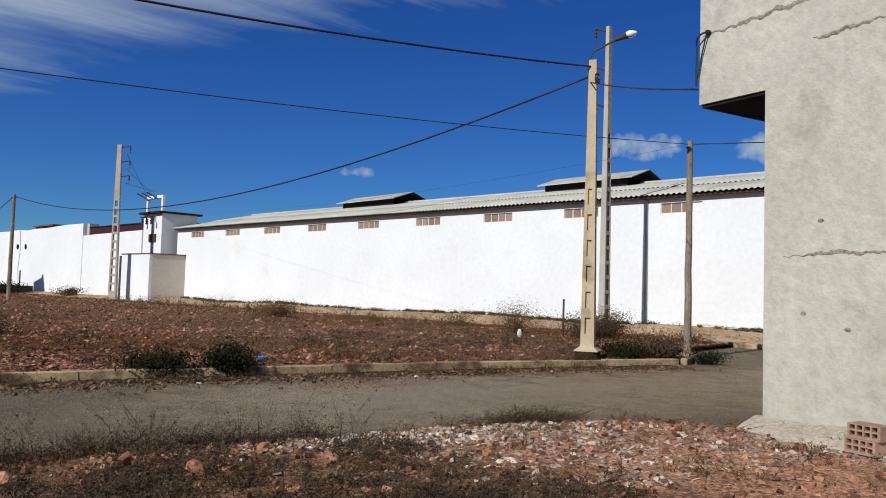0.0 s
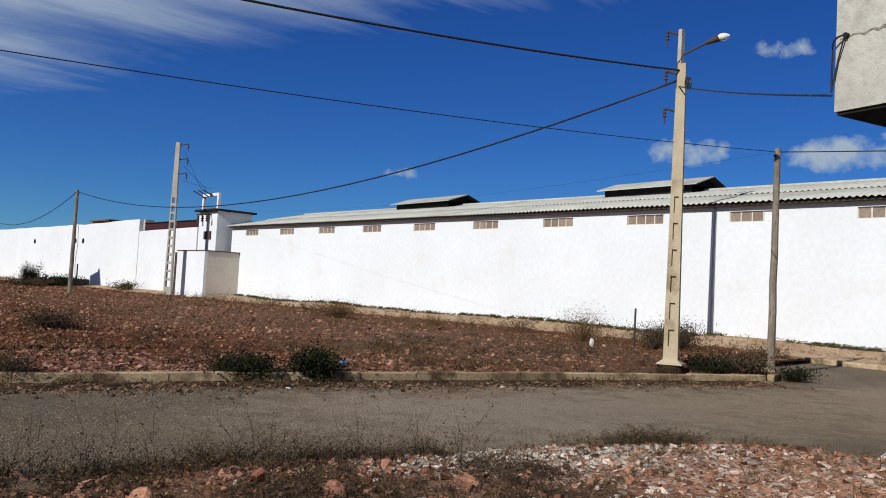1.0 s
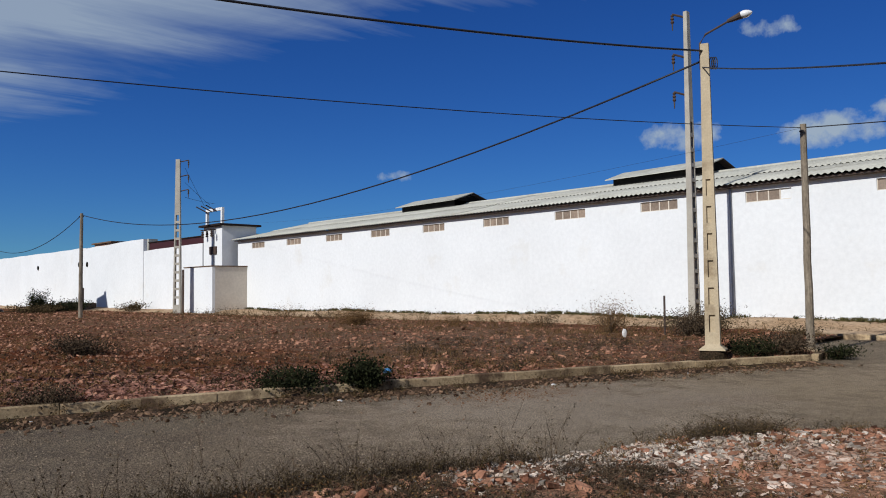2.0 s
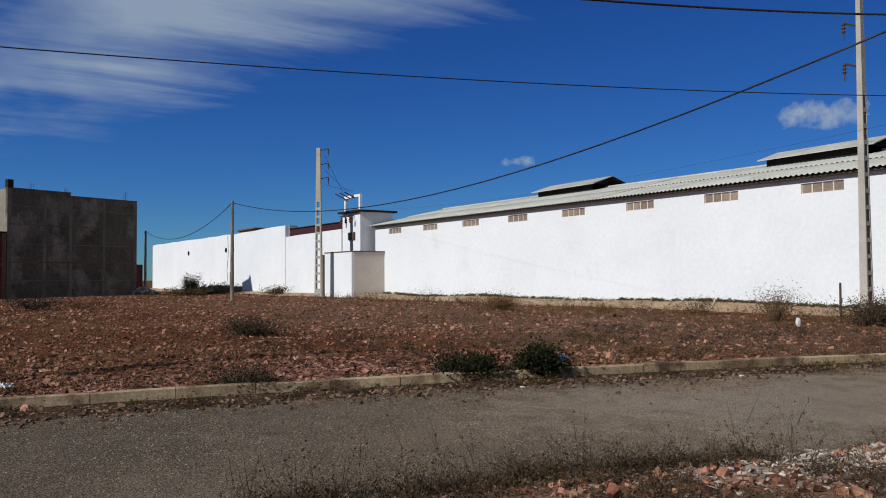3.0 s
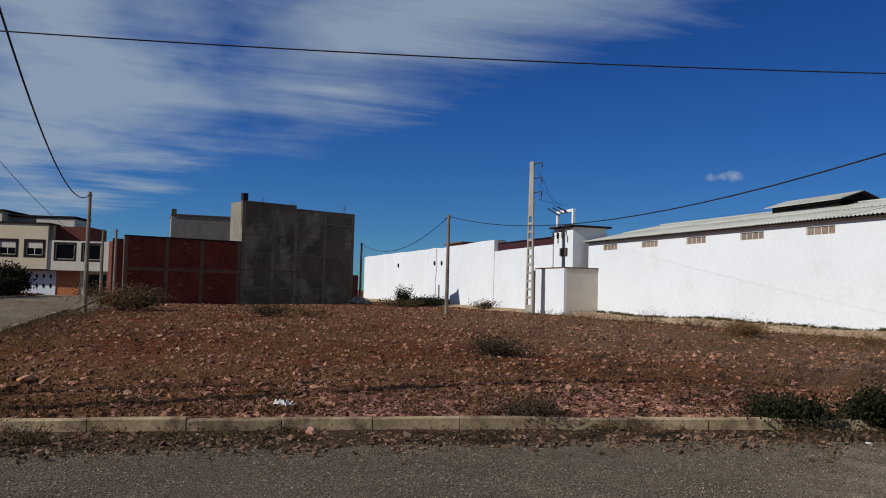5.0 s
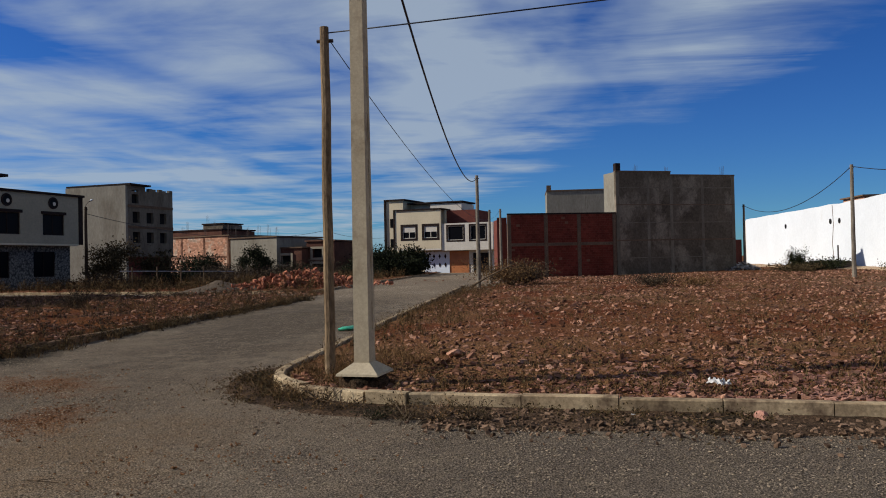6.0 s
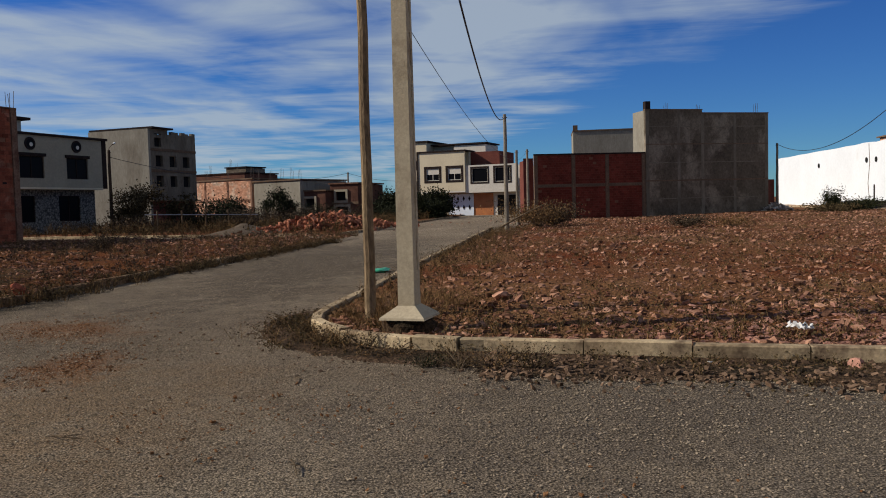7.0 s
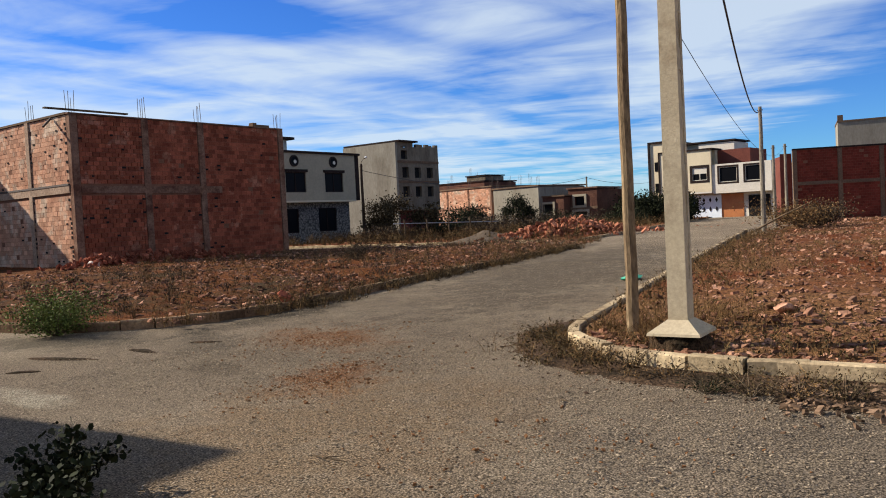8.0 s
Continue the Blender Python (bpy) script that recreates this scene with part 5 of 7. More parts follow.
for x in (2.0, 5.0, 10.6):
    rebar(gy, x, 0.2, 8.9, 0.7)
part("ground_door", MB().box(11.75, 13.0, 1.0, 1.2, -0.2, 3.0), MAROON, gy)
bk = thing("cement_house", "pale cement house seen over the brick house", "house", -95.0, 0.6, 0.0, 90)
part("wall_block", MB().box(0, 6.6, 0, 6, -0.3, 9.1), CEMENT_PALE, bk)
part("coping", MB().box(-0.05, 6.6, -0.08, 6, 9.102, 9.25).box(0, 0.5, 0.1, 0.6, 9.25, 9.8), FRAME, bk)
rebar(bk, 4.2, -2.0, 7.0, 1.3, 2)

# cream villa and white house at the end of the street
vl = thing("cream_villa", "cream two-storey villa with dark trim and garage doors", "house", -114.8, -21.15, 0.0, 74)
vw = [(3.2, 5.1, 4.75, 6.35), (6.35, 8.25, 4.75, 6.35)]
part("front_wall", MB().wall(6.75, 5.2, 0.3, vw, 3.3, 2.05, -1.2), CREAM, vl)
part("rear_tower", MB().box(0.0, 2.6, 0.4, 7, -0.2, 10.05), CREAM, vl)
part("trim", MB().box(-0.25, 0.0, 0.2, 7, -0.2, 10.25).box(-0.25, 2.9, 0.2, 7.2, 10.052, 10.28), TRIM_DARK, vl, "dark brown edge trim")
part("trim", MB().box(1.9, 8.95, -1.35, 3, 8.5, 8.7).box(1.85, 2.04, -1.3, 3, 3.2, 8.5), TRIM_DARK, vl)
part("upper_storey", MB().box(2.6, 6.0, 3.0, 7, 8.7, 9.6).box(6.0, 10.6, 2.0, 7, 8.4, 9.5), OFFWHITE, vl)
part("trim", MB().box(2.5, 10.8, 1.8, 7.2, 9.602, 9.8), TRIM_DARK, vl)
part("body", MB().box(2.06, 8.8, 0.4, 7, 3.3, 8.5).box(2.06, 8.8, 0.2, 7, -0.2, 3.3), CREAM, vl)
part("slab", MB().box(2.06, 8.8, -1.2, 0.4, 3.1, 3.298), OFFWHITE, vl)
part("maroon_side", MB().box(8.82, 12.9, 1.0, 7, 6.4, 8.45), MAROON, vl, "dark maroon upper wall")
for a, b, c, d in vw:
    window_unit(vl, a, b, c, d, -1.15, OFFWHITE, 0.3, TRIM_DARK, shutter=0.7)
for x, z in ((0.6, 6.4), (1.6, 6.4), (0.6, 3.6), (1.6, 3.6)):
    window_unit(vl, x, x + 0.6, z, z + 1.2, 0.31, TRIM_DARK, mid=False)
gd = part("garage_door", MB().box(5.8, 9.45, 0.08, 0.16, -0.1, 2.9), DOOR_WHITE, vl, "pale white metal gate with dark diamonds")
for k in range(4):
    for z in (1.1, 2.25):
        o = part("diamond", MB().lathe([(0.24, 0), (0.24, 0.03)], 4), TRIM_DARK, gd)
        o.matrix_basis = pose(6.4 + 0.82 * k, 0.07, z, 90) @ Matrix.Diagonal((0.7, 1.4, 1, 1))
wt = thing("white_house", "white house with dark windows and an orange wooden gate", "house", -112.35, -12.7, 0.0, 74)
ww = [(0.9, 3.1, 4.35, 6.2), (4.1, 6.2, 4.35, 6.2)]
part("front_wall", MB().wall(7.2, 3.4, 0.3, ww, 3.2, 0.02, -1.0), OFFWHITE, wt)
part("body", MB().box(0.02, 7.2, 0.5, 7, 3.2, 6.5).box(0.4, 7.2, 0.3, 7, -0.2, 3.2), OFFWHITE, wt)
part("slab", MB().box(0.02, 7.2, -1.0, 0.5, 3.0, 3.198), OFFWHITE, wt)
part("garage_door", MB().box(0.65, 3.4, 0.2, 0.29, -0.1, 2.9), DOOR_ORANGE, wt, "orange varnished wooden gate")
# black plate stands in for the shade inside the open shop
part("shop_opening", MB().box(4.0, 6.6, 0.2, 0.29, -0.1, 2.6), DARK, wt, "dark open shopfront")
for a, b, c, d in ww:
    window_unit(wt, a, b, c, d, -0.95, OFFWHITE, 0.2, TRIM_DARK, mid=False)

# cement house beside the start of the walk, with an overhanging storey
hs = thing("cement_house", "grey cement-rendered house with overhanging upper storey", "house", -3.49, 8.46, 0.10, -13.9)
hs.matrix_basis = hs.matrix_basis @ Matrix.Diagonal((0.93, 0.93, 0.93, 1))
part("ground_floor", MB().box(0, 9.0, 0, 9, -0.3, 3.9), PLASTER, hs, "patchy grey cement render")
part("upper_floor", MB().box(-0.95, 9.0, 0.0, 9, 3.9, 9.5), PLASTER, hs)
# added black slab paints the shade under the overhang
part("soffit", MB().box(-0.93, -0.01, 0.03, 9, 3.86, 3.897), DARK, hs, "underside of the overhang, near-black for its shade")
hook = [(-0.80 - 0.15 * math.sin(a), -0.05 - 0.04 * math.sin(2 * a), 4.62 + 0.16 * math.cos(a)) for a in np.linspace(0.0, 1.57, 7)] + [(-0.96, -0.05, 4.35), (-0.965, -0.04, 4.13)]
part("cable_hook", MB().tube(hook, 0.012, 6).tube([(-0.80, 0.02, 4.78), (-0.80, -0.06, 4.78)], 0.03, 6).tube([(-0.965, -0.04, 4.13), (-0.9, -0.03, 4.5), (-0.81, -0.05, 4.76)], 0.009, 6), CABLE, hs, "loop of black cable")
part("peg", MB().tube([(-0.78, 0.02, 5.45), (-0.78, -0.08, 5.42)], 0.02, 6), RUST, hs)
def seam(x0, x1, z, rise, amp, seed, wide=0.07):
    """A jagged seam where two lifts of render meet."""
    m, r = MB(), random.Random(seed)
    n = int((x1 - x0) / 0.035)
    zz = z
    for i in range(n + 1):
        x = x0 + (x1 - x0) * i / n
        zz = 0.75 * zz + 0.25 * (z + rise * (x - x0)) + amp * r.uniform(-1, 1)
        w = 0.004 + wide * max(0.0, noise.noise((x * 1.3, seed, 0.5)) + 0.25) * r.uniform(0.4, 1.0)
        m.v += [(x, -0.001, zz - w), (x, -0.005, zz), (x, -0.001, zz + w)]
    m.f = [(3 * i, 3 * i + 3, 3 * i + 4, 3 * i + 1) for i in range(n)] + [(3 * i + 1, 3 * i + 4, 3 * i + 5, 3 * i + 2) for i in range(n)]
    return m


part("render_seam", seam(0.25, 8.9, 1.98, 0.015, 0.014, 4), SEAM, hs, "rough seam in the render")
part("render_seam", seam(-0.9, 8.9, 4.75, 0.06, 0.018, 5), SEAM, hs, "rough seam in the render")
part("render_seam", seam(0.6, 8.9, 4.35, 0.03, 0.018, 6), SEAM, hs, "rough seam in the render")
for k, (x, z) in enumerate(((1.0, 1.2), (0.5, 1.35), (2.1, 2.6), (1.6, 0.9), (-0.3, 5.15), (0.7, 2.35))):
    part("render_chip", MB().lathe([(0.03, 0), (0.02, 0.004)], 7), SEAM, hs).matrix_basis = pose(x, -0.001, z, 90) @ Matrix.Diagonal((1.3, 0.8, 1, 1))
skirt = MB()
n = 24
for i in range(n + 1):
    x = -0.1 + 9.1 * i / n
    q = 0.5 + 0.5 * noise.noise((x * 1.1, 2.0, 0.0))
    skirt.v += [(x, -0.35 - 0.6 * q, -0.12), (x, -0.16 - 0.2 * q, 0.05 + 0.07 * q + 0.02 * x), (x, 0.02, 0.10 + 0.16 * q + 0.03 * x)]
skirt.f = [(3 * i + k, 3 * i + 3 + k, 3 * i + 4 + k, 3 * i + 1 + k) for i in range(n) for k in (0, 1)]
part("sand_skirt", skirt, DUST, hs, "cement dust heaped along the wall foot")

# plain house on the sunny side; only its shade reaches the junction
sh = thing("plain_house", "plain rendered house on the sunny side of the junction", "house", -9.1, -17.95, 0.0, -6.9)
part("wall_block", MB().box(0, 16, -12, 0, -0.3, 7.05), PLASTER, sh)

# ---------------- rubble and stones ----------------
CUBE = np.array([(-1, -1, -1), (1, -1, -1), (1, 1, -1), (-1, 1, -1), (-1, -1, 1), (1, -1, 1), (1, 1, 1), (-1, 1, 1)], float)
CUBE_F = np.array([(0, 3, 2, 1), (4, 5, 6, 7), (0, 1, 5, 4), (1, 2, 6, 5), (2, 3, 7, 6), (3, 0, 4, 7)])


def stones(name, pts, size, mat, label, flat=0.45, tilt=0.35, seed=1, category="rubble", sink=0.3):
    """Broken stones: jittered blocks at points (x, y, z) with half sizes."""
    r = np.random.default_rng(seed)
    n = len(pts)
    s = 0.55 * size[:, None] * np.stack([r.uniform(0.7, 1.5, n), r.uniform(0.6, 1.1, n), r.uniform(0.5, 1.3, n) * flat], 1)
    v = CUBE[None] * (1 + r.uniform(-0.38, 0.25, (n, 8, 3))) * s[:, None]
    a, tx, ty = r.uniform(0, 6.283, n), r.normal(0, tilt, n), r.normal(0, tilt, n)
    ca, sa = np.cos(a), np.sin(a)
    x, y, z = v[..., 0], v[..., 1], v[..., 2]
    z2 = z + x * np.sin(tx)[:, None] + y * np.sin(ty)[:, None]
    out = np.stack([x * ca[:, None] - y * sa[:, None], x * sa[:, None] + y * ca[:, None], z2], -1) + pts[:, None]
    out[..., 2] += (s[:, 2] * (1 - sink))[:, None]
    f = (CUBE_F[None] + 8 * np.arange(n)[:, None, None]).reshape(-1, 4)
    return tagged(new(name, arrays(name, out.reshape(-1, 3), f, mat)), label, category, kind="stuff")


def on(zf, xy):
    return np.array([(x, y, zf(x, y)) for x, y in xy])


def clumpy(xy, scale, keep, seed):
    """Keeps points where a noise is high, so that they lie in patches."""
    r = random.Random(seed)
    return [p for p in xy if noise.noise((p[0] * scale, p[1] * scale, seed)) * 0.9 + r.random() > keep]


g = np.random.default_rng(21)
# stones all over the lot, denser near the street
n = 44000
t = 62 * g.random(n) ** 2.0
yy = g.uniform(-5.0, 24.0, n)
xy = clumpy([(lot_edge(y) - 0.15 - a, y) for a, y in zip(t, yy)], 0.35, 0.42, 3)
stones("lot_rubble", on(lot_z, xy), 0.018 + 0.062 * g.random(len(xy)) ** 3 + 0.0009 * np.array([max(0, -13 - p[0]) for p in xy]), STONE, "scattered pinkish stones over the vacant lot", 0.5, 0.3, 2)
n = 15000
t = 0.1 + 16 * g.random(n) ** 1.6
xy = [(lot_edge(y) - a, y) for a, y in zip(t, g.uniform(-4.9, 18.0, n))]
stones("lot_gravel", on(lot_z, xy), 0.010 + 0.022 * g.random(n) ** 2, STONE, "fine pinkish gravel over the near part of the lot", 0.55, 0.3, 3)
# broken tiles behind the kerb
n = 8000
yy = g.normal(4.0, 3.0, n)
t = 0.15 + np.abs(g.normal(0, 1.25, n))
xy = [(lot_edge(y) - a, y) for a, y in zip(t, yy) if -2.5 < y < 10]
stones("broken_tiles", on(lot_z, xy), 0.026 + 0.055 * g.random(len(xy)) ** 1.8, TILE, "dense flat shards of broken pink tile behind the kerb", 0.22, 0.22, 4)
# a belt of larger lumps across the lot
xy = [(-18.2 + 1.6 * g.normal() - 0.15 * y, y) for y in g.uniform(-3.5, 12, 520)]
stones("lot_lumps", on(lot_z, xy), 0.035 + 0.055 * g.random(len(xy)) ** 2, STONE, "belt of larger pink stones across the lot", 0.6, 0.3, 5)
xy = [(-24 - 14 * g.random() ** 1.0, y) for y in g.uniform(0, 17, 700)]
stones("lot_lumps", on(lot_z, xy), 0.04 + 0.07 * g.random(len(xy)) ** 2, STONE, "stones farther into the lot", 0.5, 0.3, 6)
xy = [(-66 + 5 * g.normal(), -1 + 8 * g.normal()) for _ in range(260)]
stones("lot_lumps", on(lot_z, xy), 0.08 + 0.14 * g.random(len(xy)) ** 2, STONE, "rubble lying before the brick house", 0.5, 0.3, 7)
# near roadside soil
n = 20000
t = 0.1 + 9 * g.random(n) ** 1.5
yy = g.uniform(-4.0, 12.0, n)
xy = clumpy([(lerp_table(NEAR_EDGE, y) + a, y) for a, y in zip(t, yy)], 0.7, 0.35, 8)
stones("roadside_stones", on(near_z, xy), 0.010 + 0.050 * g.random(len(xy)) ** 2.6, STONE, "pinkish stones in the roadside soil", 0.55, 0.3, 8)
xy = [(-5.55 + 0.42 * g.normal() + 0.36 * (y - 5.8), y) for y in g.normal(5.8, 1.0, 2600)]
stones("pale_rubble", on(near_z, xy), 0.010 + 0.036 * g.random(len(xy)) ** 3, STONE_PALE, "patch of whitish broken rubble at the roadside", 0.5, 0.3, 9)
xy = clumpy([(lerp_table(NEAR_EDGE, y) + 0.15 + 3.4 * g.random() ** 1.2, y) for y in g.normal(6.0, 1.1, 5200) if y < 8.3], 1.1, 0.3, 44)
stones("rubble_shards", on(near_z, xy), 0.010 + 0.045 * g.random(len(xy)) ** 2.4, SHARD, "flat pale shards of rubble at the roadside", 0.28, 0.3, 45)
xy = [(lerp_table(NEAR_EDGE, y) + 0.5 + 2.5 * g.random(), y) for y in g.uniform(-1, 9, 160)]
stones("roadside_lumps", on(near_z, xy), 0.025 + 0.05 * g.random(len(xy)) ** 2, STONE, "pale lumps among the roadside stones", 0.6, 0.3, 10)
# grit and litter along the kerb foot
n = 5200
yy = g.uniform(-3.0, 16.0, n)
t = np.abs(g.normal(0, 0.42, n))
xy = [(lot_edge(y) + 0.18 + a, y) for a, y in zip(t, yy) if noise.noise((y * 0.6, 2.0, 5.0)) + g.random() > 0.35]
stones("kerb_grit", np.array([(x, y, 0.003) for x, y in xy]), 0.006 + 0.020 * g.random(len(xy)) ** 3, PEBBLE, "grit and pebbles along the kerb foot", 0.6, 0.3, 11)
a = g.uniform(-math.pi / 2, 0.1, 1300)
rad = 2.5 + np.abs(g.normal(0, 0.45, 1300))
stones("kerb_grit", np.stack([-15.85 + rad * np.cos(a), -3.0 + rad * np.sin(a), 0 * a + 0.003], 1), 0.006 + 0.02 * g.random(1300) ** 3, PEBBLE, "grit round the kerb corner", 0.6, 0.3, 12)
n = 6000
yy = g.uniform(-3.0, 16.0, n)
xy = [(lot_edge(y) + 0.16 + a, y) for a, y in zip(np.abs(g.normal(0, 0.5, n)), yy)]
stones("kerb_litter", np.array([(x, y, 0.003) for x, y in xy]), 0.006 + 0.022 * g.random(n) ** 2, WEED, "dark dead leaves and litter along the kerb foot", 0.35, 0.5, 16)
# dirt washed together in the gutter
def gutter(label, line, seed, wide=0.0):
    rows = []
    for i, (p, nrm) in enumerate(line):
        w = 0.80 + 0.50 * noise.noise((i * 0.07, seed, 0.0)) + 0.12 * noise.noise((i * 0.5, seed, 3.0)) + wide * min(1.0, max(0.0, (62 - i) / 30))
        rows.append([(p[0] + nrm[0] * (0.02 + w * u), p[1] + nrm[1] * (0.02 + w * u), 0.012 * (1 - u) + 0.012 * noise.noise((p[0] * 4 + u * 3, p[1] * 4, 1.0)) * (1 - u) + 0.016 - 0.05 * u ** 4) for u in (0, 0.2, 0.4, 0.6, 0.8, 0.93, 1.0)])
    sheet("gutter_dirt", rows, LITTER, label, "dirt")


gutter("dark dirt and litter along the kerb foot", [((lot_edge(y) + 0.14, y), (0.97, -0.22)) for y in np.arange(-2.9, 16.2, 0.1)], 3.0, 0.4)
gutter("dark dirt round the kerb corner", [((-15.85 + 2.44 * math.cos(a), -3.0 + 2.44 * math.sin(a)), (math.cos(a), math.sin(a))) for a in np.arange(0.06, -2.0, -0.04)], 7.0)
gq = np.random.default_rng(91)
n = 7500
xy = [(lot_edge(y) + 0.2 + a, y) for a, y in zip(np.abs(gq.normal(0, 0.55, n)), -3 + 19 * gq.random(n) ** 1.5)]
stones("gutter_pebbles", np.array([(x, y, 0.012) for x, y in xy]), 0.007 + 0.045 * gq.random(n) ** 3.2, PEBBLE, "loose stones and crumbs in the gutter dirt", 0.55, 0.3, 92)
# loose aggregate on the asphalt
n = 60000
yy = g.uniform(-10, 6, n)
xx = np.array([lerp_table(NEAR_EDGE, y) for y in yy]) - 5.5 * g.random(n) ** 0.8
stones("road_grit", np.stack([xx, yy, 0 * xx + 0.004], 1), 0.005 + 0.008 * g.random(n) ** 2, GRIT, "loose pale grit on the asphalt", 0.4, 0.15, 13, "grit")
n = 24000
xx, yy = g.uniform(-30, -13, n), g.uniform(-11.2, -5.6, n)
stones("road_grit", np.stack([xx, yy, 0 * xx + 0.003], 1), 0.006 + 0.009 * g.random(n) ** 2, GRIT, "loose grit on the side street", 0.4, 0.15, 14, "grit")
# stony plot
n = 30000
xx, yy = g.uniform(-43, -15.5, n), -11.6 - 17 * g.random(n) ** 1.4
xy = clumpy([(x, y) for x, y in zip(xx, yy) if x < left_x(y) - 0.2], 0.4, 0.4, 15)
stones("plot_stones", on(left_z, xy), 0.016 + 0.075 * g.random(len(xy)) ** 4, STONE, "stones over the weedy plot", 0.5, 0.3, 15)


def heap(name, label, cx, cy, zf, lx, ly, h, n, smin, smax, mat, rz=0.0, seed=1, mound=True):
    r = np.random.default_rng(seed)
    u, w = r.normal(0, 0.42, n), r.normal(0, 0.42, n)
    hh = np.maximum(0, 1 - np.sqrt(u * u + w * w)) * h * r.random(n) ** 0.4
    c, s = math.cos(rz), math.sin(rz)
    x, y = cx + u * lx * c - w * ly * s, cy + u * lx * s + w * ly * c
    z = np.array([zf(a, b) for a, b in zip(x, y)]) + hh
    return stones(name, np.stack([x, y, z], 1), smin + (smax - smin) * r.random(n) ** 2, mat, label, 0.7, 0.5, seed)


flat = lambda x, y: 0.12
heap("rubble_heap", "low heap of red rubble at the brick house foot", -33.5, -28.7, left_z, 6.0, 1.5, 0.5, 420, 0.05, 0.19, BRICK, 2.91, 31)
heap("rubble_heap", "low heap of broken concrete by the house corner", -30.4, -29.2, left_z, 2.0, 1.1, 0.5, 120, 0.06, 0.22, BRICK, 0, 32)
heap("brick_heap", "heap of broken orange bricks beside the road", -53.5, -15.6, flat, 7.0, 1.8, 1.2, 700, 0.08, 0.24, BRICK_HEAP, 2.6, 33)
heap("brick_heap", "small heap of stones under the slim pole", -79.5, 17.6, flat, 2.6, 1.8, 0.9, 200, 0.08, 0.22, STONE_PALE, 0, 34)
m = MB()
for i in range(9):
    for k in range(20):
        rr_, a = i / 8, 2 * math.pi * k / 20
        x, y = -51.0 + 4.6 * rr_ * math.cos(a), -20.0 + 2.2 * rr_ * math.sin(a)
        m.v.append((x, y, 0.1 + 0.62 * (1 - rr_) ** 1.2 * (1 + 0.3 * noise.noise((x, y, 0)))))
m.f = [(i * 20 + k, (i + 1) * 20 + k, (i + 1) * 20 + (k + 1) % 20, i * 20 + (k + 1) % 20) for i in range(8) for k in range(20)]
solo("gravel_mound", m, GRAVEL, "grey mound of sand and gravel on the plot", "mound", smooth=True)


def boulder(name, label, x, y, z, s, mat, seed, category="stone"):
    """A broken stone with flat facets."""
    r = random.Random(seed)
    bm = bmesh.new()
    bmesh.ops.create_icosphere(bm, subdivisions=2, radius=1.0)
    cuts = [(Vector((r.gauss(0, 1), r.gauss(0, 1), r.gauss(0, 0.8))).normalized(), r.uniform(0.5, 0.8)) for _ in range(9)]
    for v in bm.verts:
        c = v.co.copy()
        for nrm, d in cuts:
            over = c.dot(nrm) - d
            if over > 0:
                c -= nrm * over
        c *= 1 + 0.12 * noise.noise(c * 2.5 + Vector((seed, 0, 0)))
        v.co = Vector((c.x * s[0], c.y * s[1], c.z * s[2]))
    me = bpy.data.meshes.new(name)
    bm.to_mesh(me)
    bm.free()
    me.materials.append(mat)
    ob = new(name, me)
    ob.matrix_basis = pose(x, y, z + s[2] * 0.4, r.uniform(-15, 15), r.uniform(-15, 15), r.uniform(0, 180))
    return tagged(ob, label, category)


boulder("stone", "pink block lying against the kerb", -12.66, 0.15, 0.0, (0.08, 0.06, 0.08), TILE, 3)
boulder("stone", "flat pink stone on the lot soil", -16.4, -3.05, 0.2, (0.22, 0.15, 0.08), STONE, 4)
boulder("stone", "rough pinkish boulder among roadside stones", -5.35, 3.0, 0.12, (0.11, 0.09, 0.08), STONE, 5)
boulder("stone", "grey boulder among roadside stones", -5.95, 2.75, 0.12, (0.07, 0.06, 0.06), STONE, 6)
boulder("stone", "red stone in the roadside soil", -5.85, 1.85, 0.10, (0.10, 0.08, 0.07), STONE, 7)
boulder("stone", "whitish boulder before the rubble heap", -29.9, -28.9, 0.2, (0.32, 0.28, 0.3), STONE_PALE, 8)
boulder("stone", "pale stone beside the blue bag", -11.95, 8.9, 0.15, (0.16, 0.12, 0.1), STONE, 9)


def crumpled(name, label, x, y, z, sx, sy, sz, mat, seed, category):
    """A crumpled plastic bag."""
    m = MB()
    n, k = 7, 10
    for i in range(n):
        for j in range(k):
            a, b = math.pi * i / (n - 1), 2 * math.pi * j / k
            q = 1 + 0.45 * noise.noise((3 * math.sin(a) * math.cos(b) + seed, 3 * math.sin(a) * math.sin(b), 3 * math.cos(a)))
            m.v.append((sx * q * math.sin(a) * math.cos(b), sy * q * math.sin(a) * math.sin(b), sz * (q * math.cos(a) + 0.8)))
    m.f = [(i * k + j, i * k + (j + 1) % k, (i + 1) * k + (j + 1) % k, (i + 1) * k + j) for i in range(n - 1) for j in range(k)]
    return solo(name, m, mat, label, category, m=pose(x, y, z, 0, 0, seed * 40))


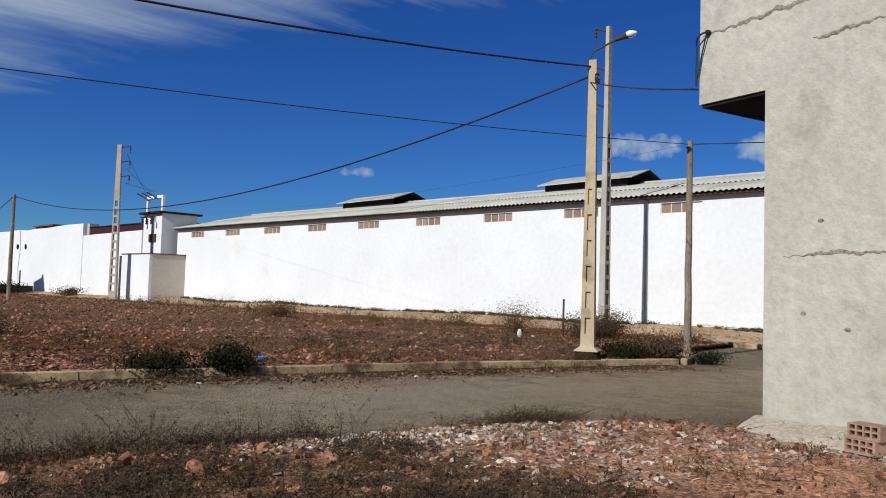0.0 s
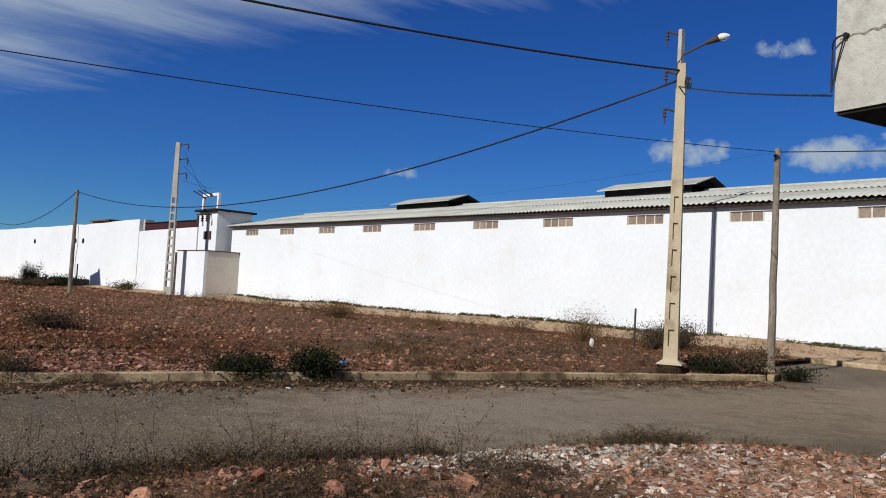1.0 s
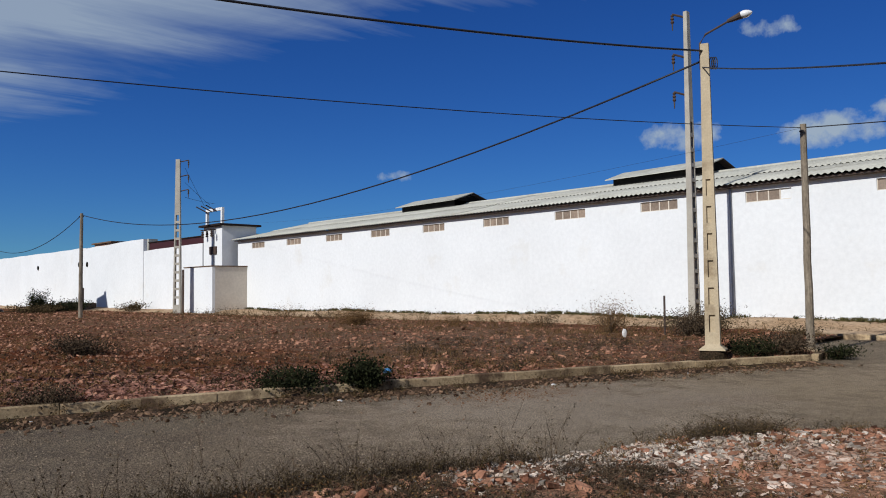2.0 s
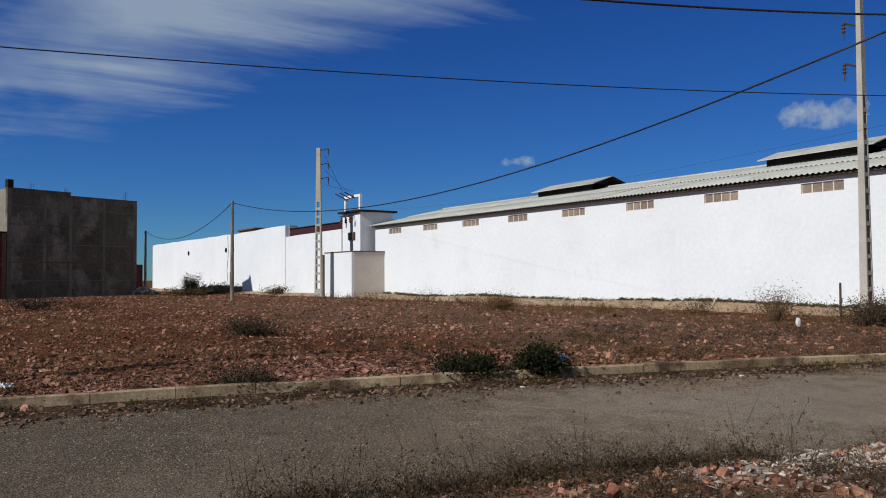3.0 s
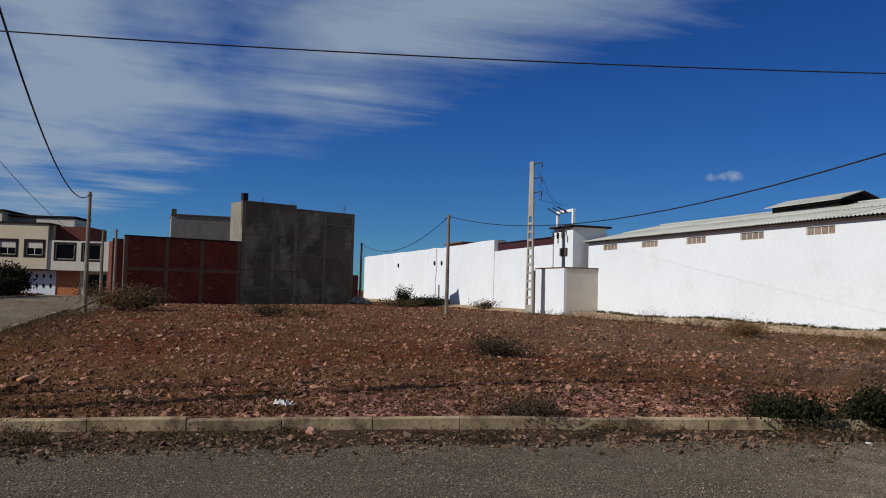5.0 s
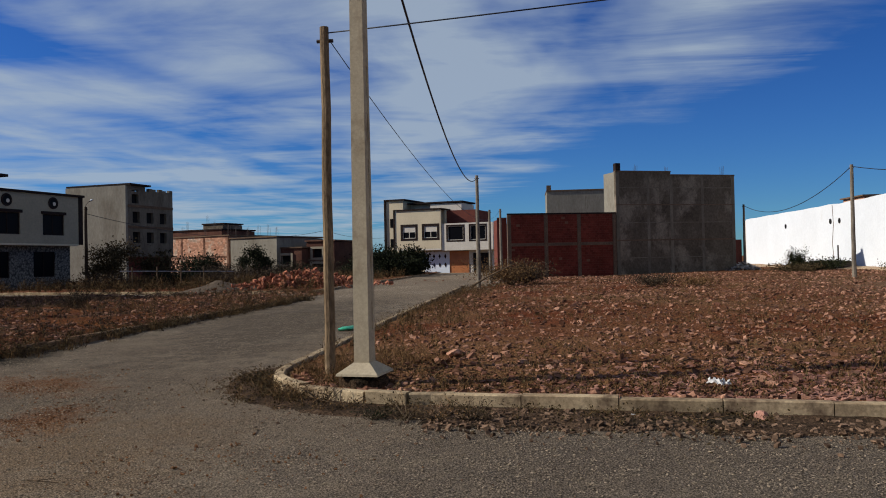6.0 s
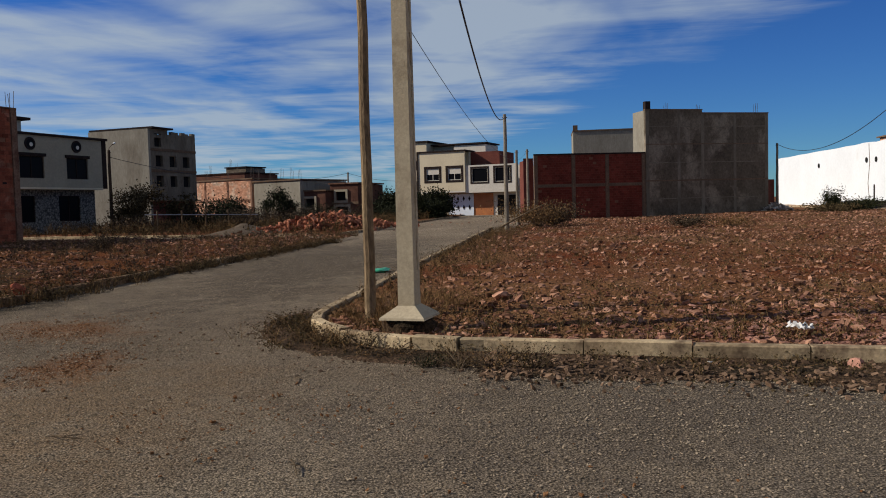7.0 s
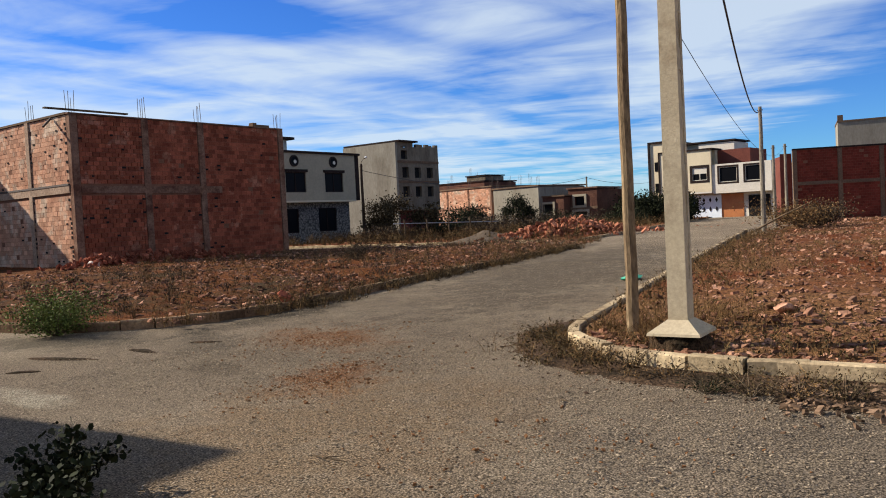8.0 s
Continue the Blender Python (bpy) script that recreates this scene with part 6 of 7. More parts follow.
def crumpled_sheet(name, label, x, y, z, sx, sy, mat, seed, category):
    m = MB()
    n = 11
    for i in range(n):
        for j in range(n):
            u, w = i / (n - 1) - 0.5, j / (n - 1) - 0.5
            q = noise.noise((u * 5 + seed, w * 5, 0.5))
            m.v.append((sx * (u + 0.10 * noise.noise((u * 4, w * 4, seed))), sy * (w + 0.12 * noise.noise((w * 4, u * 4, seed + 3))), 0.02 + 0.09 * abs(q) + 0.03 * noise.noise((u * 14, w * 14, seed))))
    m.f = [(i * n + j, (i + 1) * n + j, (i + 1) * n + j + 1, i * n + j + 1) for i in range(n - 1) for j in range(n - 1)]
    o = solo(name, m, mat, label, category, m=pose(x, y, z, 0, 0, seed * 37))
    o.modifiers.new("thickness", "SOLIDIFY").thickness = 0.004
    return o


crumpled_sheet("plastic_bag", "crumpled white plastic bag on the lot", -13.75, 0.02, 0.17, 0.22, 0.14, PAPER, 1, "bag")
crumpled("plastic_bag", "crumpled blue plastic bag behind the kerb", -12.12, 7.95, 0.17, 0.085, 0.06, 0.05, BLUE, 2, "bag")
crumpled("plastic_bag", "white plastic bag caught on weeds", -13.6, 17.0, 0.32, 0.05, 0.06, 0.11, PAPER, 3, "bag")
crumpled("plastic_sheet", "green plastic scrap lying on the street edge", -23.4, -6.2, 0.0, 0.3, 0.2, 0.05, GREEN_PL, 4, "litter")
for k, (x, y) in enumerate(((-10.9, 6.1), (-9.9, 9.6), (-11.6, 6.3), (-12.1, 2.4), (-7.7, 0.6), (-12.9, -1.0), (-9.2, 12.5))):
    crumpled("paper_scrap", "small pale scrap of litter by the road", x, y, 0.0, 0.04, 0.03, 0.015, PAPER, 5 + k, "litter")

solo("fence_post", MB().tube([(0, 0, -0.2), (0.01, 0, 1.2)], 0.03, 8), RUST, "short dark metal post among weeds", "post", m=pose(-13.9, 19.4, 0.15))
blk = thing("hollow_bricks", "two stacked hollow red bricks by the house wall", "brick", -2.28, 7.78, 0.15, -20)
for i in range(2):
    b = MB()
    holes = [(-0.13 + 0.068 * c, -0.13 + 0.068 * c + 0.05, 0.025 + 0.055 * r, 0.065 + 0.055 * r) for c in range(4) for r in range(2)]
    b.wall(0.30, 0.13, 0.20, holes, 0.0, -0.15, -0.1)
    o = part("brick", b, BRICK_BEIGE, blk)
    o.matrix_basis = pose(0.02 * i, 0.01 * i, 0.132 * i, 0, 0, 6 * i)
boulder("brick_lump", "broken orange brick lump standing on the kerb", -18.4, -11.6, 0.16, (0.16, 0.1, 0.13), BRICK, 12, "brick")


# ---------------- plants ----------------
def leaf_quads(ctr, size, r, up=0.0):
    """Small six-cornered leaves at points, each turned its own way."""
    n = len(ctr)
    a = r.normal(size=(n, 3))
    a[:, 2] += up
    a /= np.linalg.norm(a, axis=1)[:, None]
    b = np.cross(a, r.normal(size=(n, 3)))
    b /= np.linalg.norm(b, axis=1)[:, None] + 1e-9
    L, Wd = size[:, None] * 0.85, size[:, None] * 0.5
    v = np.stack([ctr - a * L, ctr - a * L * 0.45 + b * Wd, ctr + a * L * 0.4 + b * Wd, ctr + a * L, ctr + a * L * 0.4 - b * Wd, ctr - a * L * 0.45 - b * Wd], 1)
    f = np.arange(6 * n).reshape(n, 6)
    return v.reshape(-1, 3), f


def blades(root, tip, w, r):
    """Thin stems from root to tip, as slim quads."""
    n = len(root)
    d = tip - root
    s = np.cross(d, r.normal(size=(n, 3)))
    s /= np.linalg.norm(s, axis=1)[:, None] + 1e-9
    s *= w[:, None]
    v = np.stack([root - s, root + s, tip + s * 0.3, tip - s * 0.3], 1)
    return v.reshape(-1, 3), np.arange(4 * n).reshape(n, 4)


def joined(name, pieces, mat, label, category="grass", kind="stuff", parent=None):
    o, V, F = 0, [], []
    for v, f in pieces:
        V.append(v)
        F.append(f + o)
        o += len(v)
    ob = new(name, arrays(name, np.concatenate(V), np.concatenate(F), mat))
    if parent is not None:
        ob.parent = parent
        if label:
            ob["label"] = label
        return ob
    return tagged(ob, label, category, kind=kind)


def tufts(name, pts, h, spread, per, mat, label, seed, w=0.004, heads=0, head_size=0.012, head_mat=None):
    """Dry weed tufts: many thin stems, with seed heads or small leaves along them."""
    r = np.random.default_rng(seed)
    n = len(pts)
    root = np.repeat(pts, per, 0) + np.concatenate([r.normal(0, 0.04, (n * per, 2)), np.zeros((n * per, 1))], 1)
    hh = np.repeat(h, per) * r.uniform(0.35, 1.1, n * per)
    off = r.normal(0, 1, (n * per, 2)) * (spread * hh)[:, None]
    mid = root + np.concatenate([off * 0.35, (hh * 0.55)[:, None]], 1)
    tip = root + np.concatenate([off, hh[:, None]], 1)
    ww = np.full(n * per, w)
    pieces = [blades(root - (0, 0, 0.02), mid, ww, r), blades(mid, tip, ww * 0.7, r)]
    ob = joined(name, pieces, mat, label)
    if heads:
        k = n * per * heads
        s = r.uniform(0.35, 1.02, k)[:, None]
        a, b, c = (np.repeat(q, heads, 0) for q in (root, mid, tip))
        p = np.where(s < 0.55, a + (b - a) * s / 0.55, b + (c - b) * (s - 0.55) / 0.45) + r.normal(0, 0.012, (k, 3))
        joined(name + "_leaves", [leaf_quads(p, head_size * r.uniform(0.5, 1.5, k), r)], head_mat or mat, label)
    return ob


g = np.random.default_rng(77)
# dry weeds over the lot
n = 10500
t = 0.3 + 60 * g.random(n) ** 1.8
xy = clumpy([(lot_edge(y) - a, y) for a, y in zip(t, g.uniform(-5.1, 24, n))], 0.18, 0.55, 5)
tufts("dry_grass", on(lot_z, xy), g.uniform(0.05, 0.20, len(xy)), 0.6, 8, DRY, "short dry weeds over the vacant lot", 1, 0.005, 1, 0.016, WEED)
n = 420
xy = [(-17 - 38 * g.random(), -5.2 + 1.7 * g.random() ** 2) for _ in range(n)]
tufts("dry_grass", on(lot_z, xy), g.uniform(0.1, 0.36, n), 0.4, 8, DRY, "tall dry weeds along the side street kerb", 2, 0.005, 2, 0.016, WEED)
# dark weeds along the near road edge
n = 340
yy = np.concatenate([g.uniform(0.8, 4.9, 230), g.normal(7.3, 0.45, 110)])
xy = [(lerp_table(NEAR_EDGE, y) + 0.02 + np.abs(g.normal(0, 0.22)), y) for y in yy if noise.noise((y * 0.8, 3.0, 1.0)) + g.random() > 0.15]
tufts("roadside_weeds", on(near_z, xy), g.uniform(0.05, 0.24, len(xy)), 0.8, 11, DEAD, "dark straggly weeds along the road edge", 3, 0.0035, 3, 0.009, WEED)
n = 44
yy = g.uniform(0.6, 5.2, n)
xy = [(lerp_table(NEAR_EDGE, y) + 0.1 + 0.4 * g.random(), y) for y in yy]
tufts("tall_weeds", on(near_z, xy), g.uniform(0.28, 0.58, n), 0.4, 4, DEAD, "thin tall weed stalks with seed heads", 4, 0.004, 6, 0.010, DEAD)
n = 1000
t = 0.3 + 6 * g.random(n) ** 1.3
xy = clumpy([(lerp_table(NEAR_EDGE, y) + a, y) for a, y in zip(t, g.uniform(-3, 11, n))], 0.6, 0.5, 11)
tufts("roadside_weeds", on(near_z, xy), g.uniform(0.04, 0.15, len(xy)), 0.8, 9, WEED, "low creeping weeds between the stones", 5, 0.004, 3, 0.010, DRY)
n = 2600
t = 0.25 + 3.6 * g.random(n)
xy = clumpy([(lerp_table(NEAR_EDGE, y) + a, y) for a, y in zip(t, g.uniform(0.8, 5.0, n))], 0.9, 0.62, 17)
tufts("dead_weeds", on(near_z, xy), g.uniform(0.03, 0.11, len(xy)), 1.3, 11, DEAD, "mats of dark dead weeds between the stones", 41, 0.0035, 3, 0.009, DEAD)
n = 700
xy = clumpy([(lot_edge(y) - a, y) for a, y in zip(0.2 + 9 * g.random(n) ** 1.4, g.uniform(4, 17, n))], 0.5, 0.6, 23)
tufts("dead_weeds", on(lot_z, xy), g.uniform(0.05, 0.16, len(xy)), 1.0, 12, DEAD, "low dark dead weeds over the lot", 42, 0.006, 2, 0.016, DEAD)
# weeds at the kerb foot
n = 260
yy = g.uniform(-2.8, 16.2, n)
xy = [(lot_edge(y) + 0.15 + np.abs(g.normal(0, 0.36)), y, 0.0) for y in yy if noise.noise((y * 0.7, 1.0, 8.0)) * 1.4 + g.random() > 0.45]
tufts("kerb_weeds", np.array(xy), g.uniform(0.04, 0.17, len(xy)), 1.0, 9, DRY, "dry weeds and litter along the kerb foot", 6, 0.0035, 5, 0.012, WEED)
a = np.concatenate([g.normal(-0.95, 0.28, 70), g.uniform(-math.pi / 2 - 0.3, 0.2, 40)])
rad = 2.45 + np.abs(g.normal(0, 0.34, 110))
tufts("kerb_weeds", np.stack([-15.85 + rad * np.cos(a), -3.0 + rad * np.sin(a), 0 * a], 1), g.uniform(0.05, 0.24, 110), 0.8, 8, DRY, "dry weeds round the kerb corner", 7, 0.004, 4, 0.011, WEED)
xy = [(-15.6 + 0.7 * g.normal(), -4.3 + 0.5 * g.normal()) for _ in range(150)]
xy = [p for p in xy if (p[0] + 15.85) ** 2 + (p[1] + 3) ** 2 < 2.2 ** 2]
tufts("dry_grass", on(lot_z, xy), g.uniform(0.08, 0.25, len(xy)), 0.5, 12, DRY, "dry grass round the foot of the poles", 8, 0.004)
# stony plot
n = 1500
xx, yy = g.uniform(-44, -15.4, n), -11.5 - 17 * g.random(n) ** 1.7
xy = clumpy([(x, y) for x, y in zip(xx, yy) if x < left_x(y) - 0.1], 0.3, 0.45, 19)
tufts("dry_grass", on(left_z, xy), g.uniform(0.10, 0.4, len(xy)), 0.4, 9, DRY, "dry brown weeds over the stony plot", 9, 0.006, 1, 0.018, DRY)
n = 260
xx = g.uniform(-39, -17, n)
xy = [(x, -11.2 - 0.018 * (-17 - x) + 0.25 * g.normal()) for x in xx]
tufts("kerb_weeds", np.array([(x, y, 0.05) for x, y in xy]), g.uniform(0.1, 0.4, n), 0.5, 9, DRY, "dry weeds hiding the dusty kerb", 10, 0.005, 3, 0.016, WEED)
n = 520
xy = clumpy([(x, y) for x, y in zip(g.uniform(-44, -15.4, n), -11.5 - 12 * g.random(n) ** 1.5) if x < left_x(y) - 0.1], 0.45, 0.5, 29)
tufts("dead_weeds", on(left_z, xy), g.uniform(0.12, 0.42, len(xy)), 0.6, 12, DEAD, "dark dead weeds over the stony plot", 43, 0.006, 3, 0.02, DEAD)
n = 240
xy = [(x, -11.1 - 0.018 * (-17 - x) + 0.16 * g.normal()) for x in g.uniform(-39, -17.5, n) if noise.noise((x * 0.5, 2.0, 9.0)) + g.random() > 0.35]
tufts("kerb_weeds", np.array([(x, y, 0.0) for x, y in xy]), g.uniform(0.08, 0.30, len(xy)), 0.8, 11, DEAD, "dark dead weeds at the foot of the dusty kerb", 44, 0.006, 3, 0.018, WEED)
# verge
n = 800
xy = [(-58 + 66 * g.random(), 24.5 + 4.7 * g.random()) for _ in range(n)]
tufts("verge_grass", on(verge_z, xy), g.uniform(0.05, 0.18, n), 0.6, 8, WEED, "sparse green and dry grass along the warehouse", 11, 0.008, 1, 0.012, DRY)
n = 1500
xy = [(-58 + 66 * g.random(), 28.2 + 0.9 * g.random()) for _ in range(n)]
xy = [p for p in xy if noise.noise((p[0] * 0.3, 1.0, 4.0)) + g.random() > 0.45]
tufts("verge_grass", on(verge_z, xy), g.uniform(0.05, 0.16, len(xy)), 0.9, 12, GREEN_GRASS, "low dusty green grass on the bank at the wall foot", 31, 0.012, 2, 0.03, GREEN_GRASS)
n = 150
xy = [(-52 + 40 * g.random() ** 1.0, 20.5 + 3.4 * g.random()) for _ in range(n)]
tufts("dry_grass", on(lot_z, xy), g.uniform(0.15, 0.6, n), 0.3, 9, DRY, "tall dry stalks at the back of the lot", 12, 0.006, 2, 0.02, WEED)
# back plots
n = 1500
xy = [(-49 - 40 * g.random(), -14 - 24 * g.random()) for _ in range(n)]
tufts("dry_grass", on(lambda x, y: 0.13, [p for p in xy if p[0] < -47.0 + 0.28 * (p[1] + 15)]), g.uniform(0.3, 1.0, sum(1 for p in xy if p[0] < -47.0 + 0.28 * (p[1] + 15))), 0.35, 9, DRY, "tall weeds over the building plots", 13, 0.012, 2, 0.05, WEED)


def shrub(name, label, x, y, z, r, h, n, leaf, mat, seed, stems=14, category="bush", dens=0.33):
    """A bush: woody stems and an uneven crown of small leaves with gaps."""
    t = thing(name, label, category, x, y, z)
    q = np.random.default_rng(seed)
    k = stems
    a = q.uniform(0, 6.283, k)
    reach = r * q.uniform(0.3, 0.95, k)
    tip = np.stack([np.cos(a) * reach, np.sin(a) * reach, h * q.uniform(0.45, 1.0, k)], 1)
    root = np.stack([np.cos(a) * 0.05 * r, np.sin(a) * 0.05 * r, 0 * a - 0.03], 1)
    m = MB()
    for i in range(k):
        midp = (root[i] + tip[i]) / 2 + q.normal(0, 0.08 * r, 3)
        m.tube([root[i], midp, tip[i]], 0.012 * h + 0.004, 5, 0.003)
    part("stem", m, WOOD, t)["kind"] = "stuff"
    per = int(n * 2.2) // k
    s = q.uniform(0.25, 1.08, (k, per, 1)) ** 0.8
    p = root[:, None] + (tip - root)[:, None] * s + q.normal(0, 1, (k, per, 3)) * np.array([dens * r, dens * r, dens * h * 0.55]) * (0.35 + 0.65 * s)
    p = p.reshape(-1, 3)
    p[:, 2] = np.maximum(p[:, 2], 0.01)
    joined("foliage", [leaf_quads(p, 0.62 * leaf * q.uniform(0.6, 1.4, len(p)), q)], mat, "", parent=t)
    return t


shrub("bush", "dark green bush growing over the kerb", -11.55, 7.0, 0.0, 0.42, 0.46, 3000, 0.036, LEAF, 1, 14, dens=0.27)
shrub("bush", "dark green bush growing over the kerb", -11.95, 5.95, 0.02, 0.50, 0.36, 1900, 0.034, LEAF, 2, 13, dens=0.30)
shrub("weed_clump", "grey-green weed clump at the kerb", -12.75, 2.75, 0.0, 0.42, 0.36, 1600, 0.024, DEAD, 3, 24)
shrub("weed_clump", "low grey-green bush in the lot", -20.15, 5.7, 0.18, 0.75, 0.42, 2200, 0.032, DEAD, 4, 24)
shrub("weed_clump", "dry rounded bush at the back of the lot", -27.6, 18.8, 0.18, 0.8, 0.6, 2400, 0.035, DRY, 5, 26)
shrub("weed_clump", "low dry bush in the lot", -45.3, 4.3, 0.18, 1.1, 0.5, 1500, 0.05, DEAD, 6, 22)
shrub("weed_clump", "low dry bush in the lot", -44.4, 6.2, 0.18, 1.1, 0.5, 700, 0.05, DRY, 7)
shrub("bush", "dusty green bush beside the power pole", -13.2, 19.6, 0.18, 0.8, 0.75, 2400, 0.035, DEAD, 8, 24)
shrub("bush", "dusty green bush beside the power pole", -13.6, 21.2, 0.18, 0.9, 0.8, 2400, 0.035, WEED, 9, 24)
shrub("bush", "dry pale bush beside the power pole", -16.2, 20.0, 0.18, 0.8, 0.95, 1500, 0.03, DRY, 10, 26)
shrub("weed_clump", "dark weeds round the pole foot", -9.55, 15.55, 0.12, 0.5, 0.38, 1500, 0.035, LEAF, 11, 20)
shrub("weed_clump", "dark weeds round the pole foot", -9.2, 16.3, 0.12, 0.6, 0.42, 1600, 0.035, DEAD, 12, 20)
shrub("weed_clump", "green weeds at the kerb end", -8.5, 17.3, 0.0, 0.5, 0.3, 800, 0.035, LEAF, 13)
for k, (x, y) in enumerate([(-12.77, -3.57), (-12.72, -3.24), (-12.67, -2.88), (-12.66, -2.58), (-15.34, -5.54), (-14.77, -5.22), (-13.99, -4.72), (-13.61, -4.31), (-13.28, -3.96)]):
    shrub("weed_clump", "straggly weed clump in the gutter dirt", x, y, 0.02, 0.26 + 0.05 * (k % 3), 0.10 + 0.035 * (k % 4), 150, 0.016, LEAF if k in (0, 4) else (WEED if k % 2 else DRY), 70 + k, 16)
shrub("bush", "large dry bush before the brick house", -52.6, -2.8, 0.15, 2.2, 1.3, 2200, 0.07, DRY, 14, 26)
shrub("bush", "large dark bush before the brick house", -55.0, -2.0, 0.15, 1.8, 1.1, 3600, 0.07, DEAD, 15, 26)
shrub("bush", "fresh green bush at the plot kerb", -14.9, -13.3, 0.02, 0.62, 0.62, 2600, 0.03, LEAF_LIGHT, 16, 26)
shrub("bush", "dark leafy bush at the near roadside", -9.35, -6.75, 0.0, 0.36, 0.36, 672, 0.038, LEAF, 17, 9, dens=0.13)
shrub("bush", "dark leafy bush at the near roadside", -8.75, -6.2, 0.0, 0.36, 0.30, 576, 0.038, LEAF, 18, 8, dens=0.13)
shrub("bush", "dark leafy bush at the near roadside", -9.2, -7.6, 0.0, 0.4, 0.42, 608, 0.038, LEAF, 19, 8, dens=0.13)
shrub("weed_clump", "dry dark bush on the stony plot", -30.6, -17.2, 0.2, 0.55, 0.6, 1800, 0.032, DEAD, 20, 22)
shrub("bush", "small pointed conifer bush near the white wall", -71.0, 19.5, 0.15, 0.75, 1.7, 1800, 0.08, LEAF, 21, 16, dens=0.26)
shrub("bush", "low dark bush near the white wall", -72.0, 21.0, 0.15, 2.2, 0.9, 1500, 0.10, LEAF, 22, 22)
shrub("bush", "low dark bush near the white wall", -69.0, 18.8, 0.15, 1.7, 0.7, 1000, 0.10, WEED, 23, 18)
shrub("bush", "low dark bush near the white wall", -76.5, 24.0, 0.15, 1.6, 0.9, 900, 0.10, LEAF, 24, 16)
shrub("bush", "dark weeds at the foot of the white wall", -70.0, 26.5, 0.15, 1.3, 0.8, 600, 0.09, WEED, 25, 12)
for k, (x, y, r, h) in enumerate(((-35.0, 22.5, 1.2, 0.7), (-40.0, 23.3, 1.1, 0.8), (-47.0, 23.0, 1.5, 0.6), (-32.0, 22.0, 0.9, 0.8), (-20.5, 22.0, 0.8, 0.7), (-24.0, 21.0, 0.6, 0.4), (-11.5, 22.5, 0.7, 0.4), (-8.0, 25.3, 0.6, 0.4))):
    shrub("weed_clump", "tall dry weeds before the warehouse", x, y, 0.15, r, h, 500, 0.03, DRY if k % 2 else WEED, 40 + k, 20)


def tree(name, label, x, y, z, h, crown_r, trunk_h, n, leaf, mat, seed):
    """A tapered trunk with limbs and a crown of leaf clumps, with gaps."""
    t = thing(name, label, "tree", x, y, z)
    q = np.random.default_rng(seed)
    m = MB().tube([(0, 0, -0.2), (0.05 * h * q.normal() * 0.3, 0.02, trunk_h * 0.6), (0.03 * h, 0, trunk_h)], 0.03 * h, 8, 0.018 * h)
    clumps = []
    for i in range(11):
        a = q.uniform(0, 6.283)
        e = (0.03 * h + crown_r * q.uniform(0.3, 0.95) * math.cos(a), crown_r * q.uniform(0.3, 0.95) * math.sin(a), trunk_h + (h - trunk_h) * q.uniform(0.05, 0.95))
        m.tube([(0.03 * h, 0, trunk_h * q.uniform(0.7, 1.0)), (e[0] * 0.5, e[1] * 0.5, (e[2] + trunk_h) / 2), e], 0.012 * h, 5, 0.003 * h)
        clumps.append(e)
    part("trunk", m, WOOD, t)
    c = np.array(clumps)[q.integers(0, len(clumps), n)]
    p = c + q.normal(0, 1, (n, 3)) * crown_r * np.array([0.27, 0.27, 0.24])
    p[:, 2] = np.maximum(p[:, 2], 0.15)
    joined("crown", [leaf_quads(p, leaf * q.uniform(0.6, 1.5, n), q)], mat, "", parent=t)
    return t


tree("tree", "dusty green tree beside the lamp pole", -61.8, -32.6, 0.1, 2.9, 1.5, 0.8, 6000, 0.075, WEED, 1)
tree("tree", "dark green tree before the brick house", -70.0, -29.0, 0.1, 2.2, 1.7, 0.5, 6500, 0.08, LEAF, 2)
tree("tree", "thin tree before the cement house", -72.0, -25.2, 0.1, 2.8, 1.3, 1.0, 4000, 0.075, LEAF, 3)
tree("tree", "yellowish tree before the brick house", -66.0, -31.0, 0.1, 2.4, 1.4, 0.7, 1400, 0.10, WEED, 4)
tree("tree", "dark hedge tree before the villa", -88.0, -17.6, 0.1, 2.0, 2.2, 0.4, 6000, 0.11, LEAF, 5)
tree("tree", "dark hedge tree before the villa", -96.0, -18.6, 0.1, 2.5, 2.4, 0.5, 6000, 0.11, LEAF, 6)
tree("tree", "dark garden tree beside the villa gate", -100.0, -15.4, 0.1, 2.6, 2.0, 0.6, 6000, 0.11, LEAF, 7)
tree("tree", "dark garden tree beside the villa gate", -92.0, -15.0, 0.1, 1.6, 1.8, 0.3, 4400, 0.10, LEAF, 8)
for k, (x, y, r, h) in enumerate(((-64, -28, 2.0, 1.1), (-67, -26, 2.2, 1.2), (-70, -23.5, 2.4, 1.2), (-75, -24, 2.4, 1.4), (-63, -25, 1.8, 0.8), (-80, -22, 2.5, 1.2), (-84, -18.5, 2.2, 1.3), (-57.5, -31, 1.6, 0.9))):
    shrub("bush", "dark overgrown bush on the building plots", x, y, 0.1, r, h * 1.15, 1800, 0.10, DEAD if k % 3 else LEAF, 60 + k, 22)

# simple pole fence on the plots
fence = thing("plot_fence", "rough pole fence round the building plot", "fence", -57.5, -28.8, 0.1)
for k in range(5):
    part("post", MB().tube([(-1.2 * k, 1.2 * k, -0.2), (-1.2 * k + 0.05, 1.2 * k, 1.5)], 0.05, 6), WOOD, fence)
part("rail", MB().tube([(0.6, -0.6, 1.25), (-5.2, 5.2, 1.05)], 0.035, 6), STEEL, fence, "pale metal rail")

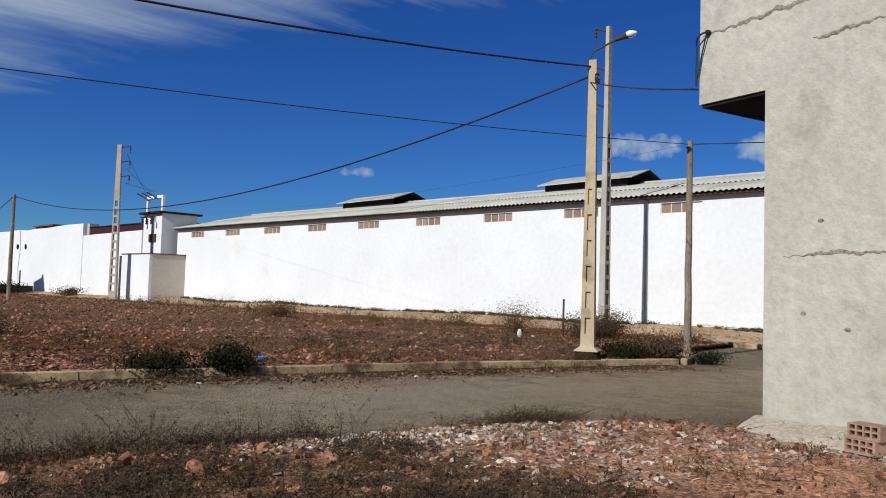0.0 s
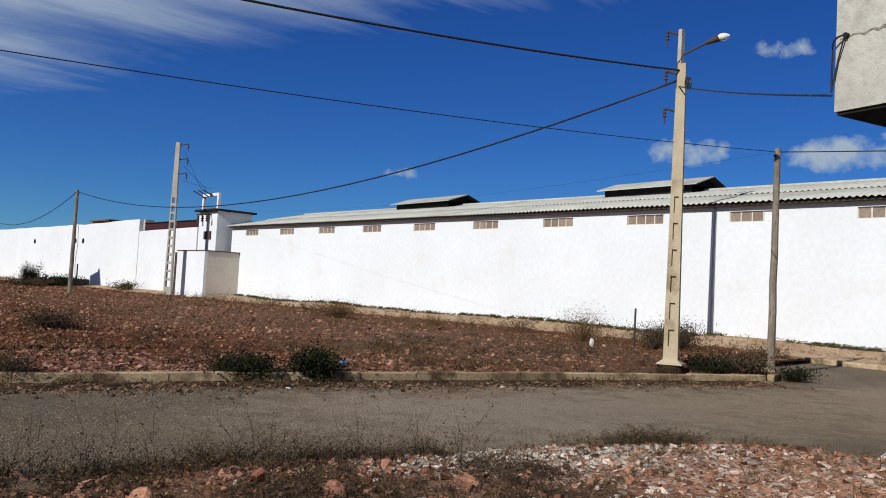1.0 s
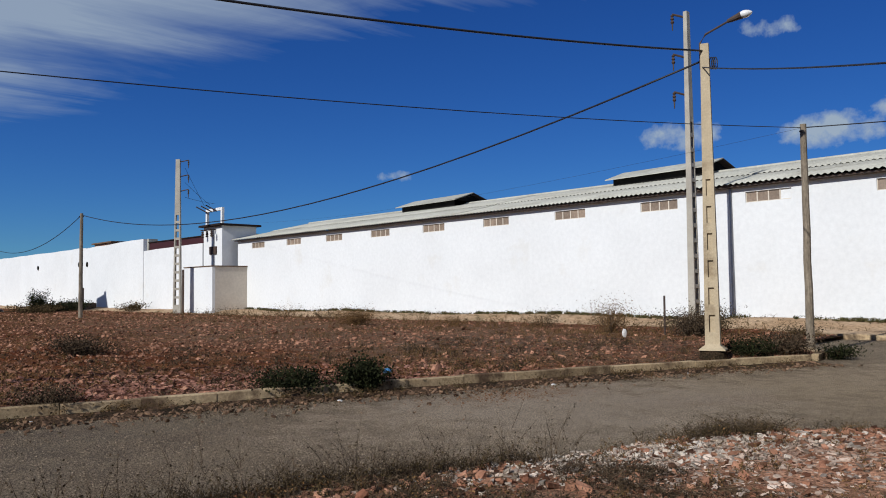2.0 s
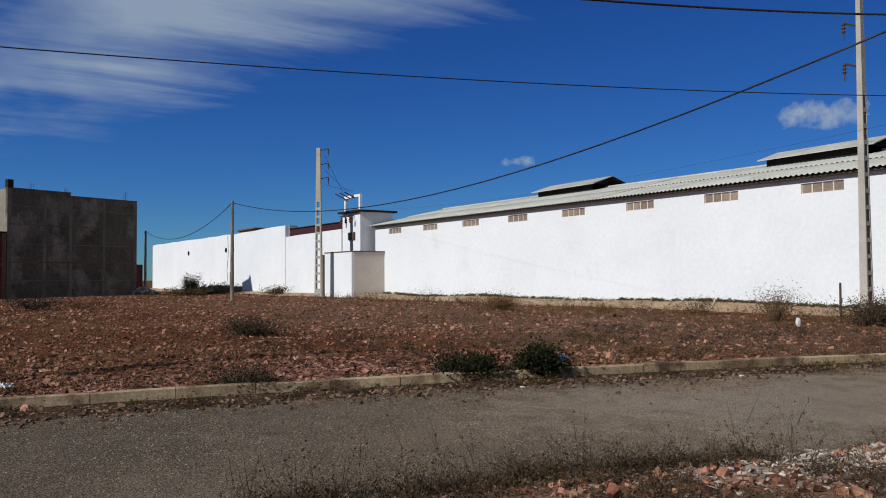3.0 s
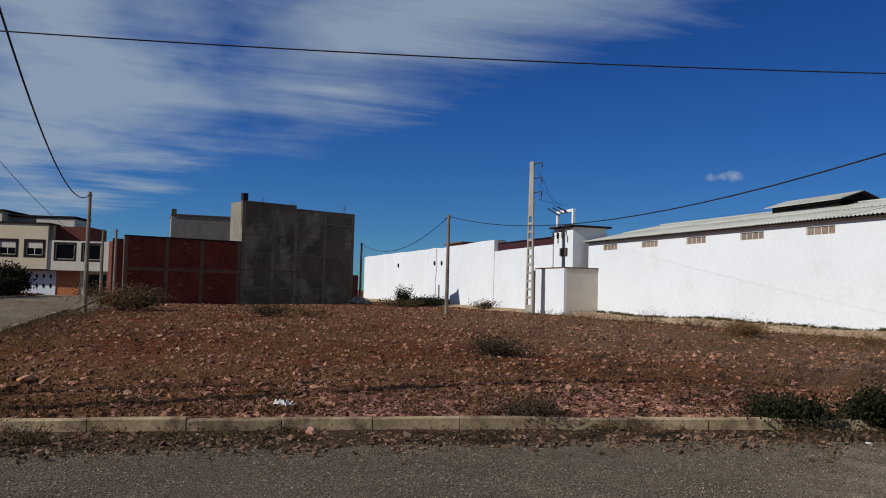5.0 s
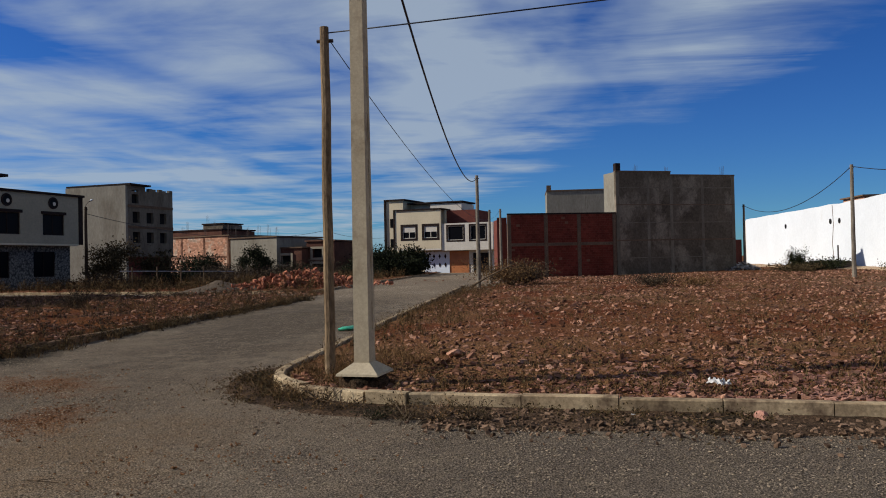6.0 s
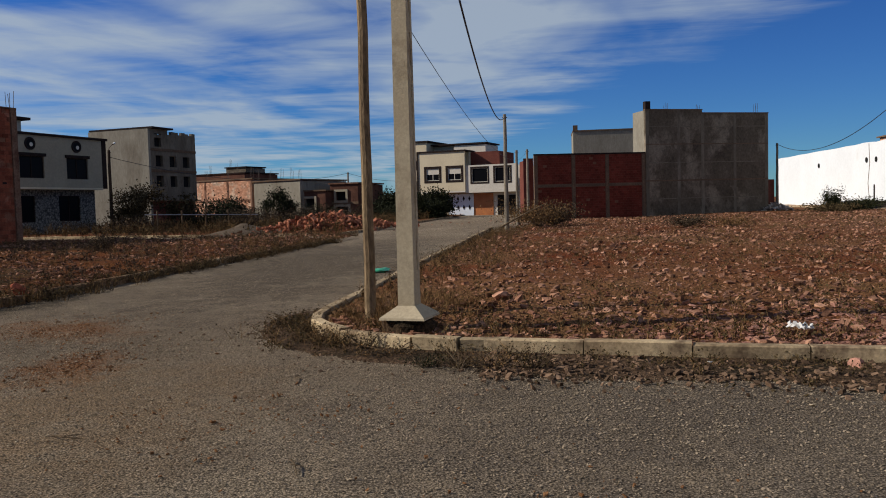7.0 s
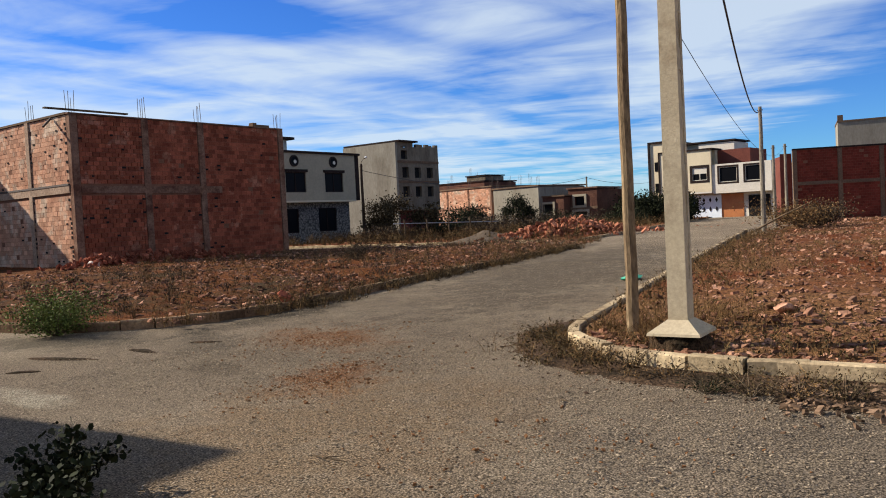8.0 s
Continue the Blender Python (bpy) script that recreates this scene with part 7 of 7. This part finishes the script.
# leaning branch by the lot pole
solo("fallen_branch", MB().tube([(0, 0, 0.05), (0.6, 1.2, 0.7), (1.2, 2.6, 1.35)], 0.06, 6, 0.025), WOOD, "bare dead branch leaning in the weeds", "branch", m=pose(-50.6, -5.0, 0.1))


# ---------------- dust and soil lying on the road ----------------
def dirt_patch(label, x, y, rx, ry, rz, mat, seed, lift=0.016):
    m = MB()
    n, k = 5, 34
    m.v.append((0, 0, lift))
    for i in range(1, n + 1):
        for j in range(k):
            a = 2 * math.pi * j / k
            q = (i / n) * (1 + 0.55 * noise.noise((2.2 * math.cos(a) + seed, 2.2 * math.sin(a), 0.3)) + 0.25 * noise.noise((7 * math.cos(a), 7 * math.sin(a), seed)))
            m.v.append((rx * q * math.cos(a), ry * q * math.sin(a), lift * (1 - (i / n) ** 2) - (0.012 if i == n else 0)))
    m.f = [(0, 1 + j, 1 + (j + 1) % k) for j in range(k)] + [(1 + (i - 1) * k + j, 1 + i * k + j, 1 + i * k + (j + 1) % k, 1 + (i - 1) * k + (j + 1) % k) for i in range(1, n) for j in range(k)]
    return solo("dirt_patch", m, mat, label, "dirt", smooth=True, m=pose(x, y, 0.0, 0, 0, rz))

DIRT = surface("orange_earth", (0.23, 0.11, 0.05), (0.17, 0.085, 0.04), 0.95, 2.0, 20.0, 0.4, 0.5, 30.0)
for k, (x, y, rx, ry, rz) in enumerate(((-13.2, -11.3, 0.07, 0.55, 5), (-12.4, -10.9, 0.05, 0.22, 30), (-13.9, -10.6, 0.07, 0.3, -15), (-14.6, -10.2, 0.05, 0.25, 12))):
    dirt_patch("dark tar crust on the asphalt", x, y, rx, ry, rz, LITTER, 5 + k, 0.018)
for k, (x, y, a) in enumerate(((-9.9, -3.9, 20), (-10.4, -5.6, 70), (-9.2, -1.2, -35), (-12.2, -4.6, 10))):
    q = random.Random(k)
    twig = MB().tube([(-0.14, 0, 0.012), (-0.02, q.uniform(-0.03, 0.03), 0.022), (0.15, q.uniform(-0.05, 0.05), 0.012)], 0.006, 5, 0.003)
    twig.tube([(-0.02, 0, 0.02), (0.06, 0.07, 0.025)], 0.004, 5, 0.002)
    solo("twig", twig, WOOD, "dry broken twig lying on the asphalt", "twig", m=pose(x, y, 0.004, 0, 0, a))
for cx, cy, sx, sy, n, sd in ((-12.75, -7.05, 0.7, 0.35, 900, 51), (-15.1, -8.6, 0.8, 0.5, 900, 52), (-9.6, 8.0, 0.4, 0.8, 700, 53), (-8.9, -2.2, 0.5, 0.9, 500, 54), (-11.0, -4.5, 0.5, 0.7, 400, 55)):
    q = np.random.default_rng(sd)
    stones("earth_crumbs", np.stack([cx + sx * q.normal(size=n), cy + sy * q.normal(size=n), np.full(n, 0.006)], 1), 0.005 + 0.016 * q.random(n) ** 3, DIRT, "orange earth crumbs scattered on the asphalt", 0.6, 0.3, sd, "dirt")

# ---------------- kerbs, pieces last ----------------
def kerb_mesh(length, mat):
    m = MB()
    a, w, c = length / 2 - 0.006, 0.075, 0.02
    prof = [(-w, -0.16), (w, -0.16), (w, 0.155 - 0.012), (w - 0.012, 0.155), (-w + c, 0.155), (-w, 0.155 - c)]
    for x in (-a, a):
        m.v += [(x, y, z) for y, z in prof]
    n = len(prof)
    m.f = [(k, (k + 1) % n, n + (k + 1) % n, n + k) for k in range(n)] + [tuple(range(n - 1, -1, -1)), tuple(range(n, 2 * n))]
    return m.mesh("kerb_stone", mat)


KERB_MESH = {(s, m): kerb_mesh(s, m) for s in (1.0, 0.5) for m in (KERB, KERB_DIRTY)}


def kerb_run(label, pts, piece=1.0, skip=(), mat=KERB):
    """Kerb stones along a line of points, the road on their right-hand side."""
    t = thing("kerb", label, "kerb", kind="structure")
    pts = [Vector((*p, 0)) for p in pts]
    seg = [(b - a).length for a, b in zip(pts, pts[1:])]
    total, s, i, rr = sum(seg), piece / 2, 0, random.Random(len(pts) + int(abs(pts[0].x)))
    while s < total:
        d, k = s, 0
        while d > seg[k]:
            d -= seg[k]
            k += 1
        p, way = pts[k].lerp(pts[k + 1], d / seg[k]), (pts[k + 1] - pts[k]).normalized()
        if i not in skip:
            ob = new("kerb_stone", KERB_MESH[piece, mat])
            ob.parent = t
            ob.matrix_basis = pose(p.x, p.y, rr.uniform(-0.012, 0.01), rr.uniform(-1.2, 1.2), rr.uniform(-0.5, 0.5), math.degrees(math.atan2(way.y, way.x)) + rr.uniform(-0.6, 0.6))
        s += piece
        i += 1
    return t


edge_pts = [(lot_edge(y) + 0.07, y) for y in np.arange(-2.72, 16.4, 0.5)]
kerb_run("cream concrete kerb along the vacant lot", edge_pts[::-1], 1.0)
arc = [(-15.85 + 2.37 * math.cos(a), -3.0 + 2.37 * math.sin(a)) for a in np.linspace(0.08, -math.pi / 2, 12)]
kerb_run("cream kerb stones curving round the lot corner", arc, 0.5)
kerb_run("cream kerb along the side street edge of the lot", [(-15.9, -5.37), (-22, -5.45), (-28, -5.5), (-52, -5.6)], 1.0)
end_arc = [(-8.58, 16.45), (-8.7, 17.2), (-9.5, 18.3)]
kerb_run("broken kerb at the far corner of the lot", end_arc[::-1], 0.5)
kerb_run("low kerb along the sandy verge", [(24.0, 24.2), (-36.0, 24.2)], 1.0)
near = []
for y in np.arange(0.0, 3.4, 0.4):
    yy = -11.35 - y
    near.append((left_x(yy) - 3.2 + math.sqrt(max(0.0, 3.2 ** 2 - (3.2 - y) ** 2)) + 0.06, yy + 0.03))
kerb_run("dusty kerb curving round the stony plot", [(left_x(-24) + 0.06, -24.0), (left_x(-15) + 0.06, -15.0)] + near[::-1], 0.5, mat=KERB_DIRTY)
kerb_run("dusty kerb along the stony plot", [(-18.6, -11.33), (-24, -11.5), (-32, -11.68), (-39.2, -11.8)], 1.0, skip=(6, 13), mat=KERB_DIRTY)
kerb_run("pale kerb of the pavement beyond the side street", [(-47.0, -14.6), (-49.8, -25.0), (-58.0, -54.0)], 1.0)
kerb_run("pale kerb along the road beyond the side street", [(-100.0, -13.5), (-47.4, -13.4)], 1.0)
